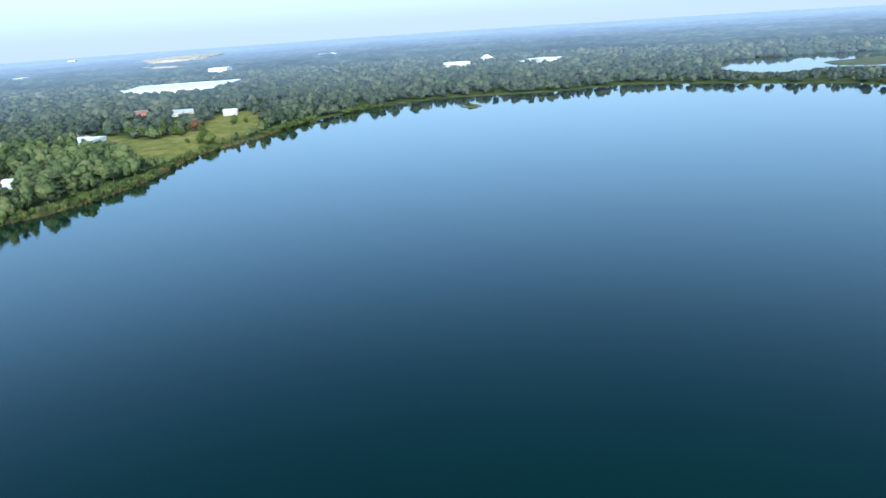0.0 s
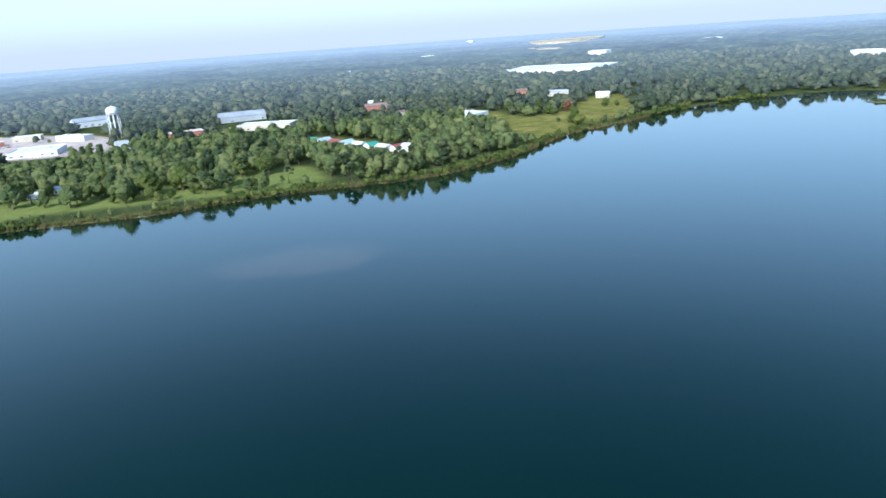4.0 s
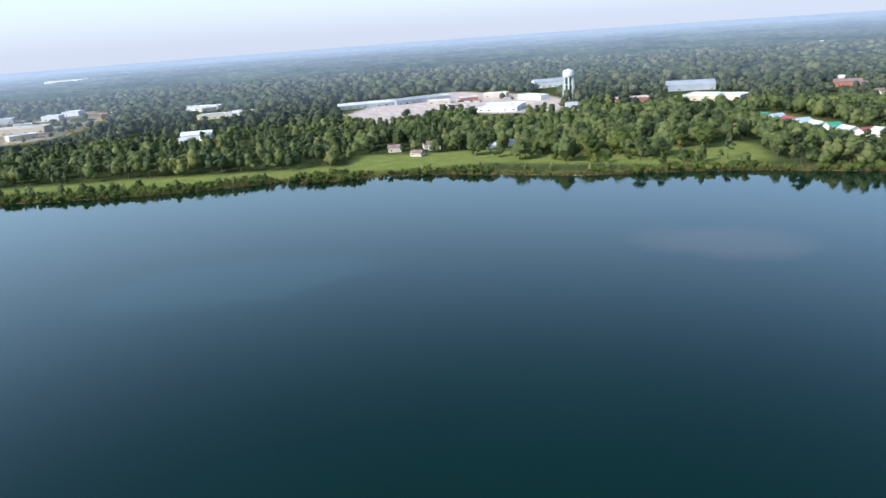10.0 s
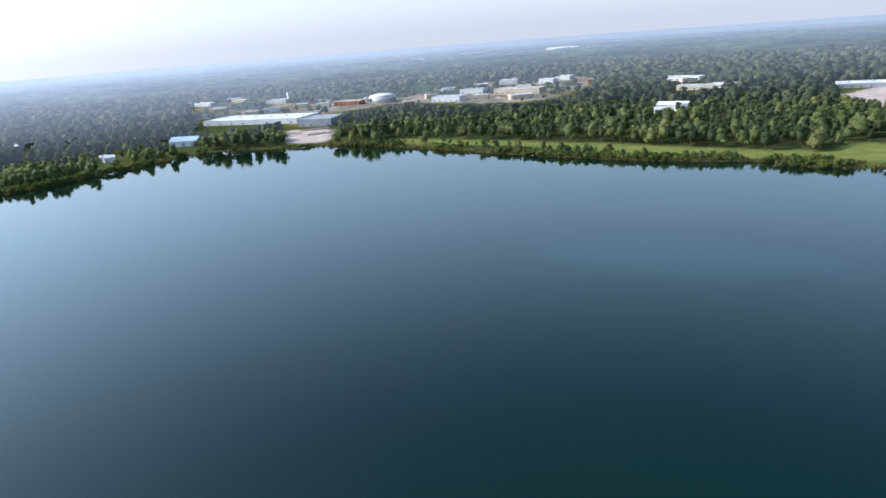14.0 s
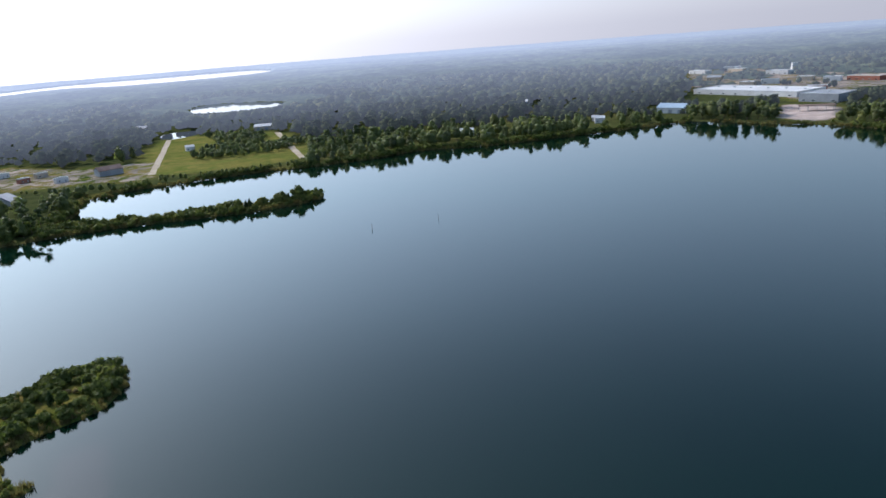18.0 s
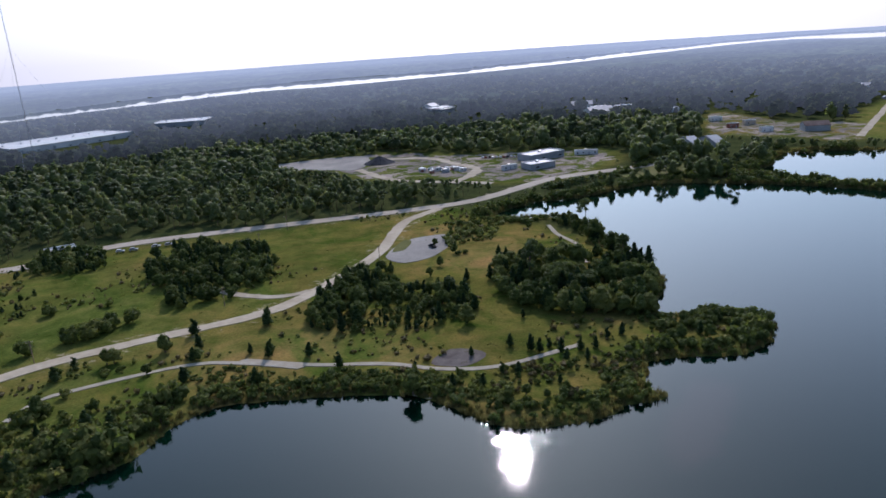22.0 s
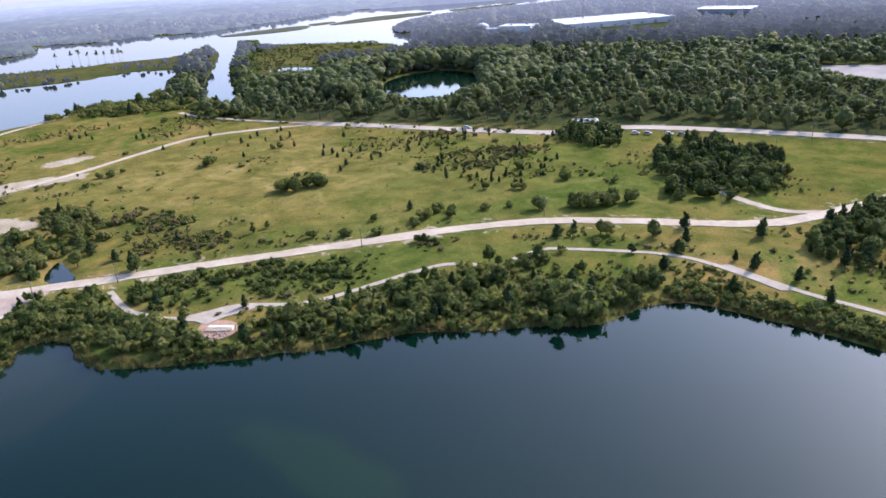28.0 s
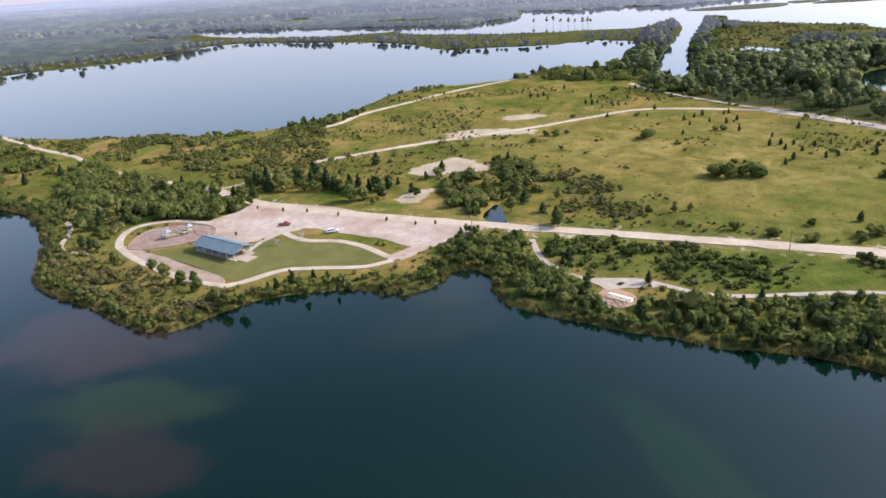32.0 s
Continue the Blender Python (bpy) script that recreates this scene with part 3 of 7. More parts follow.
MEADOW_TRACK = [(390, 39), (410, -12), (430, -87), (445, -126), (459, -169), (440, -219), (417, -251), (393, -262)]
LAKE_TRACK = [(477, 45), (490, 31), (516, 16), (540, -10), (583, -57), (633, -133)]
PATH_A = [(246.5, -51.3), (227.5, -50.7), (219.8, -53.1), (208.1, -60.5), (202.5, -77.8), (191.8, -89), (186.3, -98.5), (181.3, -131.5), (178.1, -143.9), (172.9, -149.7), (169.3, -151.6)]
PATH_B = [(163.5, -163.3), (162.1, -177), (155, -183.4), (124.2, -202.7), (105.7, -203.9), (85.5, -201), (108.4, -206.3), (82, -203.2), (56.8, -204.4), (39, -201), (21.9, -203.3), (-4.5, -220.4)]
PATH_C = [(9, -375), (4, -356), (-5, -338), (-9, -308)]
RAMP_ROAD = [(265.6, -34.4), (259, -22.3), (247.5, -8.3), (240.2, 0.4)]
PATH_D = [(238.6, 0.4), (255.6, 12.9), (262.6, 21.8), (266.2, 34.1), (271.5, 40.2), (283.1, 47.1)]
PATH_E = [(238.3, 1.5), (234.8, 10.6), (237.4, 28.8), (238.2, 40.9), (230.8, 53.7), (228.8, 59.1)]
PATH_F = [(228.8, 59.1), (238, 74.6), (280, 111), (301, 111), (306, 98), (298, 77)]
SIDE_TRACK = [(105.2, -276.7), (117.9, -268.4), (134, -269), (149, -275)]
TOWN_STREET = [(-685, 498), (-619, 455), (-558, 415), (-516, 387), (-473, 360)]
PATH_G = [(364, 140), (348, 142), (335, 146), (324, 149), (307, 140), (281, 134), (272, 120)]
PATH_H = [(352, 90), (353, 80), (361, 71), (372, 62)]
TRACK_WEST = [(-241, -637), (-364, -885)]
TRACK_EAST = [(-462, -791), (-358, -574)]
PARK_LOT = [(320, 63), (311, 34), (285.3, -1.1), (267.5, -34.7), (261.4, -32.7), (259.5, -20.2), (248.9, -7.3), (258.3, 2), (272.1, 22.1), (281, 36), (279, 43), (271.5, 55), (269.5, 70), (280, 74), (289, 74), (297, 82), (304, 78), (312, 68)]
PARK_LAWN = [(268.6, 95.9), (270.5, 78.9), (260.3, 56.3), (268.1, 54.2), (269.6, 40), (262, 21.7), (253.8, 12.8), (242.5, 3.4), (236.3, 12.7), (238.2, 42.9), (231.8, 53.8), (234.7, 60.2), (252.3, 76.9)]
PARK_SAND = [(280, 111), (251.2, 76.6), (233.7, 60), (228.4, 59.4), (236.4, 74.2), (269, 104.7)]
MULCH = [(274, 105), (282, 107), (296, 103), (299, 88), (294, 77), (287, 74), (278, 79), (273, 90)]
JUNCTION_LOT = [(86, -322), (80, -352), (62, -361), (58, -340), (64, -320), (75, -312)]
SAND_A = [(355, -9), (371, -27), (377, -37), (343, -52), (346, -38), (344, -26), (345, -15)]
SAND_B = [(309, -0), (320, -8), (322, -24), (311, -18), (302, -11)]
SAND_C = [(433, -36), (441, -58), (422, -95), (415, -90), (418, -66), (415, -39)]
SAND_D = [(469, -76), (475, -98), (466, -112), (459, -105), (456, -80)]
DOCK_BANK = [(196.8, -61.8), (200.1, -65), (193.1, -72), (186.8, -70.7), (186.2, -63), (189.5, -60.2)]
DECK_VIEW = [(202, -64.6), (192.7, -73.7), (178.4, -68), (185.9, -57.9)]
THICKET_BAY = [(171.6, -144.8), (172.8, -160.7), (157.7, -173.8), (135.8, -175.5), (123.3, -183.4), (111.7, -178.1), (113.6, -154.7), (124, -136.8), (139.5, -123.1), (152.5, -116.1), (169, -121.4)]
THICKET_ROAD = [(202.7, -139.5), (181.4, -167.2), (164.7, -202.4), (141.5, -197.7), (150.3, -182.9), (170.2, -165.8), (180.7, -142.1)]
CEDAR_FIELD = [(342, -261), (322, -298), (285, -312), (231, -258), (223, -227), (247, -214), (278, -211)]
CANAL_END = [(634, -120), (668, -151), (635, -177), (666, -224), (598, -225), (572, -245), (487, -225), (500, -203), (573, -200), (584, -170), (600, -143)]
LAKE_EDGE = [(478, 68), (522, 32), (546, 14), (527, 12), (496, 27), (474, 45)]
LAKE_EDGE_B = [(582, -4), (623, -42), (628, -77), (610, -75), (594, -39), (560, -8)]
BROWN_SCRUB = [(328, -72), (322, -92), (296, -106), (274, -124), (258, -120), (259, -95), (268, -78), (296, -66)]
THICKET_INLET = [(230.6, -13.9), (254, -20.3), (264.6, -30.6), (249.2, -49), (224.9, -48.8), (203.8, -55), (193.2, -61.5), (186.7, -59.1), (201.3, -41.2), (216.9, -32.8), (227.8, -32.4), (231.6, -25), (224.6, -15.9)]
SCRUB_BACK = [(445, 176), (483, 172), (504, 140), (490, 94), (474, 45), (384, 39), (372, 60), (364, 76), (383, 98), (405, 123), (421, 146)]
SPIT_SCRUB = [(424, 178), (399, 150), (377, 125), (360, 102), (336, 76), (321, 61), (306, 67), (301, 76), (309, 92), (318, 111), (331, 132), (345, 152), (388, 172)]
SPIT_BACK = [(497, 258), (438, 192), (388, 172), (345, 152), (331, 132), (318, 111), (285, 112), (262, 116), (290, 143), (336, 166), (366, 192), (430, 225)]
SPIT_FRINGE = [(281, 140), (246.1, 121.5), (208.6, 82.6), (206.4, 72.4), (219.1, 51.8), (226.6, 59.6), (240.3, 85), (262.2, 112.1)]
POINT_SCRUB = [(21.7, -199.5), (4.2, -211.4), (-14.2, -211.5), (-24, -215.8), (-22.2, -188.2), (5, -172.7), (17.2, -172.2)]
SPIT_TIP = [(-30.7, -246.3), (-44.3, -252.8), (-68.1, -243.6), (-64.6, -227.8), (-49.5, -219), (-29.7, -215.8)]
POINT_BACK = [(62, -381), (39, -391), (13, -371), (23, -328), (50, -327)]
TARN_TREES = [(341, -37), (356, -47), (362, -62), (351, -71), (330, -69), (296, -60), (287, -46), (271, -38), (290, -29), (318, -24)]
THICKET_LANDING = [(213.7, -32.6), (200.6, -52.2), (190, -63.5), (180.6, -98), (171.9, -138.9), (147.4, -121.7), (169.3, -76.2), (187.4, -48.8), (204.4, -34.7)]
THICKET_VERGE = [(247.6, -55.6), (227.9, -100.3), (198.8, -157.8), (180.2, -144.7), (189.5, -102.4), (205, -81.4), (217.2, -58.4)]

BACK_FIELD = [(428, 176), (455, 192), (487, 226), (533, 268), (520, 232), (500, 160), (492, 107), (484, 80), (470, 130), (446, 172)]
HIGHWAY_HEDGE = [(14, -478), (-13, -500), (-42, -524), (-70, -560), (-99, -577), (-99, -553), (-68, -543), (-36, -505), (-12, -483), (12, -467)]
SHORE_HEDGE = [(-33, -480), (-72, -504), (-92, -514), (-138, -493), (-133, -476), (-88, -491), (-68, -482), (-36, -461)]
BAY_FRINGE = [(122, -199), (104, -200.5), (85, -197.5), (60, -200), (40, -197), (22, -198), (16, -178), (43, -187), (75, -183), (103, -177), (112, -186)]
CANAL_BANK = [(580, -252), (620, -262), (770, -338), (860, -390), (945, -432), (1020, -468), (1000, -482), (930, -450), (840, -405), (740, -352), (600, -280)]

LAKE = spline(SHORE_NORTH + SHORE_WEST + SHORE_SOUTH + SHORE_EAST, True, 5.0, 1.6, 1)
WATERS = [LAKE] + [spline(p, True, 9.0, 2.0, i + 2) for i, p in enumerate((BIG_LAKE, CANAL, RIVER, POND_FAR, POND_WOODS, LAGOON_NORTH, LAGOON_FAR, POND_FIELD, RIVER_UP, MARSH_POOL, MARSH_INLET))] + [spline(TARN, True, 3.0, 0.6, 9)]
ISLET = (46, 831, 13, 7)


def shore(x, y):
    """Signed distance to the nearest water: positive on land."""
    s = np.full(x.shape, 60.0)
    for w in WATERS:
        s = np.minimum(s, np.where(inside(w, x, y), -1.0, 1.0) * distance(w, x, y))
    cx, cy, rx, ry = ISLET
    return np.maximum(s, (1 - np.hypot((x - cx) / rx, (y - cy) / ry)) * ry)


OPEN = {k: spline(p, True, 8.0, 2.5, i) for i, (k, p) in enumerate(dict(
    field=FIELD_NORTH, lawn=LAWN_WEST, lawn_b=LAWN_NORTH, lawn_c=LAWN_MID, strip=LAWN_STRIP, plaza=TOWN_PLAZA, centre=TOWN_CENTRE,
    fields=FIELDS_SOUTH, yard_w=YARD_WEST, yard=YARD, homes=HOMES_ROW, lots=LANDING_LOT, marsh_e=MARSH_EAST).items())}
# the open peninsula between the lake, the highway and the big lake
PENINSULA = np.array([(75, -425), (94, -413), (251, -343), (405, -265), (458, -228), (540, -200), (600, -230), (640, -140), (617, -41), (551, 16), (497, 70), (489, 107), (519, 230), (542, 279), (351, 191), (300, 150), (246, 130), (203, 81), (215, 10), (225, -25), (188, -42), (151, -104), (112, -165), (43, -186), (14, -168), (-27, -186), (-72, -240), (-39, -292), (-20, -346), (26, -396), (60, -420)], float)


MARSH = np.array([(845, -290), (1010, -440), (1230, -560), (1560, -420), (1680, 100), (1500, 700), (1180, 900), (960, 520), (1000, 330), (1040, 110), (935, -20), (885, -90), (862, -190)], float)


def soft_in(poly, x, y, soft):
    d = np.where(inside(poly, x, y), 1.0, -1.0) * distance(poly, x, y)
    return np.clip(d / soft * 0.5 + 0.5, 0, 1)


def level(x, y):
    """Height of the ground."""
    x, y = np.asarray(x, float), np.asarray(y, float)
    s = shore(x, y)
    return np.clip(s * 0.28, -2.5, 1.0) + 0.08 * fbm(x, y, 0.02) * (s > 4)


def build_ground():
    radii = np.concatenate([[1, 30, 60, 90], 120 * np.exp(np.arange(0, 232) * (math.log(4900 / 120) / 231))])
    na = 820
    ang = np.arange(na) * (2 * math.pi / na)
    rr, aa = np.meshgrid(radii, ang, indexing="ij")
    x, y = (rr * np.cos(aa)).ravel(), (rr * np.sin(aa)).ravel()
    s = shore(x, y)
    z = np.clip(s * 0.28, -2.5, 1.0) + 0.08 * fbm(x, y, 0.02) * (s > 4)
    i, j = np.meshgrid(np.arange(len(radii) - 1), np.arange(na), indexing="ij")
    jj = (j + 1) % na
    faces = np.stack([i * na + j, (i + 1) * na + j, (i + 1) * na + jj, i * na + jj], -1).reshape(-1, 4)
    wob = 6 * fbm(x, y, 0.03, 2)
    meadow = soft_in(PENINSULA, x + wob, y + wob, 8)
    for k in ("field", "fields", "yard", "yard_w", "plaza", "centre", "homes", "lots", "marsh_e"):
        meadow = np.maximum(meadow, (0.45 if k == "marsh_e" else 1.0) * soft_in(OPEN[k], x + wob, y, 10))
    meadow = np.maximum(meadow, 0.25 * soft_in(MARSH, x + wob * 4, y + wob * 4, 40))
    bearing = np.degrees(np.arctan2(-x, y)) % 360
    meadow = np.maximum(meadow, 0.2 * np.clip((bearing - 118) / 6, 0, 1) * np.clip((153 - bearing) / 4, 0, 1) * (np.hypot(x, y) < 1000))
    band = np.clip(1 - np.abs(s - 4) / 8, 0, 1)
    meadow = np.maximum(meadow, (0.7 - 0.5 * (np.hypot(x, y) > 700)) * band)
    lawn = np.zeros(x.shape)
    for k, amount in (("lawn", 1.0), ("lawn_b", 1.0), ("lawn_c", 1.0), ("strip", 1.0), ("field", 0.25), ("fields", 0.4)):
        lawn = np.maximum(lawn, amount * soft_in(OPEN[k], x, y, 5))
    lush = np.maximum(0.95 * soft_in(LUSH, x + wob, y + wob, 16), 0.6 * soft_in(LUSH_EAST, x + wob * 2, y + wob * 2, 50))
    for p in (OPEN["yard"], spline(THICKET_VERGE, True, 5), spline(THICKET_ROAD, True, 5), spline(THICKET_INLET, True, 5), spline(THICKET_BAY, True, 5)):
        lush = np.maximum(lush, 0.85 * soft_in(p, x, y, 8))
    straw = np.maximum(0.9 * soft_in(STRAW, x + wob * 2, y + wob * 2, 45), 0.8 * soft_in(OPEN["field"], x, y, 12))
    bare = np.clip(1.2 - np.abs(s - 0.4) / 1.2, 0, 1) * (fbm(x, y, 0.02, 5) > 0.1) * 0.5
    for p, k in ((SAND_A, 1.0), (SAND_B, 0.9), (SAND_C, 0.85), (SAND_D, 0.8)):
        bare = np.maximum(bare, k * soft_in(spline(p, True, 5), x, y, 5))
    for p, wd in ((MAIN_ROAD, 11), (MEADOW_TRACK, 7), (LAKE_TRACK, 6), (SIDE_TRACK, 6), (HIGHWAY, 13)):
        bare = np.maximum(bare, 0.42 * np.clip(1.6 - distance(spline(p, False, 6), x, y, False, 30) / wd, 0, 1))
    gravel = np.zeros(x.shape)
    for k, amount in (("yard", 0.49), ("yard_w", 0.47), ("plaza", 0.85), ("centre", 0.55), ("lots", 0.85)):
        gravel = np.maximum(gravel, amount * soft_in(OPEN[k], x, y, 8))
    me = mesh_of("ground", np.stack([x, y, z], -1), faces, [M_GROUND], [("meadow", meadow), ("lawn", lawn), ("bare", bare), ("gravel", gravel), ("lush", lush), ("straw", straw)], smooth=True)
    thing("ground", me, "flat coastal ground of grass, scrub and woodland soil", "ground", kind="structure")


def build_water():
    na, radii = 128, [1.0, 300.0, 1200.0, 4890.0]
    v = [(r * math.cos(a), r * math.sin(a), 0.0) for r in radii for a in np.arange(na) * 2 * math.pi / na]
    f = [(i * na + j, (i + 1) * na + j, (i + 1) * na + (j + 1) % na, i * na + (j + 1) % na) for i in range(3) for j in range(na)]
    ob = thing("water", mesh_of("water", v, f, [M_WATER]), "calm deep blue-green lake and river water with silty patches", "water", kind="structure")
    me = ob.data
    bm = bmesh.new()
    bm.from_mesh(me)
    bmesh.ops.contextual_create(bm, geom=[w for w in bm.verts if w.co.length < 1.5])
    bm.to_mesh(me)
    bm.free()


LUSH = spline([(253, -73), (235, -112), (215, -154), (184, -200), (157, -233), (160, -254), (176, -276), (214, -290), (221, -262), (217, -228), (221, -198), (231, -166), (242, -131), (250, -100), (257, -76)], True, 10)
STRAW = spline([(444, -44), (437, -116), (396, -196), (322, -245), (264, -194), (257, -140), (310, -109), (364, -79)], True, 12)
LUSH_EAST = spline([(328, -258), (277, -313), (166, -364), (110, -252), (157, -233), (196, -181), (231, -166), (279, -205)], True, 12)
build_ground()
build_water()


def slab(name, points, mat, label, category, top=1.16, wobble=0.8, seed=0, kind="structure", step=3.0, deep=0.7):
    """A thin bed of paving, gravel or sand let into the ground."""
    out = spline(points, True, step, wobble, seed)
    bm = bmesh.new()
    vs = [bm.verts.new((px, py, top)) for px, py in out]
    low = [bm.verts.new((px * 1.0, py, top - deep)) for px, py in out]
    bm.faces.new(vs)
    for i in range(len(vs)):
        j = (i + 1) % len(vs)
        bm.faces.new((vs[i], low[i], low[j], vs[j]))
    bmesh.ops.recalc_face_normals(bm, faces=bm.faces)
    bmesh.ops.triangulate(bm, faces=bm.faces)
    me = bpy.data.meshes.new(name)
    bm.to_mesh(me)
    bm.free()
    me.materials.append(mat)
    return thing(name, me, label, category, kind=kind)


def ribbon(name, points, width, mat, label, category, top=1.16, ragged=0.3, seed=0, deep=0.5):
    """A road or path with slightly ragged verges."""
    c = spline(points, False, 3.0)
    d = np.gradient(c, axis=0)
    d /= np.linalg.norm(d, axis=1)[:, None] + 1e-9
    nrm = np.stack([-d[:, 1], d[:, 0]], -1)
    k = len(c)
    wl = width / 2 + ragged * fbm(c[:, 0], c[:, 1], 0.15, seed)
    wr = width / 2 + ragged * fbm(c[:, 0], c[:, 1], 0.15, seed + 4)
    L, Rr = c + nrm * wl[:, None], c - nrm * wr[:, None]
    z = np.full((k, 1), top)
    crown = z + 0.05
    v = np.vstack([np.hstack([L, z - deep]), np.hstack([L, z]), np.hstack([c, crown]), np.hstack([Rr, z]), np.hstack([Rr, z - deep])])
    f = [(r * k + i, r * k + i + 1, (r + 1) * k + i + 1, (r + 1) * k + i) for r in range(4) for i in range(k - 1)]
    return thing(name, mesh_of(name, v, f, [mat]), label, category, kind="structure")


ribbon("road_highway", HIGHWAY, 10.0, M_ASPHALT, "pale grey asphalt highway with sandy shoulders", "road", 1.20, 0.5, 1)
ribbon("road_point", [(425, -243), (458, -228), (497, -211), (537, -200), (560, -198)], 4.2, M_DIRT_ROAD, "narrow dirt track to the canal", "road", 1.19, 0.7, 16)
ribbon("road_spit", [(355, 92), (363, 103), (379, 124), (404, 152), (421, 169), (453, 194), (487, 231), (538, 277)], 3.8, M_DIRT_ROAD, "narrow pale track out along the spit", "road", 1.18, 0.6, 17)
ribbon("road_main", MAIN_ROAD, 6.5, M_DIRT_ROAD, "pale crushed-stone road along the lake", "road", 1.18, 0.7, 2)
ribbon("road_meadow", MEADOW_TRACK, 4.6, M_DIRT_ROAD, "pale dirt track across the meadow", "road", 1.17, 0.6, 3)
ribbon("road_lake", LAKE_TRACK, 4.5, M_DIRT_ROAD, "pale dirt track beside the far lake", "road", 1.17, 0.5, 4)
ribbon("road_side", SIDE_TRACK, 4, M_SAND, "sandy side track through grass", "road", 1.15, 0.6, 5)
ribbon("road_field_a", TRACK_WEST, 6, M_SAND, "sandy farm track beside a field", "road", 1.16, 0.8, 6)
ribbon("road_field_b", TRACK_EAST, 6, M_SAND, "sandy farm track beside a field", "road", 1.16, 0.8, 7)
for i, p in enumerate((PATH_A, PATH_B, PATH_C)):
    ribbon("path", p, 2.3, M_CONCRETE, "pale concrete footpath following the shore", "path", 1.19, 0.15, 8 + i)
for i, p in enumerate((PATH_D, PATH_E, PATH_F)):
    ribbon("path", p, 3.0, M_SAND, "sandy footpath round the park lawn", "path", 1.21, 0.25, 12 + i)
for i, p in enumerate((PATH_G, PATH_H)):
    ribbon("path", p, 2.2, M_SAND, "sandy trail through the spit scrub", "path", 1.2, 0.3, 30 + i)
ribbon("road_ramp", RAMP_ROAD, 7, M_GRAVEL, "gravel lane down to the boat ramp", "road", 1.22, 0.4, 15)
slab("car_park", PARK_LOT, M_GRAVEL, "pale gravel car park beside the lawn", "car park", 1.165, 0.8, 1)
slab("lawn", PARK_LAWN, M_LAWN, "mown yellow-green park lawn", "lawn", 1.15, 0.4, 2)
slab("sand_verge", PARK_SAND, M_VERGE, "bare sandy verge beside the lawn", "sand", 1.17, 0.6, 3)
slab("playground_bed", MULCH, M_MULCH, "brown mulch bed under the playground", "mulch", 1.18, 0.2, 4)
for k, bar in enumerate(([(1200, -515), (1232, -612), (1216, -692), (1160, -654), (1160, -567)], [(1242, -714), (1237, -763), (1206, -745), (1200, -700)], [(1172, -719), (1238, -842), (1199, -972), (1158, -934), (1150, -818)], [(1180, -1010), (1160, -1180), (1120, -1130), (1130, -1010)])):
    slab("marsh_bar", bar, M_MARSH, "low green marsh bar in the far river", "marsh", 0.5, 3.0, 40 + k, step=8)
slab("yard_lot", [(267, -606), (236, -632), (185, -644), (171, -614), (174, -570), (198, -576), (228, -581)], M_YARD, "grey gravel storage flat in the works yard", "gravel", 1.15, 2.5, 61, step=6)
ribbon("road_yard", [(169, -571), (149, -544), (128, -521), (104, -511), (80, -503), (50, -495)], 7, M_SAND, "pale sandy track along the works yard", "road", 1.17, 1.5, 62)
ribbon("road_yard", [(160, -622), (118, -615), (88, -581), (69, -556), (71, -523), (80, -503)], 8, M_SAND, "pale sandy track round the works yard", "road", 1.19, 1.8, 63)
slab("grass_island", [(84.5, -329), (83, -352), (79.5, -350), (80, -332)], M_LAWN, "grass island between road and pull-off", "grass", 1.2, 0.3, 67)
slab("grass_wedge", [(-37, -517), (-69, -549), (-89, -553), (-86, -517), (-72, -506), (-46, -494)], M_LAWN, "narrow grass wedge beside the highway", "grass", 1.17, 1.0, 68)
slab("quarry", [(-1135, 2928), (-1013, 3318), (-903, 3238), (-873, 2781), (-980, 2741)], M_SAND, "pale bare clearing in the far woods", "backdrop", 16, 12, 64, step=40, deep=17)
slab("quarry", [(-877, 2240), (-743, 2152), (-735, 2178), (-870, 2275)], M_SAND, "pale bare strip in the far woods", "backdrop", 15, 6, 65, step=30, deep=16)
slab("lagoon_marsh", [(595, 1099), (635, 1112), (702, 1126), (628, 1010), (585, 1045)], M_MARSH, "low marsh bank in the northern lagoon", "marsh", 0.5, 4, 66, step=8)
slab("junction_lot", JUNCTION_LOT, M_YARD, "grey gravel pull-off at the road junction", "gravel", 1.17, 1.0, 5)
ribbon("road_town", TOWN_STREET, 9, M_ASPHALT, "pale asphalt street down to the lakeside homes", "road", 1.2, 0.5, 21)

# ---- trees ----
ICO_V = np.array([(0, 0, -1), (0.724, -0.526, -0.447), (-0.276, -0.851, -0.447), (-0.894, 0, -0.447), (-0.276, 0.851, -0.447), (0.724, 0.526, -0.447),
                  (0.276, -0.851, 0.447), (-0.724, -0.526, 0.447), (-0.724, 0.526, 0.447), (0.276, 0.851, 0.447), (0.894, 0, 0.447), (0, 0, 1)])
ICO_F = np.array([(0, 1, 2), (1, 0, 5), (0, 2, 3), (0, 3, 4), (0, 4, 5), (1, 5, 10), (2, 1, 6), (3, 2, 7), (4, 3, 8), (5, 4, 9),
                  (1, 10, 6), (2, 6, 7), (3, 7, 8), (4, 8, 9), (5, 9, 10), (6, 10, 11), (7, 6, 11), (8, 7, 11), (9, 8, 11), (10, 9, 11)])


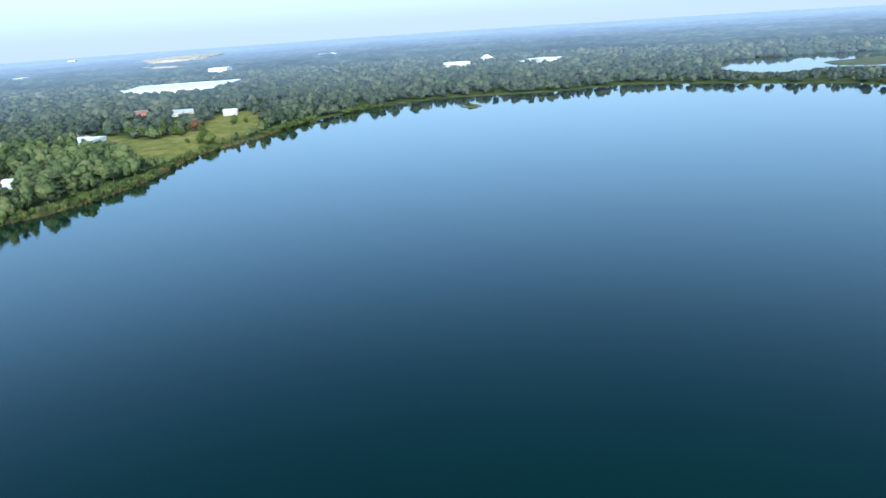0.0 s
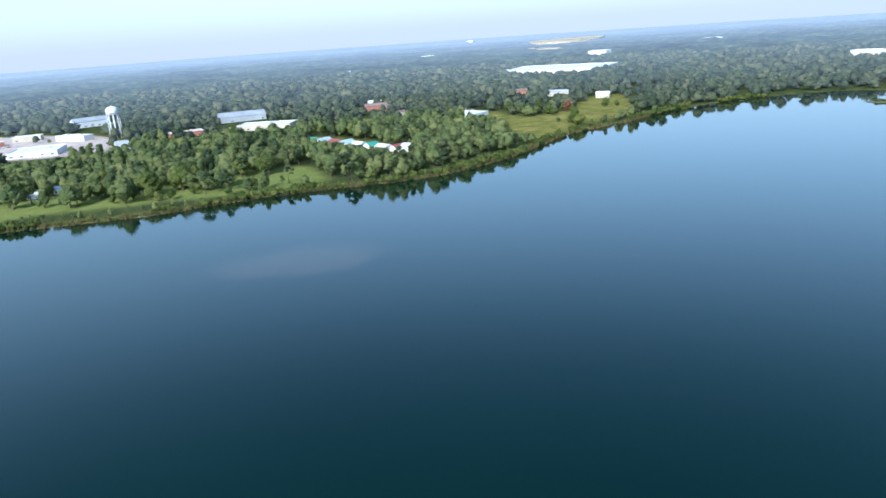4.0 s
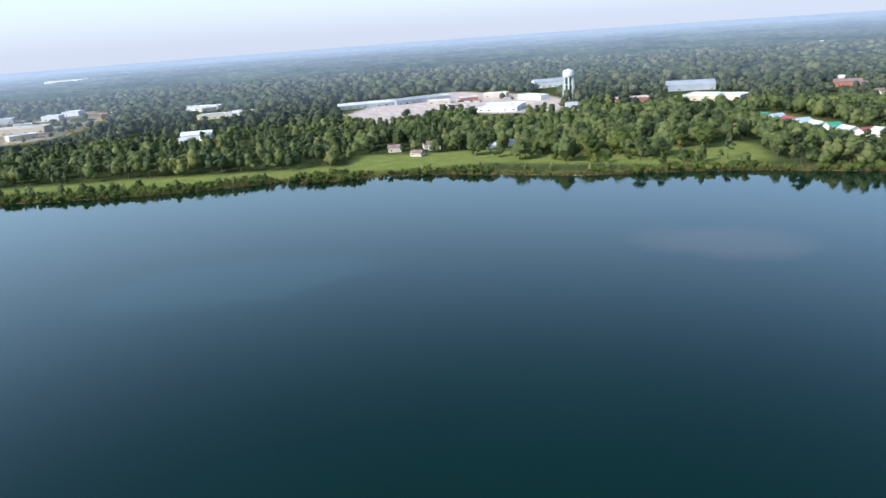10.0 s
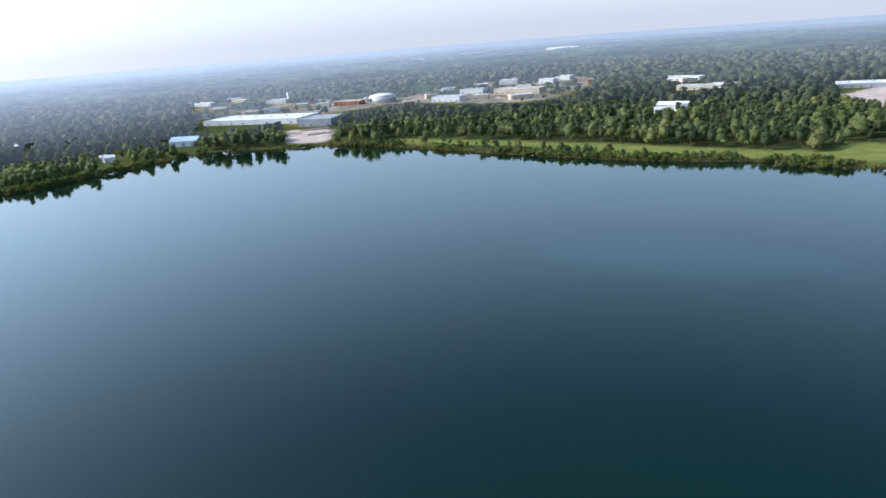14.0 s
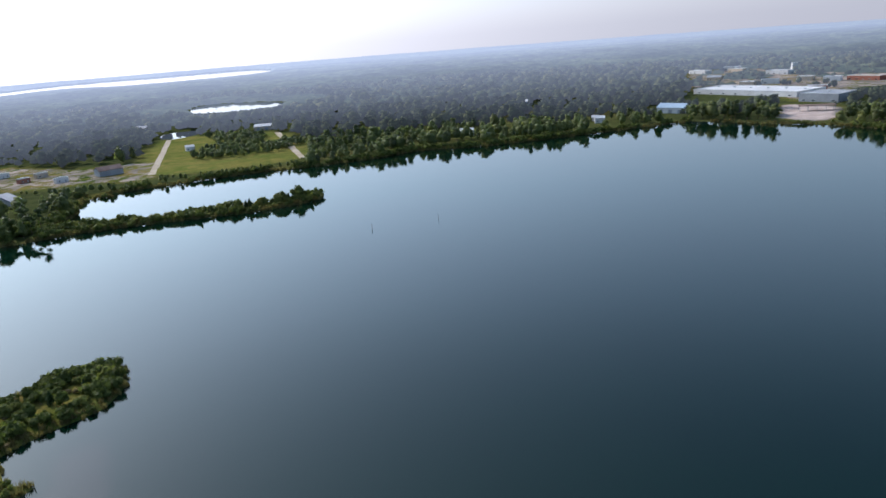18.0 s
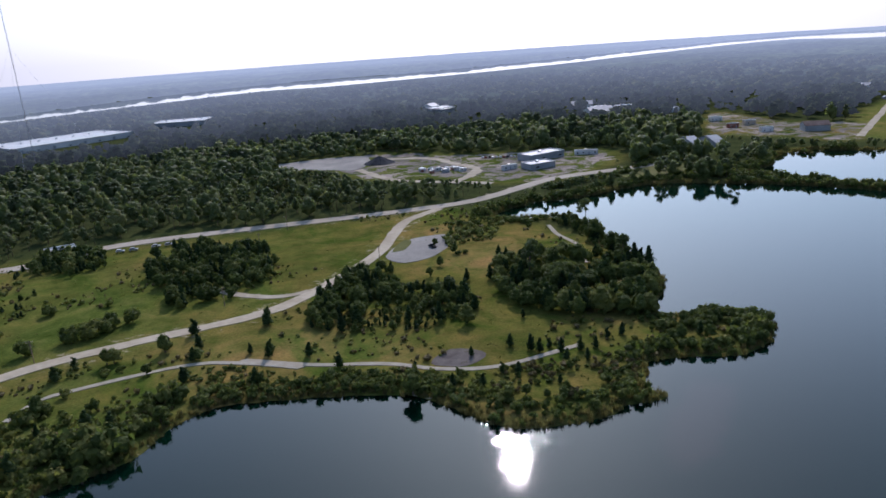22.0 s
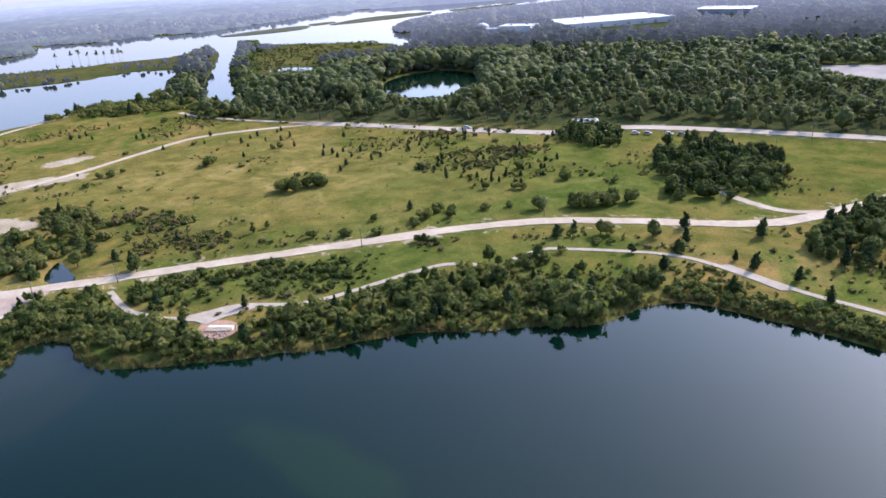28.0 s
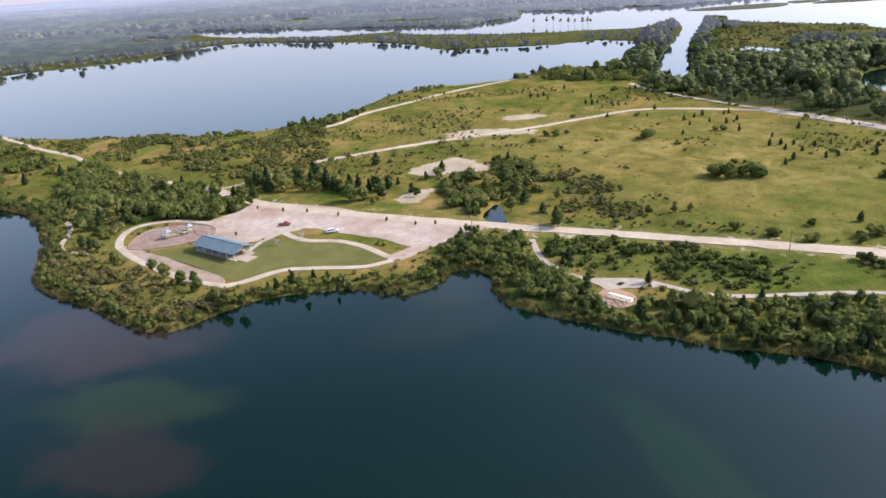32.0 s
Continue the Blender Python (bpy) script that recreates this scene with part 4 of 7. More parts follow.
def crown_arrays(lobes, leaves, size, seed, core=0.82, rough=0.22):
    """Leafy lobes: a rough core each, and many small leaf sprays that stand out of it."""
    g = np.random.default_rng(seed)
    vs, fs, n = [], [], 0
    for cx, cy, cz, rx, rz in lobes:
        jit = 1 + g.uniform(-rough, rough, (12, 1))
        vs.append(ICO_V * jit * (rx * core, rx * core, rz * core) + (cx, cy, cz))
        fs.append(ICO_F + n)
        n += 12
        d = g.normal(size=(leaves, 3))
        d /= np.linalg.norm(d, axis=1)[:, None]
        d[:, 2] = np.where(d[:, 2] < -0.5, -d[:, 2], d[:, 2])
        c = d * (rx, rx, rz) * g.uniform(0.8, 1.12, (leaves, 1)) + (cx, cy, cz)
        u = np.cross(d, g.normal(size=(leaves, 3)))
        u /= np.linalg.norm(u, axis=1)[:, None] + 1e-9
        w = np.cross(d, u) + d * g.uniform(-0.7, 0.9, (leaves, 1))
        s = size * g.uniform(0.6, 1.35, (leaves, 1))
        vs.append(np.stack([c - u * s, c + u * s * 0.9 - w * s * 0.3, c + w * s], 1).reshape(-1, 3))
        fs.append(np.arange(leaves * 3).reshape(-1, 3) + n)
        n += leaves * 3
    return np.vstack(vs), np.vstack(fs)


def trunk_arrays(height, radius, sides, seed, limbs=()):
    """A tapered trunk with a slight bend, and limbs that leave it."""
    g = np.random.default_rng(seed)
    vs, fs, n = [], [], 0
    bend = g.uniform(-0.04, 0.04, 2) * height
    stems = [((0, 0, 0), (bend[0], bend[1], height), radius, radius * 0.35)]
    stems += [((bend[0] * z / height, bend[1] * z / height, z), tip, radius * 0.4, radius * 0.12) for z, tip in limbs]
    for a, b, r0, r1 in stems:
        a, b = np.array(a, float), np.array(b, float)
        steps = 4 if len(vs) == 0 else 2
        for k in range(steps):
            t = k / (steps - 1)
            c = a + (b - a) * t + np.array((0, 0, 0.0))
            r = (r0 + (r1 - r0) * t) * (1.5 if k == 0 and a[2] == 0 else 1)
            ang = np.arange(sides) * 2 * math.pi / sides
            vs.append(np.stack([c[0] + r * np.cos(ang), c[1] + r * np.sin(ang), np.full(sides, c[2])], -1))
        for k in range(steps - 1):
            for s in range(sides):
                p, q = n + k * sides + s, n + k * sides + (s + 1) % sides
                fs += [(p, q, q + sides), (p, q + sides, p + sides)]
        n += steps * sides
    return np.vstack(vs), np.array(fs)


def broad_lobes(h, spread, k, seed):
    g = np.random.default_rng(seed)
    out = [(0, 0, h * 0.52, spread * 0.72, h * 0.40), (0, 0, h * 0.78, spread * 0.48, h * 0.22)]
    for i in range(k):
        a, r = i * 2.4 + g.uniform(-0.4, 0.4), spread * g.uniform(0.35, 0.62)
        out.append((r * math.cos(a), r * math.sin(a), h * g.uniform(0.26, 0.74), spread * g.uniform(0.32, 0.48), h * g.uniform(0.14, 0.22)))
    return out


def pine_lobes(h, spread, k, seed):
    g = np.random.default_rng(seed)
    out = [(0, 0, h * 0.88, spread * 0.42, h * 0.13)]
    for i in range(k):
        t = g.uniform(0.48, 0.92)
        a, r = i * 2.4 + g.uniform(-0.5, 0.5), spread * (1.15 - t) * g.uniform(0.7, 1.5)
        out.append((r * math.cos(a), r * math.sin(a), h * t, spread * g.uniform(0.25, 0.42), h * g.uniform(0.05, 0.09)))
    return out


def cedar_lobes(h, spread, k, seed):
    g = np.random.default_rng(seed)
    out = []
    for i in range(k):
        t = (i + 0.5) / k
        r = spread * (0.22 + 0.85 * math.sin(math.pi * min(1, 0.25 + 0.8 * t)) * (1 - t) ** 0.45)
        out.append((g.uniform(-0.18, 0.18) * spread, g.uniform(-0.18, 0.18) * spread, h * (0.1 + 0.82 * t), r, h * 0.85 / k * 0.95))
    return out


def shrub_lobes(h, spread, k, seed):
    g = np.random.default_rng(seed)
    return [(spread * 0.6 * math.cos(i * 2.4) * g.uniform(0.4, 1), spread * 0.6 * math.sin(i * 2.4) * g.uniform(0.4, 1), h * g.uniform(0.32, 0.62), spread * g.uniform(0.38, 0.6), h * g.uniform(0.3, 0.42)) for i in range(k)]


KINDS = {  # height, spread, lobes, leaves a lobe, leaf size, trunk radius
    "broad": (10.0, 4.3, broad_lobes, 9, 42, 0.39, 0.24, M_LEAF),
    "pine": (16.0, 4.2, pine_lobes, 11, 40, 0.45, 0.26, M_PINE),
    "cedar": (6.0, 1.55, cedar_lobes, 7, 52, 0.28, 0.13, M_CEDAR),
    "shrub": (3.0, 2.1, shrub_lobes, 6, 44, 0.26, 0.06, M_SHRUB),
}
VARIANTS = {}
for kind, (h, spread, maker, k, leaves, size, rad, mat) in KINDS.items():
    VARIANTS[kind] = []
    for s in range(5):
        lobes = maker(h, spread * (0.85 + 0.08 * s), k, 50 * s + 3)
        v, f = crown_arrays(lobes, leaves, size, s + 11)
        crown = mesh_of("crown", v, f, [mat], [("tint", np.full(len(v), 0.2 + 0.12 * s))])
        limbs = [(h * 0.35 + 0.04 * h * i, (lo[0] * 0.9, lo[1] * 0.9, lo[2])) for i, lo in enumerate(lobes[1:6])] if kind in ("broad", "pine") else []
        v, f = trunk_arrays(h * (0.85 if kind != "shrub" else 0.5), rad, 6, s, limbs)
        VARIANTS[kind].append((mesh_of("trunk", v, f, [M_BARK], smooth=True), crown))
LABELS = {
    "broad": ("tree", "round-crowned green broadleaf tree standing in grass", "tree"),
    "pine": ("pine_tree", "tall pine tree with a high open crown", "tree"),
    "cedar": ("cedar_tree", "dark green conical red cedar standing in grass", "tree"),
    "shrub": ("shrub", "low rounded green shrub in the meadow", "shrub"),
}


def plant(kind, x, y, h, group, wide=1.0, label=""):
    """One tree: an Empty at its foot with trunk and crown."""
    name, text, cat = LABELS[kind]
    trunk, crown = VARIANTS[kind][int(rng.integers(5))]
    root = new(name)
    root.empty_display_size = 0.5
    z = 1.0
    s = h / KINDS[kind][0]
    root.matrix_basis = Matrix.LocRotScale((x, y, max(z, 0.05) - 0.05), Euler((0, 0, rng.uniform(0, 6.28))), (s * wide, s * wide, s))
    tagged(root, label or text, cat, group)
    part("trunk", trunk, None, root)
    part("crown", crown, None, root)
    return root


ROADSIDE_TREES_CEDAR = [(166, -189, 5.7), (137, -228, 6.7), (126, -206, 5.2), (121, -190, 5.5), (112, -237, 6.7), (108, -212, 4.1), (100, -209, 5.7), (86, -210, 5.4), (73, -202, 5.4), (48, -202, 2.8), (34, -190, 4.4), (129, -216, 6.0), (116, -247, 4.0), (101, -213, 5.1), (97, -191, 5.2)]
ROADSIDE_TREES_BROAD = [(156, -202, 6.3), (140, -212, 7.5), (167, -155, 7.6), (45, -184, 7.2)]
POINT_TREES_CEDAR = [(19, -219, 4.7), (16, -244, 3.6), (31, -211, 3.7), (12, -216, 6.0), (9, -214, 5.4), (6, -218, 3.6), (2, -214, 5.3), (-4, -216, 4.5), (-6, -209, 4.3), (42, -286, 5.9), (32, -288, 6.5), (-9, -218, 4.3), (20, -199, 3.9), (15, -199, 4.2), (25, -190, 4.4), (-13, -226, 4.0), (-18, -229, 4.4)]
POINT_TREES_BROAD = [(57, -307, 5.1), (59, -292, 4.9), (53, -327, 4.8), (65, -340, 4.4)]
LANDING_TREES_CEDAR = [(223, -59, 5.4), (194, -57, 7.4), (179, -69, 6.3), (200, -79, 4.8), (258, -31, 3.6), (223, -39, 5.5), (275, -62, 4.8), (261, -64, 7.7), (164, -92, 5.6)]
LANDING_TREES_BROAD = [(206, -62, 4.8), (178, -85, 8.7), (281, -50, 6.6), (320, -55, 8.2), (257, -64, 7.6), (180, -87, 7.4), (174, -118, 5.2), (160, -99, 4.5), (159, -119, 5.8)]
LANDING_TREES_SHRUB = [(219, -73, 3.5), (238, -126, 3.9)]
PARK_TREES_CEDAR = [(226, 36, 5.5), (229, 29, 3.6), (228, 24, 3.0), (373, 6, 7.3), (224, 44, 2.7), (223, 41, 4.3), (214, 30, 3.4), (216, 20, 3.1)]
PARK_TREES_BROAD = [(306, 8, 3.5), (276, 118, 5.7), (262, 107, 4.6), (249, 89, 5.3), (242, 83, 6.0), (234, 75, 5.8), (227, 68, 6.1), (217, 60, 5.6), (212, 56, 5.5), (210, 50, 5.5), (352, 70, 6.0), (235, 71, 4.7)]
MEADOW_SHRUBS_CEDAR = [(235, -173, 4.4)]
MEADOW_SHRUBS_SHRUB = [(235, -154, 3.3), (221, -170, 5.2), (219, -183, 3.6), (231, -214, 3.8), (221, -222, 3.0), (193, -209, 6.1), (184, -221, 6.5), (179, -226, 6.9), (175, -230, 5.5), (242, -248, 4.1), (213, -248, 5.1), (192, -258, 3.0), (408, -94, 3.7), (406, -100, 4.3), (410, -107, 2.5), (394, -84, 2.9), (535, -112, 3.0), (382, -145, 6.2), (229, -136, 4.1), (221, -146, 4.0), (216, -161, 3.0)]
MEADOW_CEDARS_CEDAR = [(x, y, 2.8 + 1.3 * ((7 * i) % 5) / 4) for i, (x, y) in enumerate(((531, -111), (529, -116), (532, -121), (518, -121), (556, -143), (537, -145), (492, -142), (487, -145), (491, -150), (513, -152), (480, -161), (528, -186), (533, -192), (520, -197), (456, -178), (437, -166), (443, -142), (418, -182), (424, -191), (428, -198), (426, -211), (428, -215), (407, -210), (409, -194), (402, -201), (405, -180), (384, -167), (382, -199), (363, -208), (347, -204), (345, -210), (337, -201), (347, -198), (332, -207), (338, -217), (340, -227), (312, -187), (319, -195), (318, -217), (317, -210), (335, -243), (329, -245), (377, -231)))]
MEADOW_CEDARS_SHRUB = [(533, -176, 4.0), (441, -161, 3.0), (387, -149, 4.5), (389, -188, 3.0), (387, -192, 3.5), (322, -167, 2.6), (320, -171, 2.2), (314, -174, 2.8), (344, -70, 4.5), (346, -62, 4.2), (305, -150, 7.0), (299, -153, 7.5), (300, -160, 6.5), (299, -166, 7.1), (220, -163, 3.0), (224, -179, 4.2), (214, -178, 4.1), (210, -194, 3.3), (205, -203, 2.7), (218, -224, 3.6), (182, -219, 5.5), (176, -235, 6.6), (170, -240, 6.2)]

for group, lists in (("trees along the lake road", (ROADSIDE_TREES_CEDAR, ROADSIDE_TREES_BROAD, ())),
                     ("trees on the wooded point", (POINT_TREES_CEDAR, POINT_TREES_BROAD, ())),
                     ("trees round the landing", (LANDING_TREES_CEDAR, LANDING_TREES_BROAD, LANDING_TREES_SHRUB)),
                     ("trees of the lakeside park", (PARK_TREES_CEDAR, PARK_TREES_BROAD, ())),
                     ("shrubs of the meadow", (MEADOW_SHRUBS_CEDAR, (), MEADOW_SHRUBS_SHRUB)),
                     ("bushes of the far meadow", (MEADOW_CEDARS_CEDAR, (), MEADOW_CEDARS_SHRUB))):
    for kind, rows in zip(("cedar", "broad", "shrub"), lists):
        for x, y, h in rows:
            plant(kind, x, y, h, group, 1.15 if kind == "cedar" else 1.0)


STRIP_LINE = [(-114, -480), (-146, -465), (-176, -450), (-207, -433), (-233, -419), (-262, -413)]


def fill(poly, spacing, seed, jitter=0.75):
    """Jittered grid points inside an outline."""
    p = spline(poly, True, 6)
    g = np.random.default_rng(seed)
    lo, hi = p.min(0), p.max(0)
    gx, gy = np.meshgrid(np.arange(lo[0], hi[0], spacing), np.arange(lo[1], hi[1], spacing))
    x = gx.ravel() + g.uniform(-jitter, jitter, gx.size) * spacing
    y = gy.ravel() + g.uniform(-jitter, jitter, gx.size) * spacing
    keep = inside(p, x + 5 * fbm(x, y, 0.07, 51), y + 5 * fbm(x, y, 0.07, 52)) & (shore(x, y) > 1.5)
    return x[keep], y[keep], g


for poly, spacing, hs, kinds, group, seed in (
        (COPSE_A, 15.0, (6, 9), ("broad", "broad", "cedar"), "trees of the meadow copse", 1),
        (COPSE_B, 13.0, (5, 8), ("broad", "cedar"), "trees of the small copse", 2),
        (COPSE_C, 14.0, (6, 9), ("broad", "cedar", "cedar"), "trees of the hollow copse", 3),
        (COPSE_D, 15.0, (7, 12), ("broad", "broad", "pine", "cedar"), "trees of the wooded point", 4),
        (COPSE_E, 8.0, (4, 8), ("broad", "cedar", "broad"), "trees behind the playground", 5),
        (COPSE_F, 6.5, (5, 9), ("cedar", "broad"), "trees behind the car park", 6)):
    xs, ys, g = fill(poly, spacing, seed)
    for x, y in zip(xs, ys):
        k = kinds[int(g.integers(len(kinds)))]
        h = g.uniform(*hs) * (1.5 if k == "pine" else 1)
        plant(k, x, y, h, group, 1.1)

# ---- woods, scrub and reeds ----
def scatter(name, x, y, h, templates, mats, label, category, wide=1.0, seed=0):
    """One mesh of many plants too many to count; templates: (verts, faces, material index) a unit tall."""
    g = np.random.default_rng(seed)
    z = np.maximum(level(x, y), 0.0) - 0.1
    pick = g.integers(len(templates), size=len(x))
    V, F, T, Mi, n = [], [], [], [], 0
    for i, (tv, tf, tm) in enumerate(templates):
        s = np.flatnonzero(pick == i)
        if not len(s):
            continue
        a = g.uniform(0, 6.283, len(s))
        c, sn = np.cos(a)[:, None], np.sin(a)[:, None]
        hh = h[s][:, None]
        ww = hh * wide * g.uniform(0.85, 1.2, (len(s), 1))
        vx = (tv[None, :, 0] * c - tv[None, :, 1] * sn) * ww + x[s][:, None]
        vy = (tv[None, :, 0] * sn + tv[None, :, 1] * c) * ww + y[s][:, None]
        vz = tv[None, :, 2] * hh + z[s][:, None]
        V.append(np.stack([vx, vy, vz], -1).reshape(-1, 3))
        F.append((tf[None] + (np.arange(len(s)) * len(tv))[:, None, None]).reshape(-1, 3) + n)
        T.append(np.repeat(g.uniform(0, 0.75, len(s)), len(tv)))
        Mi.append(np.tile(tm, len(s)))
        n += len(s) * len(tv)
    me = mesh_of(name, np.vstack(V), np.vstack(F), mats, [("tint", np.concatenate(T))], np.concatenate(Mi), smooth=name.startswith(("backdrop", "woods")))
    return thing(name, me, label, category, kind="stuff")


def template(lobes, leaves, size, seed, mat=0, trunk=None, rough=0.22):
    v, f = crown_arrays(lobes, leaves, size, seed, 0.9, rough)
    mi = np.full(len(f), mat)
    if trunk:
        tv, tf = trunk_arrays(trunk[0], trunk[1], 3, seed)
        f = np.vstack([f, tf + len(v)])
        mi = np.concatenate([mi, np.full(len(tf), 2)])
        v = np.vstack([v, tv])
    return v, f, mi


MID = [template(broad_lobes(1, 0.38 + 0.04 * s, 2, s), 9, 0.085, s, 0, None, 0.32) for s in range(7)] + [template(pine_lobes(1, 0.38, 3, s) + [(0, 0, 0.55, 0.24, 0.34)], 9, 0.07, s, 1, (0.9, 0.016), 0.32) for s in range(3)]
FRONT = [template(broad_lobes(1, 0.34 + 0.03 * s, 5, s + 70), 16, 0.062, s, 0, (0.6, 0.02), 0.3) for s in range(6)] + [template(pine_lobes(1, 0.34, 7, s + 80), 15, 0.055, s, 1, (0.92, 0.014), 0.3) for s in range(5)]
FARTREE = [template([(0, 0, 0.5, 0.34 + 0.03 * s, 0.5)], 5, 0.13, s, s % 2, None, 0.45) for s in range(8)]
NEAR = [template(broad_lobes(1, 0.40 + 0.04 * s, 5, s + 30), 26, 0.055, s, 0) for s in range(5)] + [template(cedar_lobes(1, 0.27, 6, s), 34, 0.05, s, 1) for s in range(2)]
BUSH = [template(shrub_lobes(1, 0.8, 3, s), 15, 0.16, s, s % 2) for s in range(10)]


def reed_template(seed):
    g = np.random.default_rng(seed)
    k = 26
    a, r = g.uniform(0, 6.28, k), g.uniform(0, 0.55, k)
    b = np.stack([r * np.cos(a), r * np.sin(a), np.zeros(k)], -1)
    lean = g.normal(0, 0.16, (k, 3)) * (1, 1, 0)
    side = np.stack([-np.sin(a * 3), np.cos(a * 3), np.zeros(k)], -1) * 0.09
    tip = b + lean + np.stack([np.zeros(k), np.zeros(k), g.uniform(0.6, 1.1, k)], -1)
    v = np.stack([b - side, b + side, tip], 1).reshape(-1, 3)
    return v, np.arange(3 * k).reshape(-1, 3), np.zeros(k, int)


REED = [reed_template(s) for s in range(5)]
WOODS_MATS = [M_WOODS_LEAF, M_WOODS_PINE, M_BARK]


def candidates(r0, r1, spacing, seed, stray=0.45):
    g = np.random.default_rng(seed)
    gx, gy = np.meshgrid(np.arange(-r1, r1, spacing), np.arange(-r1, r1, spacing))
    x, y = gx.ravel(), gy.ravel()
    x, y = x + g.uniform(-stray, stray, x.size) * spacing, y + g.uniform(-stray, stray, x.size) * spacing
    r = np.hypot(x, y)
    ok = (r > r0) & (r < r1)
    return x[ok], y[ok], g


ROADS = [(spline(HIGHWAY, False, 8), 9.5), (spline(MAIN_ROAD, False, 8), 9)]


def wooded(x, y, edge=6.0):
    """Where the woods stand: dry land outside the clearings, fields, yards and roads."""
    wob = 7 * fbm(x, y, 0.02, 3)
    bearing = np.degrees(np.arctan2(-x, y)) % 360
    ok = (shore(x, y) > edge) & ((bearing < 300) | (bearing > 323))
    ok &= ~inside(PENINSULA, x + wob * 0.4, y)
    ok &= ~inside(MARSH, x + wob * 3, y + wob * 3) | (fbm(x, y, 0.010, 11) > -0.3)
    for k, p in OPEN.items():
        inner = inside(p, x + wob * (0.3 if k in ("lawn", "strip", "lawn_b", "lawn_c") else 1), y)
        if k in ("plaza", "centre"):
            inner &= fbm(x, y, 0.022, 13) < (0.40 if k == "plaza" else -0.02)
        ok &= ~inner
    for line, wd in ROADS:
        ok &= distance(line, x, y, False, 40) > wd
    for cx, cy, cr in GLADES:
        ok &= np.hypot(x - cx, y - cy) > cr
    return ok


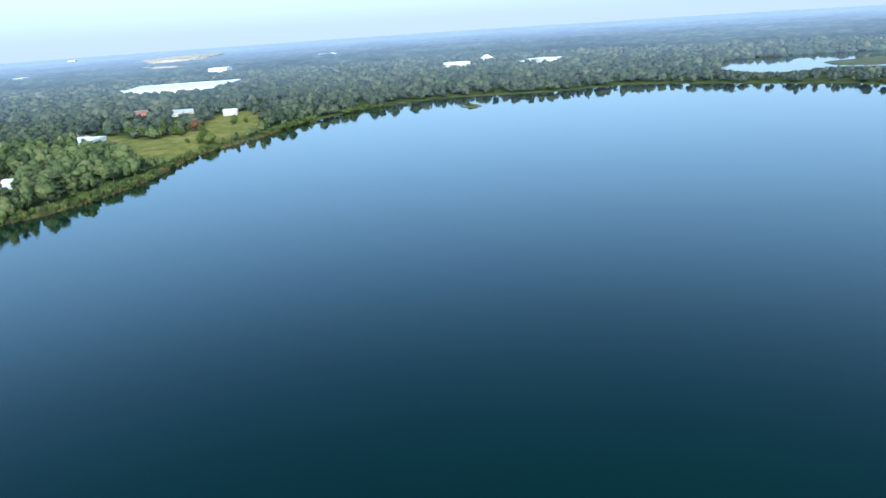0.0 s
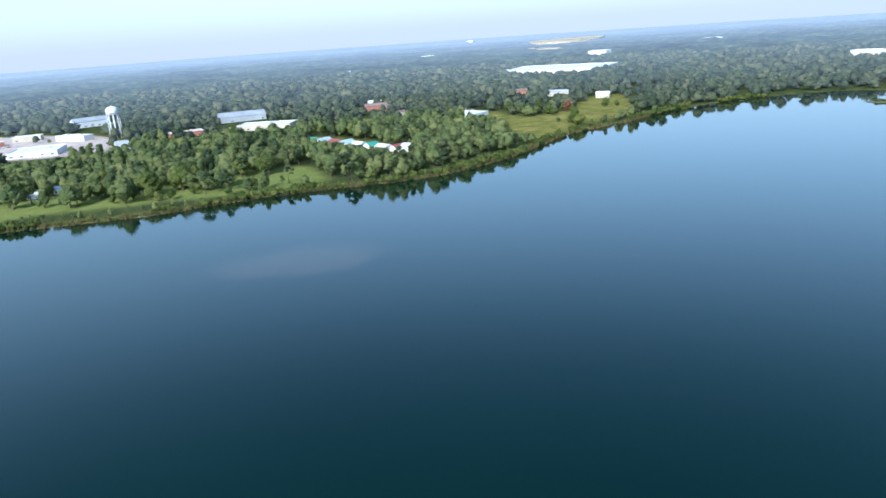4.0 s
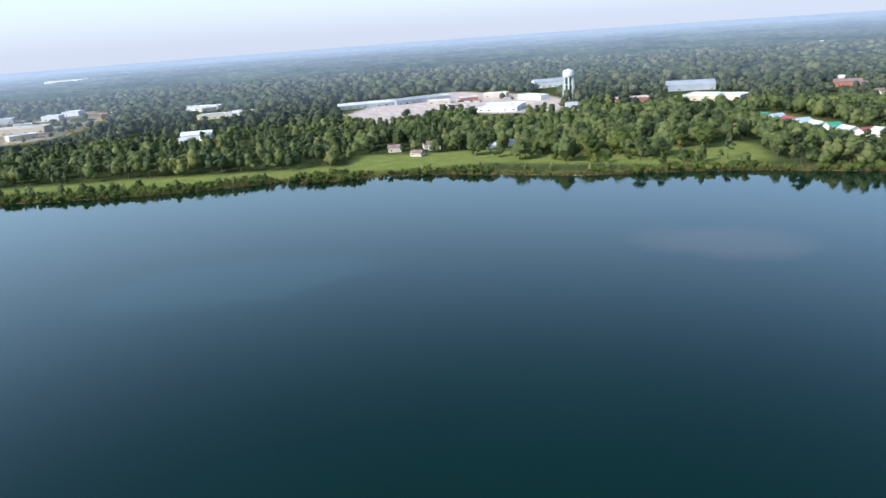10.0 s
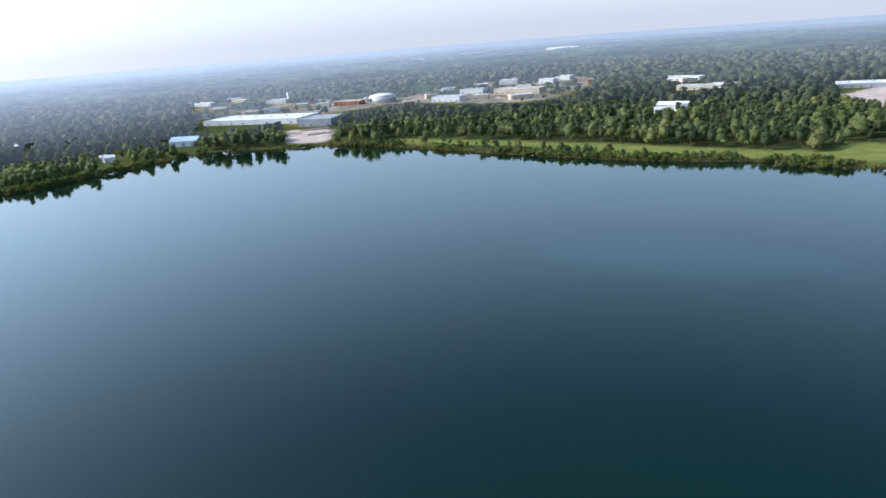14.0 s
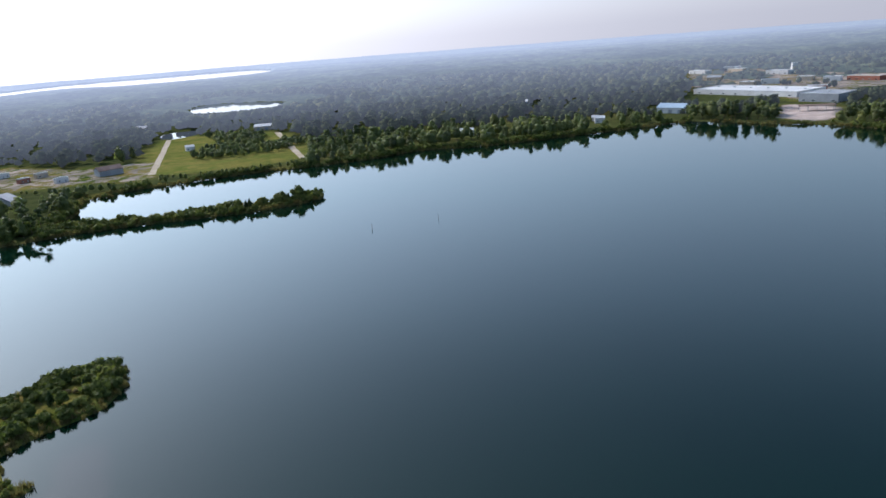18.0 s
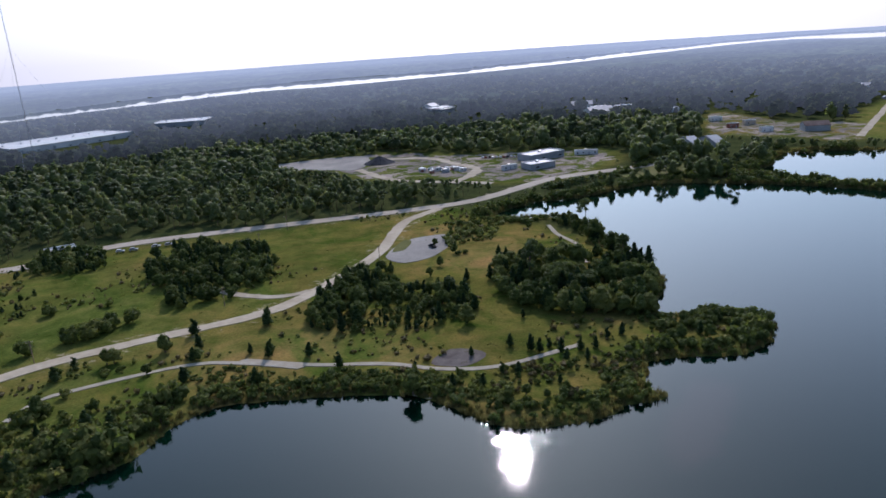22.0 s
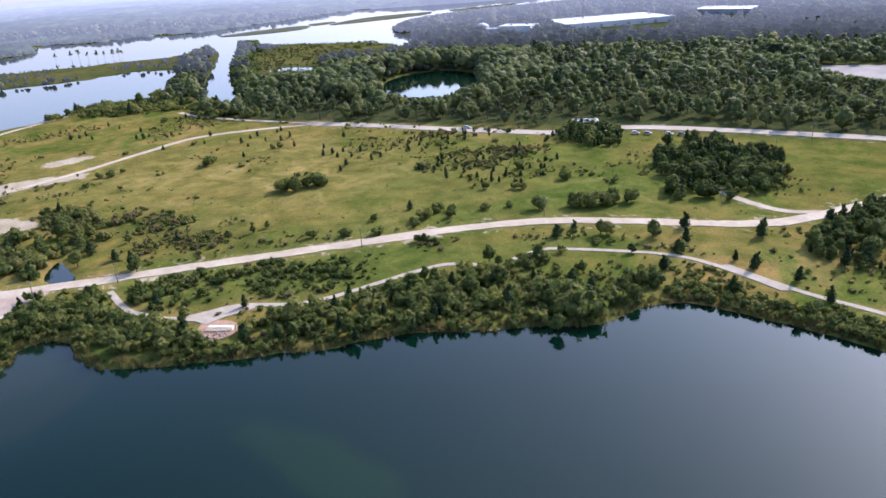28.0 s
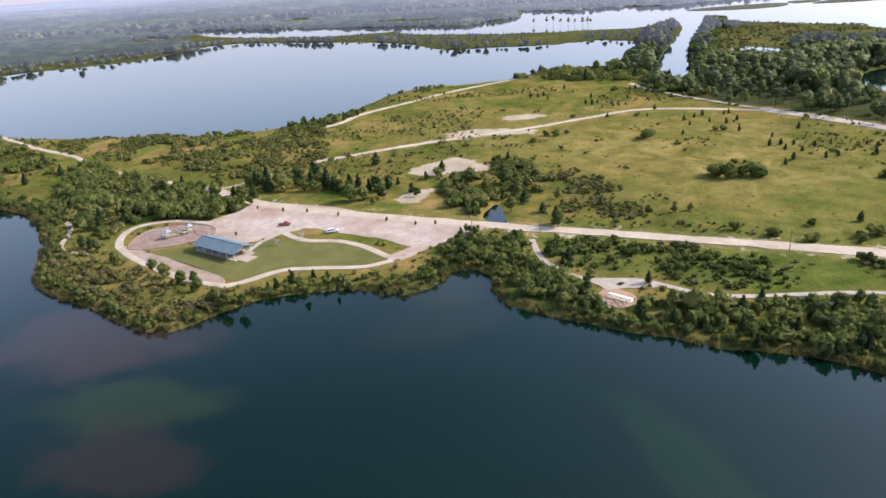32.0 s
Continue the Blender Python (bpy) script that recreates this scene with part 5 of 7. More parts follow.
GLADES = [
]
for chunk in (
    [(-562, 850, 20), (-525, 797, 13), (-505, 793, 17), (-469, 740, 9), (-453, 741, 15), (-418, 687, 8), (-395, 970, 24), (-371, 911, 17), (-321, 954, 31), (-300, 893, 23), (-1182, 1389, 21), (-1141, 1336, 12), (-1145, 1387, 22), (-1100, 1335, 15), (-1110, 1503, 24), (-1066, 1449, 16), (-1083, 1529, 24), (-1044, 1471, 12), (-1492, 2498, 43), (-1457, 2431, 34), (-338, 2441, 54), (-316, 2376, 44), (58, 1603, 42), (52, 1528, 33), (192, 1490, 32), (187, 1415, 20), (231, 1497, 39), (231, 1424, 30), (-641, 495, 19), (-588, 456, 12)],
    [(-863, 444, 26), (-806, 415, 19), (-855, 486, 23), (-798, 454, 16), (-856, 530, 28), (-801, 494, 20), (-783, 540, 34), (-733, 501, 26), (-729, 324, 17), (-670, 298, 11), (-651, -452, 14), (-599, -416, 7), (-1324, -617, 27), (-1263, -589, 19), (-1302, -497, 15), (-1244, -474, 8), (-1023, -244, 21), (-960, -229, 14), (-1043, -218, 19), (-980, -204, 12), (-1129, -199, 20), (-1064, -187, 13), (-1074, -116, 24), (-1008, -109, 17), (-1039, -54, 28), (-972, -48, 21), (-1027, -454, 21), (-966, -429, 14), (-1060, -437, 23), (-999, -412, 16)],
    [(-969, -341, 22), (-907, -319, 15), (-1105, -405, 22), (-1043, -384, 15), (-1118, -549, 22), (-1059, -522, 15), (-1097, -367, 22), (-1035, -347, 15), (-1145, -302, 20), (-1081, -285, 13), (-1237, -188, 22), (-1170, -177, 15), (-1285, -135, 24), (-1217, -128, 16), (-1199, -57, 23), (-1132, -53, 16), (-780, 103, 17), (-716, 97, 10), (-796, 130, 17), (-732, 121, 11), (-889, -33, 16), (-825, -31, 9), (195, -1068, 20), (178, -1006, 14), (167, -1025, 23), (153, -961, 16), (-24, -975, 25), (-23, -908, 17), (-47, -934, 21), (-47, -868, 14)],
    [(-221, -684, 21), (-203, -621, 14), (-81, -935, 22), (-75, -870, 15), (-124, -884, 22), (-116, -819, 15), (-156, -782, 17), (-145, -720, 10), (-161, -726, 16), (-149, -665, 9), (-180, -743, 16), (-166, -683, 9), (-182, -689, 16), (-167, -629, 9), (-933, 369, 53), (-863, 344, 43), (-912, 441, 54), (-846, 414, 44), (-725, 455, 36), (-662, 411, 28), (-899, 649, 35), (-843, 612, 27), (-1174, 194, 38), (-1109, 180, 30), (-1018, 214, 29), (-951, 196, 21), (-819, 123, 28), (-755, 112, 20), (-674, 707, 42), (-623, 656, 33)],
    [(-574, 639, 45), (-529, 583, 36), (-637, 577, 30), (-588, 533, 22), (-520, 245, 15), (-464, 217, 9), (-555, 241, 16), (-497, 215, 10), (-545, 270, 16), (-488, 242, 10), (-528, 803, 26), (-492, 749, 19), (-436, 714, 16), (-402, 660, 9), (-364, 737, 31), (-338, 672, 23), (-466, 1390, 112), (-449, 1310, 60), (-512, 1792, 35), (-496, 1719, 26), (-1757, 3658, 32), (-1728, 3589, 22), (-1191, 2152, 27), (-1152, 2094, 20), (-289, 2263, 32), (-286, 2188, 23), (55, 1530, 46), (50, 1458, 37), (229, 1495, 43), (222, 1424, 34)],
    [(-322, 939, 29), (-302, 876, 22), (-254, 908, 19), (-237, 846, 13), (-262, 791, 16), (-242, 730, 9), (-316, 521, 14), (-285, 466, 8), (-927, -402, 91), (-849, -382, 77), (-860, -293, 33), (-787, -275, 25), (-774, -271, 29), (-713, -249, 21), (-731, -405, 27), (-671, -375, 20), (-1249, -642, 32), (-1190, -616, 24), (-1277, -585, 28), (-1217, -561, 20), (-1224, -490, 31), (-1161, -469, 23), (-1108, -327, 35), (-1042, -311, 26), (-1070, -163, 35), (-1001, -156, 27), (-1174, -137, 31), (-1105, -132, 23), (-1125, -60, 51), (-1054, -61, 42)],
    [(-1334, -89, 27), (-1264, -86, 20), (-1293, -19, 24), (-1224, -21, 17), (-1343, 12, 25), (-1274, 8, 17), (-1223, 56, 21), (-1155, 53, 11), (-1192, 168, 21), (-1124, 159, 11), (-1138, 193, 22), (-1071, 183, 15), (-1016, 187, 42), (-950, 173, 33), (-2621, -525, 72), (-2550, -503, 60), (-2896, -350, 71), (-2827, -330, 60), (-2876, 24, 85), (-2802, 16, 72), (-522, -521, 18), (-477, -477, 11), (-640, -439, 16), (-588, -403, 9), (-769, -645, 18), (-719, -604, 11), (-387, -1032, 21), (-362, -971, 14), (-471, -838, 22), (-438, -782, 15)],
    [(-333, -758, 15), (-308, -700, 8), (-102, -616, 38), (-98, -539, 12), (-119, -613, 35), (-112, -537, 12), (21, -580, 27), (17, -514, 19), (22, -544, 21), (18, -479, 14), (42, -540, 17), (36, -479, 11), (-17, -589, 21), (-16, -527, 14), (658, -860, 98), (588, -794, 84), (583, -1039, 54), (548, -963, 44), (690, -708, 35), (643, -652, 26), (717, -688, 21), (671, -640, 14), (180, -1052, 32), (163, -984, 24), (-49, -878, 32), (-48, -806, 24), (273, -336, 18)],
):
    GLADES += chunk


def strip_of(line, half):
    """The outline of a road with its verges."""
    c = spline(line, False, 14)
    d = np.gradient(c, axis=0)
    d /= np.linalg.norm(d, axis=1)[:, None] + 1e-9
    n = np.stack([-d[:, 1], d[:, 0]], -1) * half
    return np.vstack([c + n, (c - n)[::-1]])


VERGES = [strip_of(HIGHWAY, 8)]


def low_edge(x, y, h):
    """Trees stay low in front of open water, fields and yards."""
    cap = np.full(x.shape, 60.0)
    outlines = WATERS + list(OPEN.values()) + [PENINSULA] + VERGES
    for s in (1.2, 1.17, 1.145, 1.12, 1.1, 1.083, 1.068, 1.055, 1.042, 1.03, 1.02, 1.01):
        hit = np.zeros(x.shape, bool)
        for p in outlines:
            hit |= inside(p, x * s, y * s)
        cap[hit] = 88 * (1 - 1 / s) + 0.6
    # old trees screen the foot of the town's lots
    for k, extra in (("plaza", 8.0), ("homes", 6.0), ("field", 2.5)):
        screen = inside(OPEN[k], x * 1.17, y * 1.17) & ~inside(OPEN[k], x * 1.03, y * 1.03) & (fbm(x, y, 0.02, 77) > -0.25)
        cap[screen] += extra
    for k in ("plaza", "centre"):
        inner = inside(OPEN[k], x, y)
        cap[inner] = np.where(fbm(x[inner], y[inner], 0.05, 4) > 0, 9.5, 6.5)
    return np.minimum(h, cap)


def clumps(x, y, g):
    """Crowns of old and young trees side by side: how tall each stands against the mean."""
    return 0.75 + 0.30 * fbm(x, y, 0.03, 9) + 0.14 * fbm(x, y, 0.09, 12) + g.uniform(-0.12, 0.30, len(x)) * (g.uniform(size=len(x)) < 0.7)


x, y, g = candidates(300, 790, 11.0, 21)
ok = wooded(x, y)
x, y = x[ok], y[ok]
sector = np.degrees(np.arctan2(-x, y)) % 360
h = (17.5 - 1.5 * ((sector > 62) & (sector < 112)) - 3.5 * ((sector > 185) & (sector < 320)) - 4 * ((sector > 118) & (sector < 152))) * clumps(x, y, g)
pond = distance(spline(POND_WOODS, True, 9), x, y, True, 60)
h = np.where(pond < 55, np.maximum(h, 17), h)
h = np.where(distance(spline(POND_FAR, True, 9), x, y, True, 90) < 85, np.minimum(h, 6), h)
h = low_edge(x, y, np.clip(h, 4, 26))
keep = (h > 2.4) & ~((sector > 119) & (sector < 152) & (fbm(x, y, 0.02, 44) < -0.5 + 0.25 * np.sin(x * 0.11)))
x, y, h, sector = x[keep], y[keep], h[keep], sector[keep]
for name, a0, a1 in (("woods_north", -40, 62), ("woods_west", 62, 118), ("woods_south", 118, 185), ("woods_east", 185, 320)):
    s = ((sector >= a0 % 360) | (sector < a1)) if a0 < 0 else ((sector >= a0) & (sector < a1))
    near = s & (np.hypot(x, y) < 560)
    s = s & ~near
    # dark pines lead in the west, broadleaf trees elsewhere
    mixed, rows = (MID[7:] * 3 + MID[:4], FRONT[6:] * 2 + FRONT[:3]) if name == "woods_west" else (MID, FRONT)
    scatter(name, x[s], y[s], h[s], mixed, WOODS_MATS, "dense mixed pine and broadleaf woods behind the shore", "woods", 1.14 if name == "woods_east" else 1.0, a1)
    if near.any():
        scatter(name, x[near], y[near], h[near], rows, WOODS_MATS, "front rows of the mixed pine and broadleaf woods", "woods", 0.95, a1 + 1)
x, y, g = candidates(790, 1750, 15.5, 22, 0.8)
ok = wooded(x, y)
x, y = x[ok], y[ok]
h = 15 * clumps(x * 0.6, y * 0.6, g) + 2 * fbm(x, y, 0.006, 6)
h = np.where(inside(MARSH, x, y), h * 0.4, h)
h = np.where(distance(spline(POND_FAR, True, 9), x, y, True, 90) < 85, np.minimum(h, 5), h)
h = low_edge(x, y, np.clip(h, 4, 20))
x, y, h = x[h > 2.4], y[h > 2.4], h[h > 2.4]
# trees of this outer ring get their haze from leaf emission, painted by distance
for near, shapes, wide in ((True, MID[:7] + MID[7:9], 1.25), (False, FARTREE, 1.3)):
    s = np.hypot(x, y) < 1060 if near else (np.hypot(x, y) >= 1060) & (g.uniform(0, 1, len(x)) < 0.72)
    tagged(scatter("backdrop_woods", x[s], y[s], h[s], shapes, [M_FARLEAF, M_FARPINE, M_BARK], "distant woods beyond the lake with painted haze glow", "backdrop", wide, 5), kind="structure")

# the tree belt inside the southern fields
x, y, g = fill([(-300, -680), (-370, -760), (-400, -850), (-440, -800), (-400, -720), (-372, -690), (-430, -690), (-440, -670), (-360, -640)], 8, 55)
scatter("field_trees", x, y, g.uniform(5, 9, len(x)), MID, WOODS_MATS, "belt of dark trees between the fields", "woods", 1.1, 56)

# the copses of the peninsula
for k, (poly, spacing, lo, hi) in enumerate(((COPSE_A, 4.4, 3.5, 8), (COPSE_B, 4.2, 3, 7.5), (COPSE_C, 3.8, 2.5, 7), (COPSE_D, 4.8, 4, 10))):
    x, y, g = fill(poly, spacing, 200 + k)
    ok = fbm(x, y, 0.05, 60 + k) > -0.55
    x, y = x[ok], y[ok]
    size = np.clip(0.5 + 0.6 * fbm(x, y, 0.05, 70 + k) + g.uniform(-0.3, 0.3, len(x)), 0, 1.1)
    scatter("copse_trees", x, y, lo + (hi - lo) * size, NEAR, [M_LEAF, M_CEDAR, M_BARK], "dense dark copse of broadleaf trees and cedars", "trees", 1.0, 210 + k)

# tree belts and bushes along the waters of the far marsh
x, y, g = candidates(520, 1750, 8.5, 29)
s = shore(x, y)
belt = (distance(LAKE, x, y, True, 60) > 55) & (s > 1.5) & (s < 14 + 10 * fbm(x, y, 0.01, 18)) & (fbm(x, y, 0.011, 19) > -0.22) & (x > 250) & ~inside(PENINSULA, x, y)
x, y = x[belt], y[belt]
h = low_edge(x, y, 3.5 + 5 * np.clip(0.5 + fbm(x, y, 0.02, 17), 0, 1.4) + g.uniform(-1, 2.5, len(x)))
x, y, h = x[h > 1.2], y[h > 1.2], h[h > 1.2]
# these belts too glow with the haze painted into the far leaves
tagged(scatter("backdrop_marsh_trees", x, y, h, FARTREE, [M_FARLEAF, M_FARPINE, M_BARK], "distant marsh tree belts with painted haze glow", "backdrop", 1.2, 61), kind="structure")

# scrub along the water and between the shore path and the lake road
x, y, g = candidates(150, 900, 3.6, 23)
s = shore(x, y)
band = (s > 0.6) & (s < 9 + 5 * fbm(x, y, 0.03, 8)) & (distance(LAKE, x, y, True, 25) < 20) & (fbm(x, y, 0.035, 4) > -0.25 - 0.3 * (np.hypot(x, y) < 330))
for line, wd in ROADS + [(spline(p, False, 5), 2.5) for p in (PATH_A, PATH_B, PATH_D, PATH_E, PATH_F, RAMP_ROAD)]:
    band &= distance(line, x, y, False, 20) > wd
for p in (PARK_LAWN, PARK_SAND, PARK_LOT, DOCK_BANK):
    band &= ~inside(spline(p, True, 5), x, y)
x, y = x[band], y[band]
scatter("shore_scrub", x, y, g.uniform(1.2, 3.4, len(x)) * (1 + 0.7 * (np.hypot(x, y) > 400)), BUSH, [M_SHRUB, M_LEAF], "tangled green scrub along the waterline", "scrub", 0.9, 6)
x, y, g = candidates(150, 760, 1.9, 24)
s = shore(x, y)
ok = (s > -0.5) & (s < 3.2) & (distance(LAKE, x, y, True, 10) < 6) & ((np.hypot(x, y) < 330) | (g.uniform(size=len(x)) < 0.7))
for line, wd in [(spline(RAMP_ROAD + [(226, 6)], False, 5), 5)]:
    ok &= distance(line, x, y, False, 20) > wd
x, y = x[ok], y[ok]
scatter("reeds", x, y, g.uniform(1.0, 2.2, len(x)) * (1 + 0.5 * (np.hypot(x, y) > 330)), REED, [M_REED], "tan and green reeds fringing the lake", "reeds", 0.9, 7)
ways = [(spline(MAIN_ROAD, False, 6), 6)] + [(spline(p, False, 5), 2.4) for p in (PATH_A, PATH_B, PATH_C, PATH_D, PATH_E, PATH_F, RAMP_ROAD)]
beds = [spline(p, True, 5) for p in (PARK_LAWN, PARK_SAND, PARK_LOT, MULCH, DOCK_BANK, DECK_VIEW, SAND_A, SAND_B)]


def clear_of_ways(x, y):
    ok = shore(x, y) > 0.8
    for line, wd in ways:
        ok &= distance(line, x, y, False, 20) > wd
    for p in beds:
        ok &= ~inside(p, x, y)
    return ok


for k, (poly, spacing, lo, hi, gap, mats, label) in enumerate((
        (THICKET_BAY, 4.0, 1.6, 6.5, -0.5, (M_LEAF, M_SHRUB), "dense dark green thicket above the bay"),
        (THICKET_ROAD, 3.4, 0.8, 3.4, 0.05, (M_SHRUB, M_LEAF), "patchy green shrubs beside the lake road"),
        (BROWN_SCRUB, 2.9, 0.5, 2.3, -0.25, (M_BROWN, M_SHRUB), "brown-green scrub in the meadow hollow"),
        (SCRUB_BACK, 3.3, 1.0, 3.8, -0.38, (M_OLIVE, M_SHRUB), "tall green scrub behind the dirt road"),
        (SPIT_SCRUB, 3.5, 2.0, 6.0, -0.55, (M_LEAF, M_SHRUB), "green scrub beside the park spit"),
        (SPIT_BACK, 3.6, 1.2, 4.6, 0.0, (M_OLIVE, M_LEAF), "green bushes on the back of the spit"),
        (SPIT_FRINGE, 2.6, 0.8, 2.8, -0.5, (M_OLIVE, M_REED), "yellow-green scrub fringing the park spit"),
        (POINT_SCRUB, 2.8, 0.8, 2.8, -0.2, (M_BROWN, M_SHRUB), "olive scrub on the wooded point"),
        (SPIT_TIP, 3.2, 1.8, 4.4, -0.45, (M_SHRUB, M_LEAF), "green scrub on the low spit"),
        (POINT_BACK, 3.8, 1.0, 3.2, -0.25, (M_SHRUB, M_LEAF), "mounded green shrubs behind the point"),
        (TARN_TREES, 3.6, 1.2, 4.6, -0.3, (M_OLIVE, M_LEAF), "bushes round the small dark tarn"),
        (THICKET_LANDING, 4.0, 1.6, 6.0, -0.45, (M_LEAF, M_SHRUB), "dense green thicket below the footpath"),
        (THICKET_INLET, 3.4, 1.2, 5.0, -0.45, (M_LEAF, M_SHRUB), "green thicket round the small inlet"),
        (CANAL_END, 4.4, 2.0, 6.5, -0.25, (M_LEAF, M_SHRUB), "green trees and bushes at the canal end"),
        (LAKE_EDGE, 4.0, 1.2, 4.5, -0.3, (M_LEAF, M_SHRUB), "green bushes beside the far lake track"),
        (LAKE_EDGE_B, 4.0, 1.0, 3.5, 0.0, (M_SHRUB, M_LEAF), "low green bushes along the far lake shore"),
        (BAY_FRINGE, 2.7, 0.9, 2.6, -0.9, (M_LEAF, M_SHRUB), "dark brush along the bay's shore"),
        (CEDAR_FIELD, 3.4, 0.6, 2.8, 0.0, (M_BROWN, M_SHRUB), "olive-grey scrub of the upper meadow"),
        (MARSH_EAST, 6.5, 0.8, 2.6, -0.35, (M_BROWN, M_SHRUB), "dull green marsh scrub behind the canal"),
        (BACK_FIELD, 2.9, 0.5, 2.2, -0.35, (M_OLIVE, M_SHRUB), "low olive scrub between the track and the far lake"),
        (HIGHWAY_HEDGE, 3.8, 1.5, 5.0, -0.6, (M_LEAF, M_SHRUB), "dark hedge beside the lakeside highway"),
        (SHORE_HEDGE, 3.6, 1.5, 4.5, -0.5, (M_LEAF, M_SHRUB), "dark bushes along the narrow shore"),
        (CANAL_BANK, 5.0, 4.0, 9.0, -0.6, (M_LEAF, M_LEAF), "trees lining the canal bank"),
        (THICKET_VERGE, 3.2, 0.7, 3.2, 0.0, (M_SHRUB, M_LEAF), "patchy shrubs between road and footpath"))):
    x, y, g = fill(poly, spacing, 60 + k)
    ok = clear_of_ways(x, y) & (fbm(x, y, 0.05, 20 + k) > gap)
    x, y = x[ok], y[ok]
    size = np.clip(0.45 + 0.75 * fbm(x, y, 0.06, 40 + k) + g.uniform(-0.3, 0.3, len(x)), 0, 1.15)
    scatter("thicket", x, y, lo + (hi - lo) * size, BUSH, list(mats), label, "scrub", 0.95, 80 + k)
for x, y, h in zip(*fill(CEDAR_FIELD, 7.0, 77)[:2], np.random.default_rng(4).uniform(1.2, 3.4, 400)):
    if fbm(np.array([x]), np.array([y]), 0.03, 31)[0] > -0.25:
        plant("cedar" if h > 2.2 else "shrub", x, y, h, "young cedars of the meadow", 1.3)

for poly, n, lo, hi, seed in ((THICKET_BAY, 16, 4, 8, 1), (THICKET_LANDING, 17, 3.5, 7, 2), (SPIT_BACK, 12, 4, 7, 3), (SPIT_SCRUB, 10, 3, 6, 4), (TARN_TREES, 24, 3, 7, 5), (CANAL_END, 20, 5, 10, 9), (THICKET_INLET, 10, 4, 7, 11), (LAKE_EDGE, 6, 4, 7, 10), (BROWN_SCRUB, 8, 2.5, 4.5, 8), (SPIT_TIP, 8, 3, 6, 6), (POINT_SCRUB, 10, 2.5, 5, 7)):
    xs, ys, g = fill(poly, 5, 90 + seed)
    ok = clear_of_ways(xs, ys)
    xs, ys = xs[ok], ys[ok]
    for i in g.permutation(len(xs))[:n]:
        plant("cedar" if g.uniform() < 0.35 else "broad", xs[i], ys[i], g.uniform(lo, hi), "trees standing out of the thickets", 1.1, "leafy tree standing out of the shore thicket")

# dark trees standing along the bay and the shore path
for k, (x, y, h) in enumerate(((151, -144, 8.0), (149, -118, 5.5), (119, -136, 5), (136, -162, 5.5), (167, -191, 4.5), (167, -200, 4), (154, -203, 6), (141, -216, 5), (137, -195, 4), (156, -92, 4.5), (179, -88, 6), (149, -107, 4), (125, -207, 4.5), (113, -239, 4), (95, -190, 4), (121, -191, 5), (145, -131, 4.5), (129, -163, 4.5))):
    plant(("broad", "cedar")[k % 2], x, y, h, "trees along the bay", 1.35, "dark rounded tree above the bay's thicket")

# trees on the narrow strip of land across the water
c = spline(STRIP_LINE, False, 2.0)
g = np.random.default_rng(14)
t = np.linspace(0.15, 0.98, 44)
p = c[(t * (len(c) - 1)).astype(int)] + g.uniform(-2.5, 2.5, (44, 2))
scatter("strip_trees", p[:, 0], p[:, 1], g.uniform(3.0, 5.0, 44) + 8.0 * np.maximum(0, t - 0.5) * g.uniform(0.3, 1.6, 44), NEAR, [M_LEAF, M_CEDAR, M_BARK], "row of dark leafy trees on the narrow strip", "trees", 1.15, 15)

# the small islet off the north shore
slab("islet", [(55.5, 835.7), (54.8, 840.8), (50.2, 845.4), (43.4, 847.5), (37.1, 846.5), (33.5, 842.7), (34.2, 837.6), (38.8, 833.0), (45.6, 830.9), (51.9, 831.9)], M_MARSH, "small tan and green islet in the lake", "islet", 0.6, 1.5, 50)
for k in range(9):
    a = k * 2.4
    plant("shrub", 44.5 + 7 * math.cos(a) * (0.3 + 0.07 * k), 839.2 + 4 * math.sin(a), 1.6 + 0.2 * (k % 4), "shrubs of the islet", 1.3, "low green shrub on the small islet")

# grass of the meadow
x, y, g = candidates(170, 640, 3.3, 26)
ok = inside(PENINSULA, x, y) & clear_of_ways(x, y) & (g.uniform(size=len(x)) < np.clip(0.1 + 0.6 * fbm(x, y, 0.03, 15), 0.03, 0.6))
x, y = x[ok], y[ok]


def tuft_template(seed):
    g = np.random.default_rng(seed)
    k = 7
    a, r = g.uniform(0, 6.28, k), g.uniform(0.2, 1.0, k)
    b = np.stack([r * np.cos(a), r * np.sin(a), np.zeros(k)], -1)
    side = np.stack([np.cos(a * 5), np.sin(a * 5), np.zeros(k)], -1) * 0.45
    tip = b + g.normal(0, 0.3, (k, 3)) * (1, 1, 0) + np.stack([np.zeros(k), np.zeros(k), g.uniform(0.5, 1.1, k)], -1)
    return np.stack([b - side, b + side, tip], 1).reshape(-1, 3), np.arange(3 * k).reshape(-1, 3), np.zeros(k, int)


scatter("meadow_grass", x, y, g.uniform(0.15, 0.42, len(x)), [tuft_template(s) for s in range(5)], [M_GRASS], "rough olive and straw-coloured meadow grass", "grass", 2.6, 9)

WEED = [template([(0, 0, 0.5, 0.62, 0.5)], 16, 0.3, s, s % 2, None, 0.4) for s in range(6)]
x, y, g = candidates(170, 640, 3.4, 33, 0.8)
ok = inside(PENINSULA, x, y) & clear_of_ways(x, y) & (fbm(x, y, 0.028, 91) + 0.5 * fbm(x, y, 0.12, 92) > 0.34 - 0.4 * (np.hypot(x, y) < 275)) & (g.uniform(size=len(x)) < 0.8)
x, y = x[ok], y[ok]
scatter("meadow_weeds", x, y, g.uniform(0.4, 0.9, len(x)) + 1.3 * g.uniform(size=len(x)) ** 4, WEED, [M_BROWN, M_SHRUB], "low dark weeds and seedlings in the meadow", "weeds", 1.1, 93)

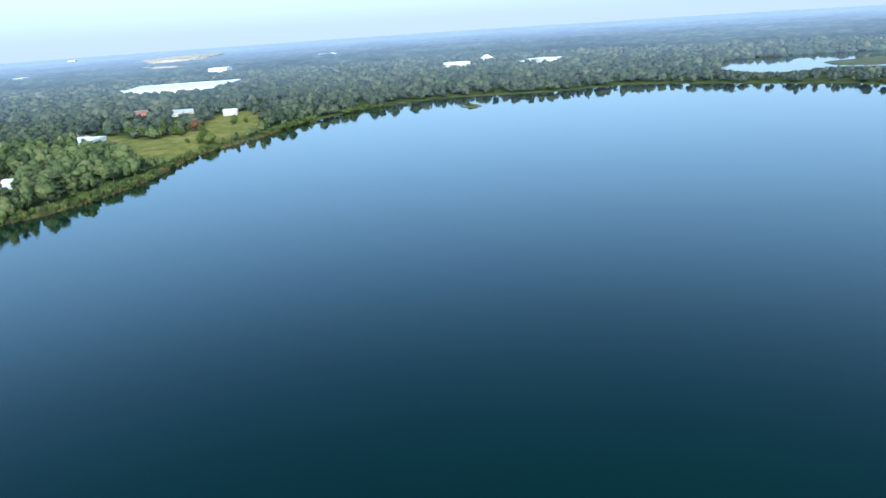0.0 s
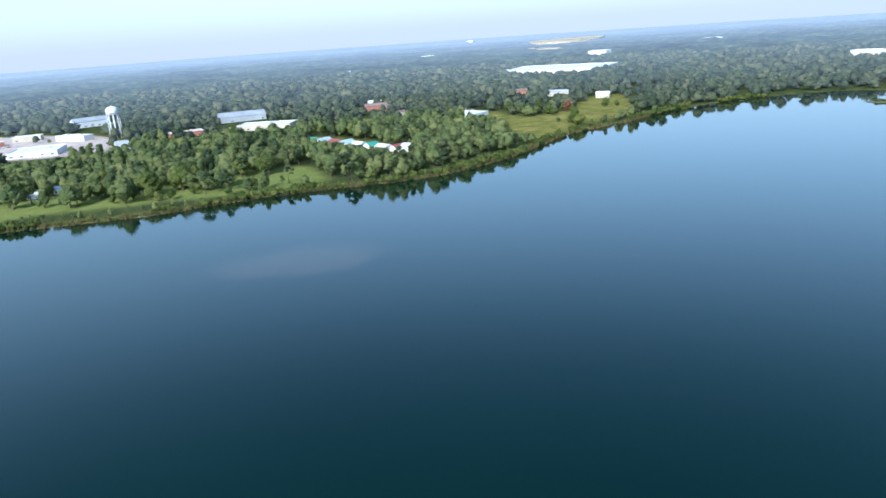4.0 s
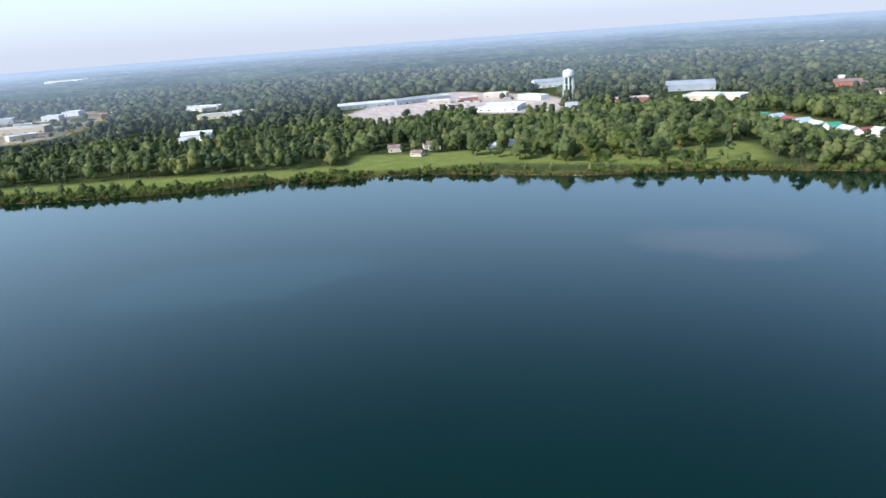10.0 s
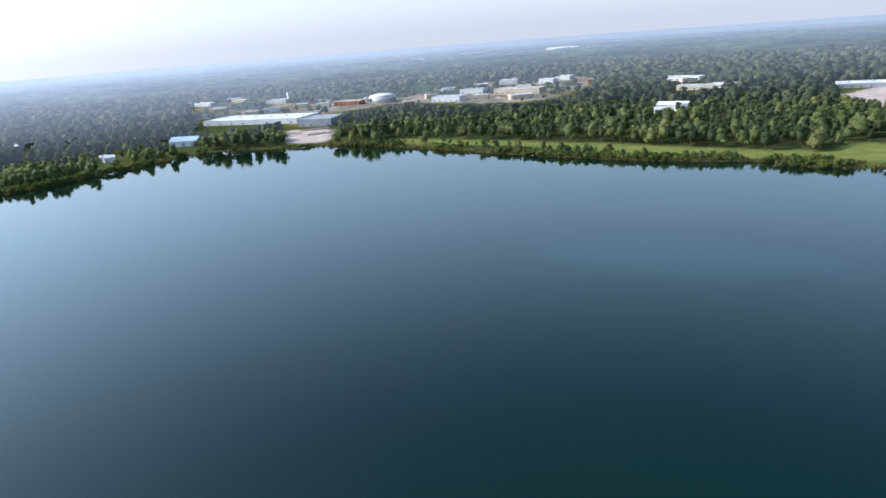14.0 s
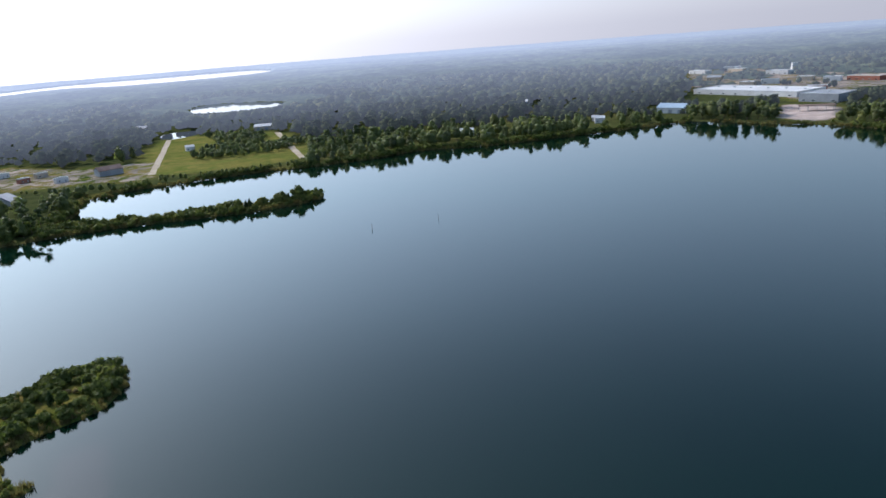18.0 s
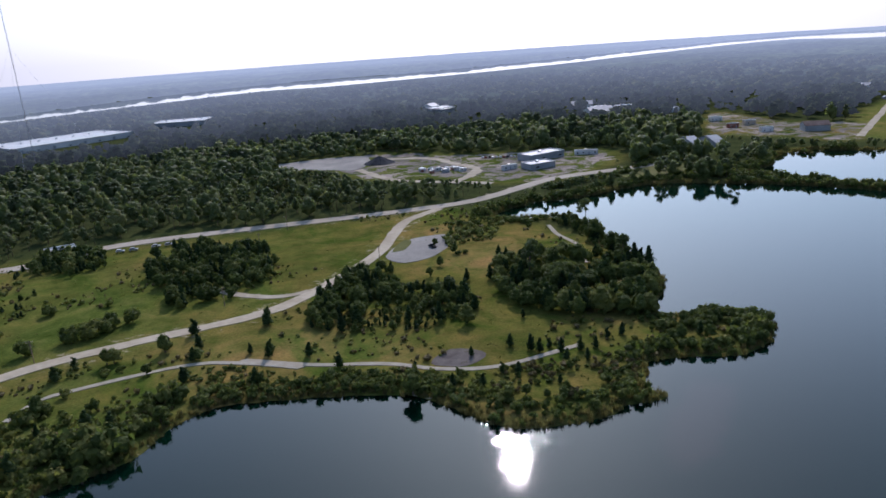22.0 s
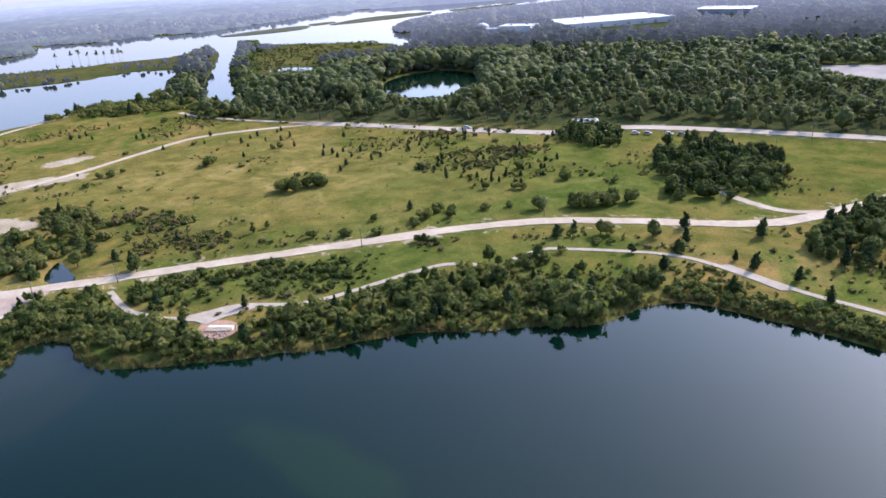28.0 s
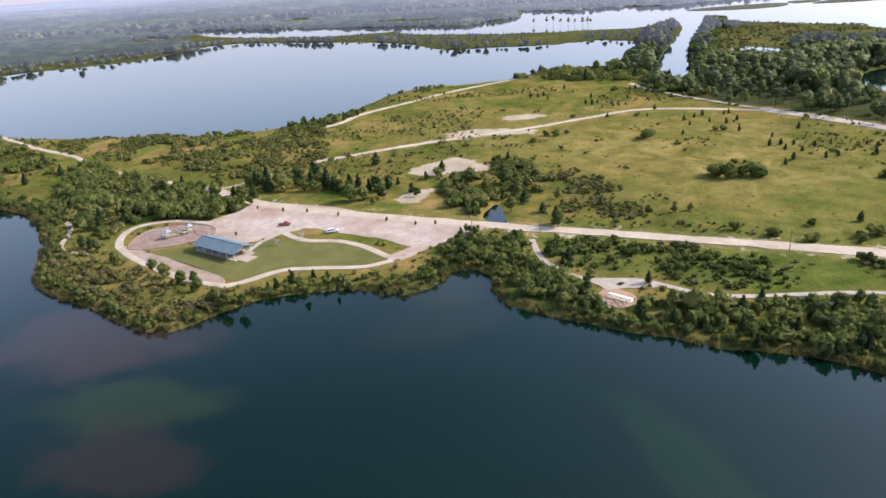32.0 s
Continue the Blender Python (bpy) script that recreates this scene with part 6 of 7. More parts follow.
# ---- the far distance ----
def build_backdrop():
    radii = 1100 * np.exp(np.arange(0, 138) * (math.log(4880 / 1100) / 137))
    na = 840
    ang = np.arange(na) * (2 * math.pi / na)
    rr, aa = np.meshgrid(radii, ang, indexing="ij")
    x, y = (rr * np.cos(aa)).ravel(), (rr * np.sin(aa)).ravel()
    g = np.random.default_rng(31)
    w = wooded(x, y, 8.0) & (np.hypot(x, y) > 1150)
    z = low_edge(x, y, 12 + 5 * fbm(x, y, 0.004, 7) + 3 * fbm(x, y, 0.015, 8) + g.uniform(-4, 4, x.size))
    z = np.where(np.hypot(x, y) < 1720, z * 0.55 - 0.5, z)
    flat = np.clip((np.hypot(x, y) - 2400) / 2200, 0, 0.8)
    z = z * (1 - flat) + 12 * flat
    z = np.where(w, z, -1.5)
    i, j = np.meshgrid(np.arange(len(radii) - 1), np.arange(na), indexing="ij")
    jj = (j + 1) % na
    f = np.stack([i * na + j, (i + 1) * na + j, (i + 1) * na + jj, i * na + jj], -1).reshape(-1, 4)
    f = f[w[f].any(1)]
    thing("backdrop", mesh_of("backdrop", np.stack([x, y, z], -1), f, [M_FAR], smooth=True), "distant woodland reaching the horizon under painted blue haze", "backdrop", kind="structure")


build_backdrop()

# ---- buildings ----
PAINT = {
    "white": mottled("white painted metal", (0.50, 0.49, 0.47), (0.68, 0.67, 0.64), 0.05, 1.0, 0.6, 0.3),
    "grey": mottled("grey metal cladding", (0.24, 0.25, 0.26), (0.36, 0.37, 0.38), 0.05, 1.0, 0.6, 0.3),
    "tan": mottled("tan stucco", (0.40, 0.33, 0.25), (0.54, 0.46, 0.36), 0.06, 1.2, 0.8),
    "brick": mottled("red brick walling", (0.24, 0.10, 0.07), (0.36, 0.16, 0.11), 0.3, 3.0, 0.85),
    "blue": mottled("pale blue metal roofing", (0.25, 0.34, 0.42), (0.38, 0.47, 0.54), 0.05, 1.0, 0.5, 0.4),
    "brown": mottled("brown shingles", (0.16, 0.11, 0.09), (0.26, 0.19, 0.16), 0.2, 3.0),
    "red": mottled("maroon metal roofing", (0.22, 0.06, 0.06), (0.33, 0.10, 0.09), 0.1, 1.5, 0.5),
    "green": mottled("green metal roofing", (0.05, 0.20, 0.14), (0.09, 0.30, 0.21), 0.1, 1.5, 0.5),
    "teal": mottled("blue-grey standing-seam roof", (0.10, 0.155, 0.17), (0.15, 0.21, 0.22), 0.2, 2.0, 0.7, 0.2),
    "cream": mottled("cream painted boards", (0.66, 0.56, 0.40), (0.80, 0.72, 0.56), 0.3, 3.0, 0.6),
    "steel": mottled("galvanised steel", (0.35, 0.36, 0.37), (0.5, 0.51, 0.52), 0.5, 5.0, 0.4, 0.5, 0.7),
    "wood": mottled("weathered wood", (0.18, 0.13, 0.09), (0.32, 0.24, 0.17), 0.4, 5.0),
    "dark": mottled("dark rubber", (0.015, 0.015, 0.016), (0.03, 0.03, 0.032), 1.0, 8.0, 0.7),
    "rust": mottled("rusty red paint", (0.22, 0.06, 0.04), (0.34, 0.12, 0.08), 1.0, 6.0, 0.6),
    "lime": mottled("lime green plastic", (0.20, 0.42, 0.10), (0.28, 0.52, 0.16), 1.0, 6.0, 0.4),
    "black": mottled("dark stockpile", (0.03, 0.03, 0.035), (0.07, 0.07, 0.075), 0.2, 2.0),
}
M_GLASS, _n, _l, _b = material("dark window glass", 0.08, 0.6)
_b.inputs["Base Color"].default_value = (0.02, 0.03, 0.035, 1)


def box(bm, x, y, z, sx, sy, sz, bevel=0.0, turn=0.0):
    """A box with its base centre at x, y, z."""
    made = bmesh.ops.create_cube(bm, size=1.0, matrix=Matrix.Translation((x, y, z + sz / 2)) @ Matrix.Rotation(turn, 4, "Z") @ Matrix.Diagonal((sx, sy, sz, 1)))
    if bevel:
        es = list({e for v in made["verts"] for e in v.link_edges})
        bmesh.ops.bevel(bm, geom=es, offset=bevel, segments=1, affect="EDGES")
    return bm


def rod(bm, a, b, r0, r1=None, sides=8):
    """A tapered round bar from a to b."""
    a, b = Vector(a), Vector(b)
    q = (b - a).to_track_quat("Z", "Y").to_matrix().to_4x4()
    bmesh.ops.create_cone(bm, cap_ends=True, segments=sides, radius1=r0, radius2=r0 if r1 is None else r1, depth=(b - a).length, matrix=Matrix.Translation((a + b) / 2) @ q)
    return bm


def boxes(*rows):
    bm = bmesh.new()
    for row in rows:
        box(bm, *row)
    return bm


def rods(*rows):
    bm = bmesh.new()
    for row in rows:
        rod(bm, *row)
    return bm


def prism(profile, x0, x1):
    """A profile in y and z, drawn out along x."""
    bm = bmesh.new()
    a = [bm.verts.new((x0, y, z)) for y, z in profile]
    b = [bm.verts.new((x1, y, z)) for y, z in profile]
    bm.faces.new(a)
    bm.faces.new(b[::-1])
    for i in range(len(a)):
        j = (i + 1) % len(a)
        bm.faces.new((a[i], b[i], b[j], a[j]))
    bmesh.ops.recalc_face_normals(bm, faces=bm.faces)
    return bm


def revolve(profile, sides=24):
    """Radius and height pairs turned round the z axis."""
    bm = bmesh.new()
    rings = [[bm.verts.new((r * math.cos(k * 2 * math.pi / sides), r * math.sin(k * 2 * math.pi / sides), z)) for k in range(sides)] for r, z in profile]
    for p, q in zip(rings, rings[1:]):
        for k in range(sides):
            j = (k + 1) % sides
            bm.faces.new((p[k], p[j], q[j], q[k]))
    bm.faces.new(rings[0][::-1])
    bm.faces.new(rings[-1])
    for f in bm.faces:
        f.smooth = len(f.verts) == 4
    return bm


def root_at(name, label, category, x, y, turn=0.0, group="", z=1.0):
    ob = new(name)
    ob.matrix_basis = pose(x, y, z, 0, 0, turn)
    return tagged(ob, label, category, group)


COLOUR_WORD = {"white": "white", "grey": "grey", "tan": "tan", "brick": "red brick", "blue": "pale blue", "brown": "brown", "red": "maroon", "green": "green"}
KIND_WORD = {"store": ("store_building", "flat commercial building", "building"), "shed": ("shed", "metal-clad shed", "building"), "house": ("house", "small gabled house", "house"),
             "plant": ("factory", "large factory building", "building"), "canopy": ("canopy_shelter", "open boat-landing canopy", "shelter"), "trailer": ("office_trailer", "site trailer", "trailer"),
             "warehouse": ("warehouse", "long warehouse", "building"), "station": ("roadside_store", "roadside store", "building")}


def building(x, y, turn, length, depth, height, style, roof, wall, kind, group=""):
    """Walls with real thickness, a roof, doors and windows; the front faces -y before the turn."""
    name, words, cat = KIND_WORD[kind]
    where = "among trees" if kind == "house" else "in town" if kind == "store" else "beyond the woods"
    # the front looks at the lake
    fx, fy = math.sin(radians(turn)), -math.cos(radians(turn))
    if fx * x + fy * y > 0:
        turn += 180
    root = root_at(name, f"{COLOUR_WORD[wall]} {words} with a {COLOUR_WORD[roof]} roof {where}", cat, x, y, turn, group)
    hl, hd, t = length / 2, depth / 2, 0.3
    if style == "canopy":
        for px in np.linspace(-hl + 1, hl - 1, 5):
            for py in (-hd + 1, hd - 1):
                part("post", rods(((px, py, 0), (px, py, height), 0.18)), PAINT["steel"], root)
        part("roof", boxes((0, 0, height, length, depth, 0.7, 0.1)), PAINT[roof], root)
        return root
    part("wall", boxes((0, -hd + t / 2, 0, length, t, height), (0, hd - t / 2, 0, length, t, height), (-hl + t / 2, 0, 0, t, depth - 2 * t, height), (hl - t / 2, 0, 0, t, depth - 2 * t, height)), PAINT[wall], root)
    if style == "gable":
        rise, eave = min(depth * 0.22, 4.5), 0.5
        prof = [(-hd - eave, height - 0.1), (0, height + rise), (hd + eave, height - 0.1), (hd + eave, height + 0.2), (0, height + rise + 0.3), (-hd - eave, height + 0.2)]
        part("roof", prism(prof, -hl - eave, hl + eave), PAINT[roof], root)
        part("gable", prism([(-hd + 0.1, height), (hd - 0.1, height), (0, height + rise - 0.1)], -hl + 0.02, hl - 0.02), PAINT[wall], root)
    else:
        part("roof", boxes((0, 0, height - 0.5, length - 2 * t, depth - 2 * t, 0.3)), PAINT[roof], root)
        part("parapet", boxes((0, -hd, height, length + 0.3, 0.4, 0.5), (0, hd, height, length + 0.3, 0.4, 0.5), (-hl, 0, height, 0.4, depth - 0.4, 0.5), (hl, 0, height, 0.4, depth - 0.4, 0.5)), PAINT["white"], root)
        for k in range(max(1, int(length / 22))):
            px = -hl + (k + 0.5) * length / max(1, int(length / 22))
            part("roof_unit", boxes((px, hd * 0.2, height - 0.2, 2.4, 1.8, 1.3, 0.05)), PAINT["steel"], root)
    n = int(np.clip(length / (4 if kind in ("house", "trailer") else 9), 2, 8))
    for k in range(n):
        px = -hl + (k + 0.5) * length / n
        if k == n // 2 or (kind in ("shed", "warehouse", "plant") and k % 2 == 0):
            big = kind in ("shed", "warehouse", "plant")
            d = part("door", boxes((px, -hd - 0.02, 0, 4.0 if big else 1.1, 0.12, min(height - 1, 4.2) if big else 2.1)), PAINT["grey"], root)
        else:
            wd = 1.3 if kind in ("house", "trailer") else 3.4
            w = part("window", boxes((px, -hd - 0.02, 1.0, wd, 0.14, 1.4)), PAINT["white"], root)
            part("pane", boxes((px, -hd - 0.06, 1.1, wd - 0.2, 0.14, 1.2)), M_GLASS, w)
    return root


for row in (
    (-562, 851, 45, 18, 12, 5, 'gable', 'white', 'tan', 'house'),
    (-505, 793, 51, 10, 12, 5, 'gable', 'brown', 'brick', 'house'),
    (-453, 741, 53, 9, 9, 5, 'gable', 'brown', 'tan', 'house'),
    (-395, 971, 27, 26, 10, 5, 'gable', 'brown', 'brick', 'house'),
    (-321, 955, 18, 39, 12, 5, 'flat', 'white', 'tan', 'store'),
    (-1182, 1390, 19, 16, 20, 6, 'flat', 'white', 'white', 'store'),
    (-1146, 1387, 49, 22, 20, 6, 'flat', 'white', 'white', 'store'),
    (-1111, 1504, 56, 24, 25, 7, 'flat', 'white', 'white', 'store'),
    (-1084, 1530, 26, 15, 25, 7, 'flat', 'white', 'white', 'store'),
    (-1492, 2501, 13, 59, 40, 8, 'flat', 'white', 'white', 'plant'),
    (-341, 2443, 66, 80, 40, 8, 'gable', 'white', 'white', 'shed'),
    (59, 1607, -14, 50, 30, 5, 'flat', 'white', 'white', 'plant'),
    (191, 1493, 10, 31, 30, 5, 'flat', 'white', 'white', 'plant'),
    (228, 1499, 34, 52, 40, 8, 'flat', 'white', 'white', 'plant'),
    (-641, 496, 60, 16, 14, 6, 'gable', 'grey', 'white', 'shed'),
    (-864, 445, 58, 30, 12, 5, 'flat', 'white', 'tan', 'store'),
    (-856, 486, 72, 23, 14, 5, 'flat', 'white', 'brick', 'store'),
    (-857, 531, 44, 32, 16, 6, 'flat', 'white', 'tan', 'store'),
    (-783, 541, 7, 44, 14, 6, 'flat', 'white', 'white', 'store'),
    (-729, 323, 65, 13, 10, 4, 'flat', 'tan', 'tan', 'store'),
    (-651, -452, 125, 7, 8, 4, 'gable', 'white', 'white', 'house'),
):
    building(*row)
for row in (
    (-1325, -617, 113, 30, 18, 6, 'flat', 'white', 'white', 'store'),
    (-1302, -497, 131, 9, 8, 12, 'flat', 'white', 'white', 'store'),
    (-1023, -243, 96, 20, 10, 5, 'gable', 'brown', 'tan', 'house'),
    (-1044, -218, 108, 16, 12, 5, 'flat', 'white', 'brick', 'store'),
    (-1130, -199, 109, 18, 16, 6, 'flat', 'grey', 'tan', 'store'),
    (-1075, -115, 88, 25, 16, 6, 'flat', 'white', 'tan', 'store'),
    (-1041, -54, 107, 33, 20, 6, 'flat', 'white', 'tan', 'store'),
    (-1028, -454, 96, 20, 16, 6, 'flat', 'white', 'tan', 'store'),
    (-1061, -437, 109, 24, 16, 6, 'flat', 'grey', 'white', 'store'),
    (-970, -341, 108, 23, 14, 6, 'flat', 'white', 'brick', 'store'),
    (-1105, -405, 96, 22, 14, 6, 'flat', 'white', 'tan', 'store'),
    (-1118, -548, 96, 22, 12, 5, 'gable', 'grey', 'tan', 'house'),
    (-1098, -366, 96, 22, 14, 6, 'flat', 'white', 'white', 'store'),
    (-1146, -302, 110, 18, 14, 6, 'flat', 'white', 'white', 'store'),
    (-1239, -188, 104, 21, 20, 6, 'flat', 'white', 'white', 'store'),
    (-1286, -135, 96, 25, 20, 6, 'flat', 'white', 'tan', 'store'),
    (-1201, -57, 96, 23, 20, 6, 'flat', 'white', 'white', 'store'),
    (-781, 103, 104, 13, 12, 5, 'gable', 'white', 'tan', 'house'),
    (-797, 129, 104, 13, 12, 5, 'gable', 'grey', 'white', 'house'),
    (-889, -32, 89, 10, 10, 5, 'gable', 'white', 'tan', 'house'),
    (196, -1068, -113, 19, 18, 6, 'gable', 'white', 'white', 'shed'),
):
    building(*row)
for row in (
    (168, -1026, -133, 24, 16, 5, 'flat', 'white', 'grey', 'store'),
    (-24, -976, -175, 27, 18, 6, 'gable', 'grey', 'white', 'shed'),
    (-45, -935, -154, 19, 18, 6, 'flat', 'white', 'tan', 'store'),
    (-221, -685, -179, 21, 14, 5, 'gable', 'brown', 'grey', 'shed'),
    (-81, -936, 174, 22, 14, 6, 'flat', 'white', 'tan', 'store'),
    (-123, -885, -169, 22, 14, 5, 'flat', 'grey', 'white', 'store'),
    (-155, -782, -166, 12, 6, 4, 'flat', 'white', 'white', 'trailer'),
    (-160, -726, -160, 10, 5, 4, 'flat', 'white', 'brick', 'trailer'),
    (-179, -743, -160, 11, 5, 4, 'flat', 'tan', 'tan', 'trailer'),
    (-181, -689, -168, 11, 5, 4, 'flat', 'grey', 'white', 'trailer'),
    (-936, 370, 75, 79, 35, 5, 'flat', 'white', 'grey', 'store'),
    (-915, 441, 86, 80, 30, 6, 'flat', 'grey', 'grey', 'store'),
    (-728, 458, 43, 48, 45, 5, 'flat', 'white', 'white', 'store'),
    (-900, 649, 73, 46, 20, 8, 'gable', 'grey', 'white', 'shed'),
    (-1175, 195, 53, 51, 20, 6, 'flat', 'white', 'white', 'store'),
    (-1019, 215, 54, 34, 25, 6, 'flat', 'tan', 'tan', 'store'),
    (-820, 123, 69, 33, 14, 5, 'gable', 'white', 'white', 'house'),
    (-676, 708, 51, 58, 30, 7, 'gable', 'grey', 'grey', 'shed'),
    (-574, 641, 22, 63, 30, 6, 'flat', 'white', 'tan', 'store'),
    (-638, 577, 57, 36, 15, 6, 'flat', 'tan', 'brick', 'store'),
    (-520, 245, 35, 10, 7, 3.2, 'gable', 'brown', 'tan', 'house'),
):
    building(*row)
for row in (
    (-504, 306, 50, 9, 7, 3.2, 'gable', 'white', 'white', 'house'),
    (-498, 326, 40, 12, 8, 3.4, 'gable', 'grey', 'white', 'house'),
    (-537, 269, 70, 10, 7, 3.2, 'flat', 'white', 'white', 'house'),
    (-555, 241, 60, 11, 9, 4, 'gable', 'brown', 'tan', 'house'),
    (-546, 270, 75, 12, 9, 4, 'gable', 'brown', 'tan', 'house'),
    (-529, 803, 41, 29, 12, 6, 'gable', 'brown', 'brick', 'house'),
    (-436, 714, 48, 10, 10, 5, 'gable', 'tan', 'brick', 'house'),
    (-363, 739, -6, 38, 28, 4, 'flat', 'white', 'white', 'store'),
    (-480, 1400, 3, 205, 130, 8, 'flat', 'white', 'white', 'plant'),
    (-511, 1796, -4, 45, 40, 18, 'flat', 'white', 'white', 'plant'),
    (-1757, 3662, 9, 36, 40, 16, 'flat', 'white', 'white', 'plant'),
    (-1194, 2153, 61, 31, 30, 10, 'flat', 'white', 'white', 'plant'),
    (-287, 2266, -19, 38, 40, 8, 'flat', 'white', 'white', 'plant'),
    (55, 1532, -10, 55, 20, 5, 'gable', 'white', 'tan', 'shed'),
    (248, 1490, 10, 45, 20, 5, 'gable', 'white', 'white', 'shed'),
    (-322, 939, 7, 35, 14, 5, 'gable', 'grey', 'tan', 'house'),
    (-254, 909, 6, 17, 12, 5, 'gable', 'white', 'tan', 'house'),
    (-262, 791, 20, 11, 9, 6, 'gable', 'brown', 'brick', 'house'),
    (-315, 521, -2, 7, 8, 5, 'gable', 'white', 'white', 'house'),
    (-933, -401, 79, 147, 60, 6, 'flat', 'white', 'white', 'store'),
    (-863, -292, 83, 43, 40, 9, 'flat', 'grey', 'grey', 'store'),
    (-774, -271, 118, 34, 10, 5, 'canopy', 'brown', 'grey', 'canopy'),
    (-732, -405, 94, 31, 18, 6, 'gable', 'blue', 'white', 'shed'),
    (-1250, -641, 70, 41, 15, 6, 'flat', 'white', 'white', 'store'),
):
    building(*row)
for row in (
    (-1278, -584, 72, 32, 15, 6, 'flat', 'white', 'tan', 'store'),
    (-1225, -490, 81, 38, 18, 6, 'flat', 'white', 'white', 'store'),
    (-1109, -326, 76, 45, 20, 6, 'flat', 'tan', 'brick', 'store'),
    (-1072, -162, 73, 46, 25, 7, 'flat', 'blue', 'white', 'store'),
    (-1176, -136, 77, 39, 25, 7, 'flat', 'grey', 'white', 'store'),
    (-1127, -59, 70, 75, 30, 8, 'flat', 'tan', 'tan', 'store'),
    (-1336, -89, 86, 31, 25, 7, 'flat', 'white', 'white', 'store'),
    (-1295, -18, 70, 26, 25, 7, 'flat', 'white', 'white', 'store'),
    (-1345, 12, 68, 26, 25, 7, 'flat', 'white', 'white', 'store'),
    (-1224, 56, 84, 15, 20, 7, 'flat', 'red', 'brick', 'store'),
    (-1193, 168, 84, 14, 20, 6, 'flat', 'white', 'white', 'store'),
    (-1140, 192, 96, 22, 20, 6, 'flat', 'white', 'tan', 'store'),
    (-1018, 187, 64, 58, 20, 6, 'flat', 'grey', 'tan', 'store'),
    (-2624, -527, 126, 112, 40, 9, 'flat', 'white', 'white', 'plant'),
    (-2898, -353, 141, 111, 40, 9, 'flat', 'white', 'white', 'plant'),
    (-2879, 26, 60, 137, 40, 9, 'flat', 'white', 'white', 'plant'),
    (-523, -521, 128, 15, 9, 5, 'gable', 'white', 'white', 'house'),
    (-640, -439, 133, 10, 9, 5, 'gable', 'white', 'white', 'house'),
    (-769, -646, 128, 15, 12, 5, 'gable', 'white', 'grey', 'house'),
    (-387, -1032, 139, 20, 14, 6, 'gable', 'grey', 'white', 'shed'),
    (-471, -838, 132, 22, 12, 5, 'gable', 'white', 'tan', 'shed'),
):
    building(*row)
for row in (
    (-333, -758, 164, 9, 8, 4, 'gable', 'white', 'white', 'house'),
    (-103, -625, -159, 9, 34, 3.6, 'gable', 'grey', 'grey', 'shed'),
    (-121, -625, -159, 9, 32, 3.6, 'gable', 'grey', 'grey', 'shed'),
    (19, -594, -137, 36, 17, 5, 'flat', 'white', 'grey', 'shed'),
    (20, -551, -144, 22, 14, 4.2, 'flat', 'white', 'grey', 'store'),
    (42, -548, -140, 13, 3, 3, 'flat', 'white', 'white', 'trailer'),
    (-18, -604, -178, 19, 3, 3.4, 'flat', 'white', 'white', 'trailer'),
    (665, -864, -118, 159, 95, 7, 'flat', 'white', 'white', 'warehouse'),
    (584, -1044, -167, 81, 60, 7, 'flat', 'white', 'grey', 'warehouse'),
    (691, -710, -156, 45, 35, 12, 'flat', 'white', 'white', 'warehouse'),
    (718, -689, -152, 20, 18, 9, 'flat', 'white', 'white', 'warehouse'),
    (181, -1054, -143, 39, 30, 5, 'flat', 'white', 'grey', 'store'),
    (-47, -880, -166, 39, 30, 7, 'gable', 'grey', 'white', 'shed'),
    (273, -336, -138, 15, 8, 4, 'flat', 'white', 'white', 'station'),
):
    building(*row)
# a row of small homes with coloured roofs
for k, colour in enumerate(("green", "blue", "red", "blue", "white", "green", "white", "red")):
    building(-441 + 16.5 * k, 555 - 4.8 * k, (-16, 74)[k % 2], (13, 11)[k % 2], (9, 12)[k % 2], 2.8, "gable", colour, "white", "house", "row of lakeside homes")

# ---- the water tower ----
def water_tower(x, y):
    root = root_at("water_tower", "tall white water tower with a domed tank on straight legs", "water tower", x, y)
    part("tank", revolve([(0.5, 27.0), (5.0, 27.2), (6.6, 28.6), (7.0, 30.2), (7.0, 33.0), (6.5, 34.6), (4.6, 36.0), (2.2, 36.7), (0.4, 36.9)]), PAINT["white"], root)
    part("riser", rods(((0, 0, 0), (0, 0, 27.2), 0.9)), PAINT["white"], root)
    for k in range(8):
        a = k * math.pi / 4 + 0.2
        p, q = (6.8 * math.cos(a), 6.8 * math.sin(a), 0), (6.4 * math.cos(a), 6.4 * math.sin(a), 29.0)
        part("leg", rods((p, q, 0.42)), PAINT["white"], root)
        b = a + math.pi / 4
        for z in (9.0, 18.0):
            part("strut", rods(((6.65 * math.cos(a), 6.65 * math.sin(a), z), (6.65 * math.cos(b), 6.65 * math.sin(b), z), 0.14)), PAINT["white"], root)
    part("catwalk", revolve([(7.1, 29.4), (7.9, 29.4), (7.9, 29.6), (7.1, 29.6)]), PAINT["steel"], root)
    part("ladder", rods(((6.9, 0.3, 0), (6.6, 0.3, 29), 0.06), ((6.9, -0.3, 0), (6.6, -0.3, 29), 0.06)), PAINT["steel"], root)
    part("vent", rods(((0, 0, 36.8), (0, 0, 37.8), 0.5, 0.35)), PAINT["white"], root)


water_tower(-734, 561)


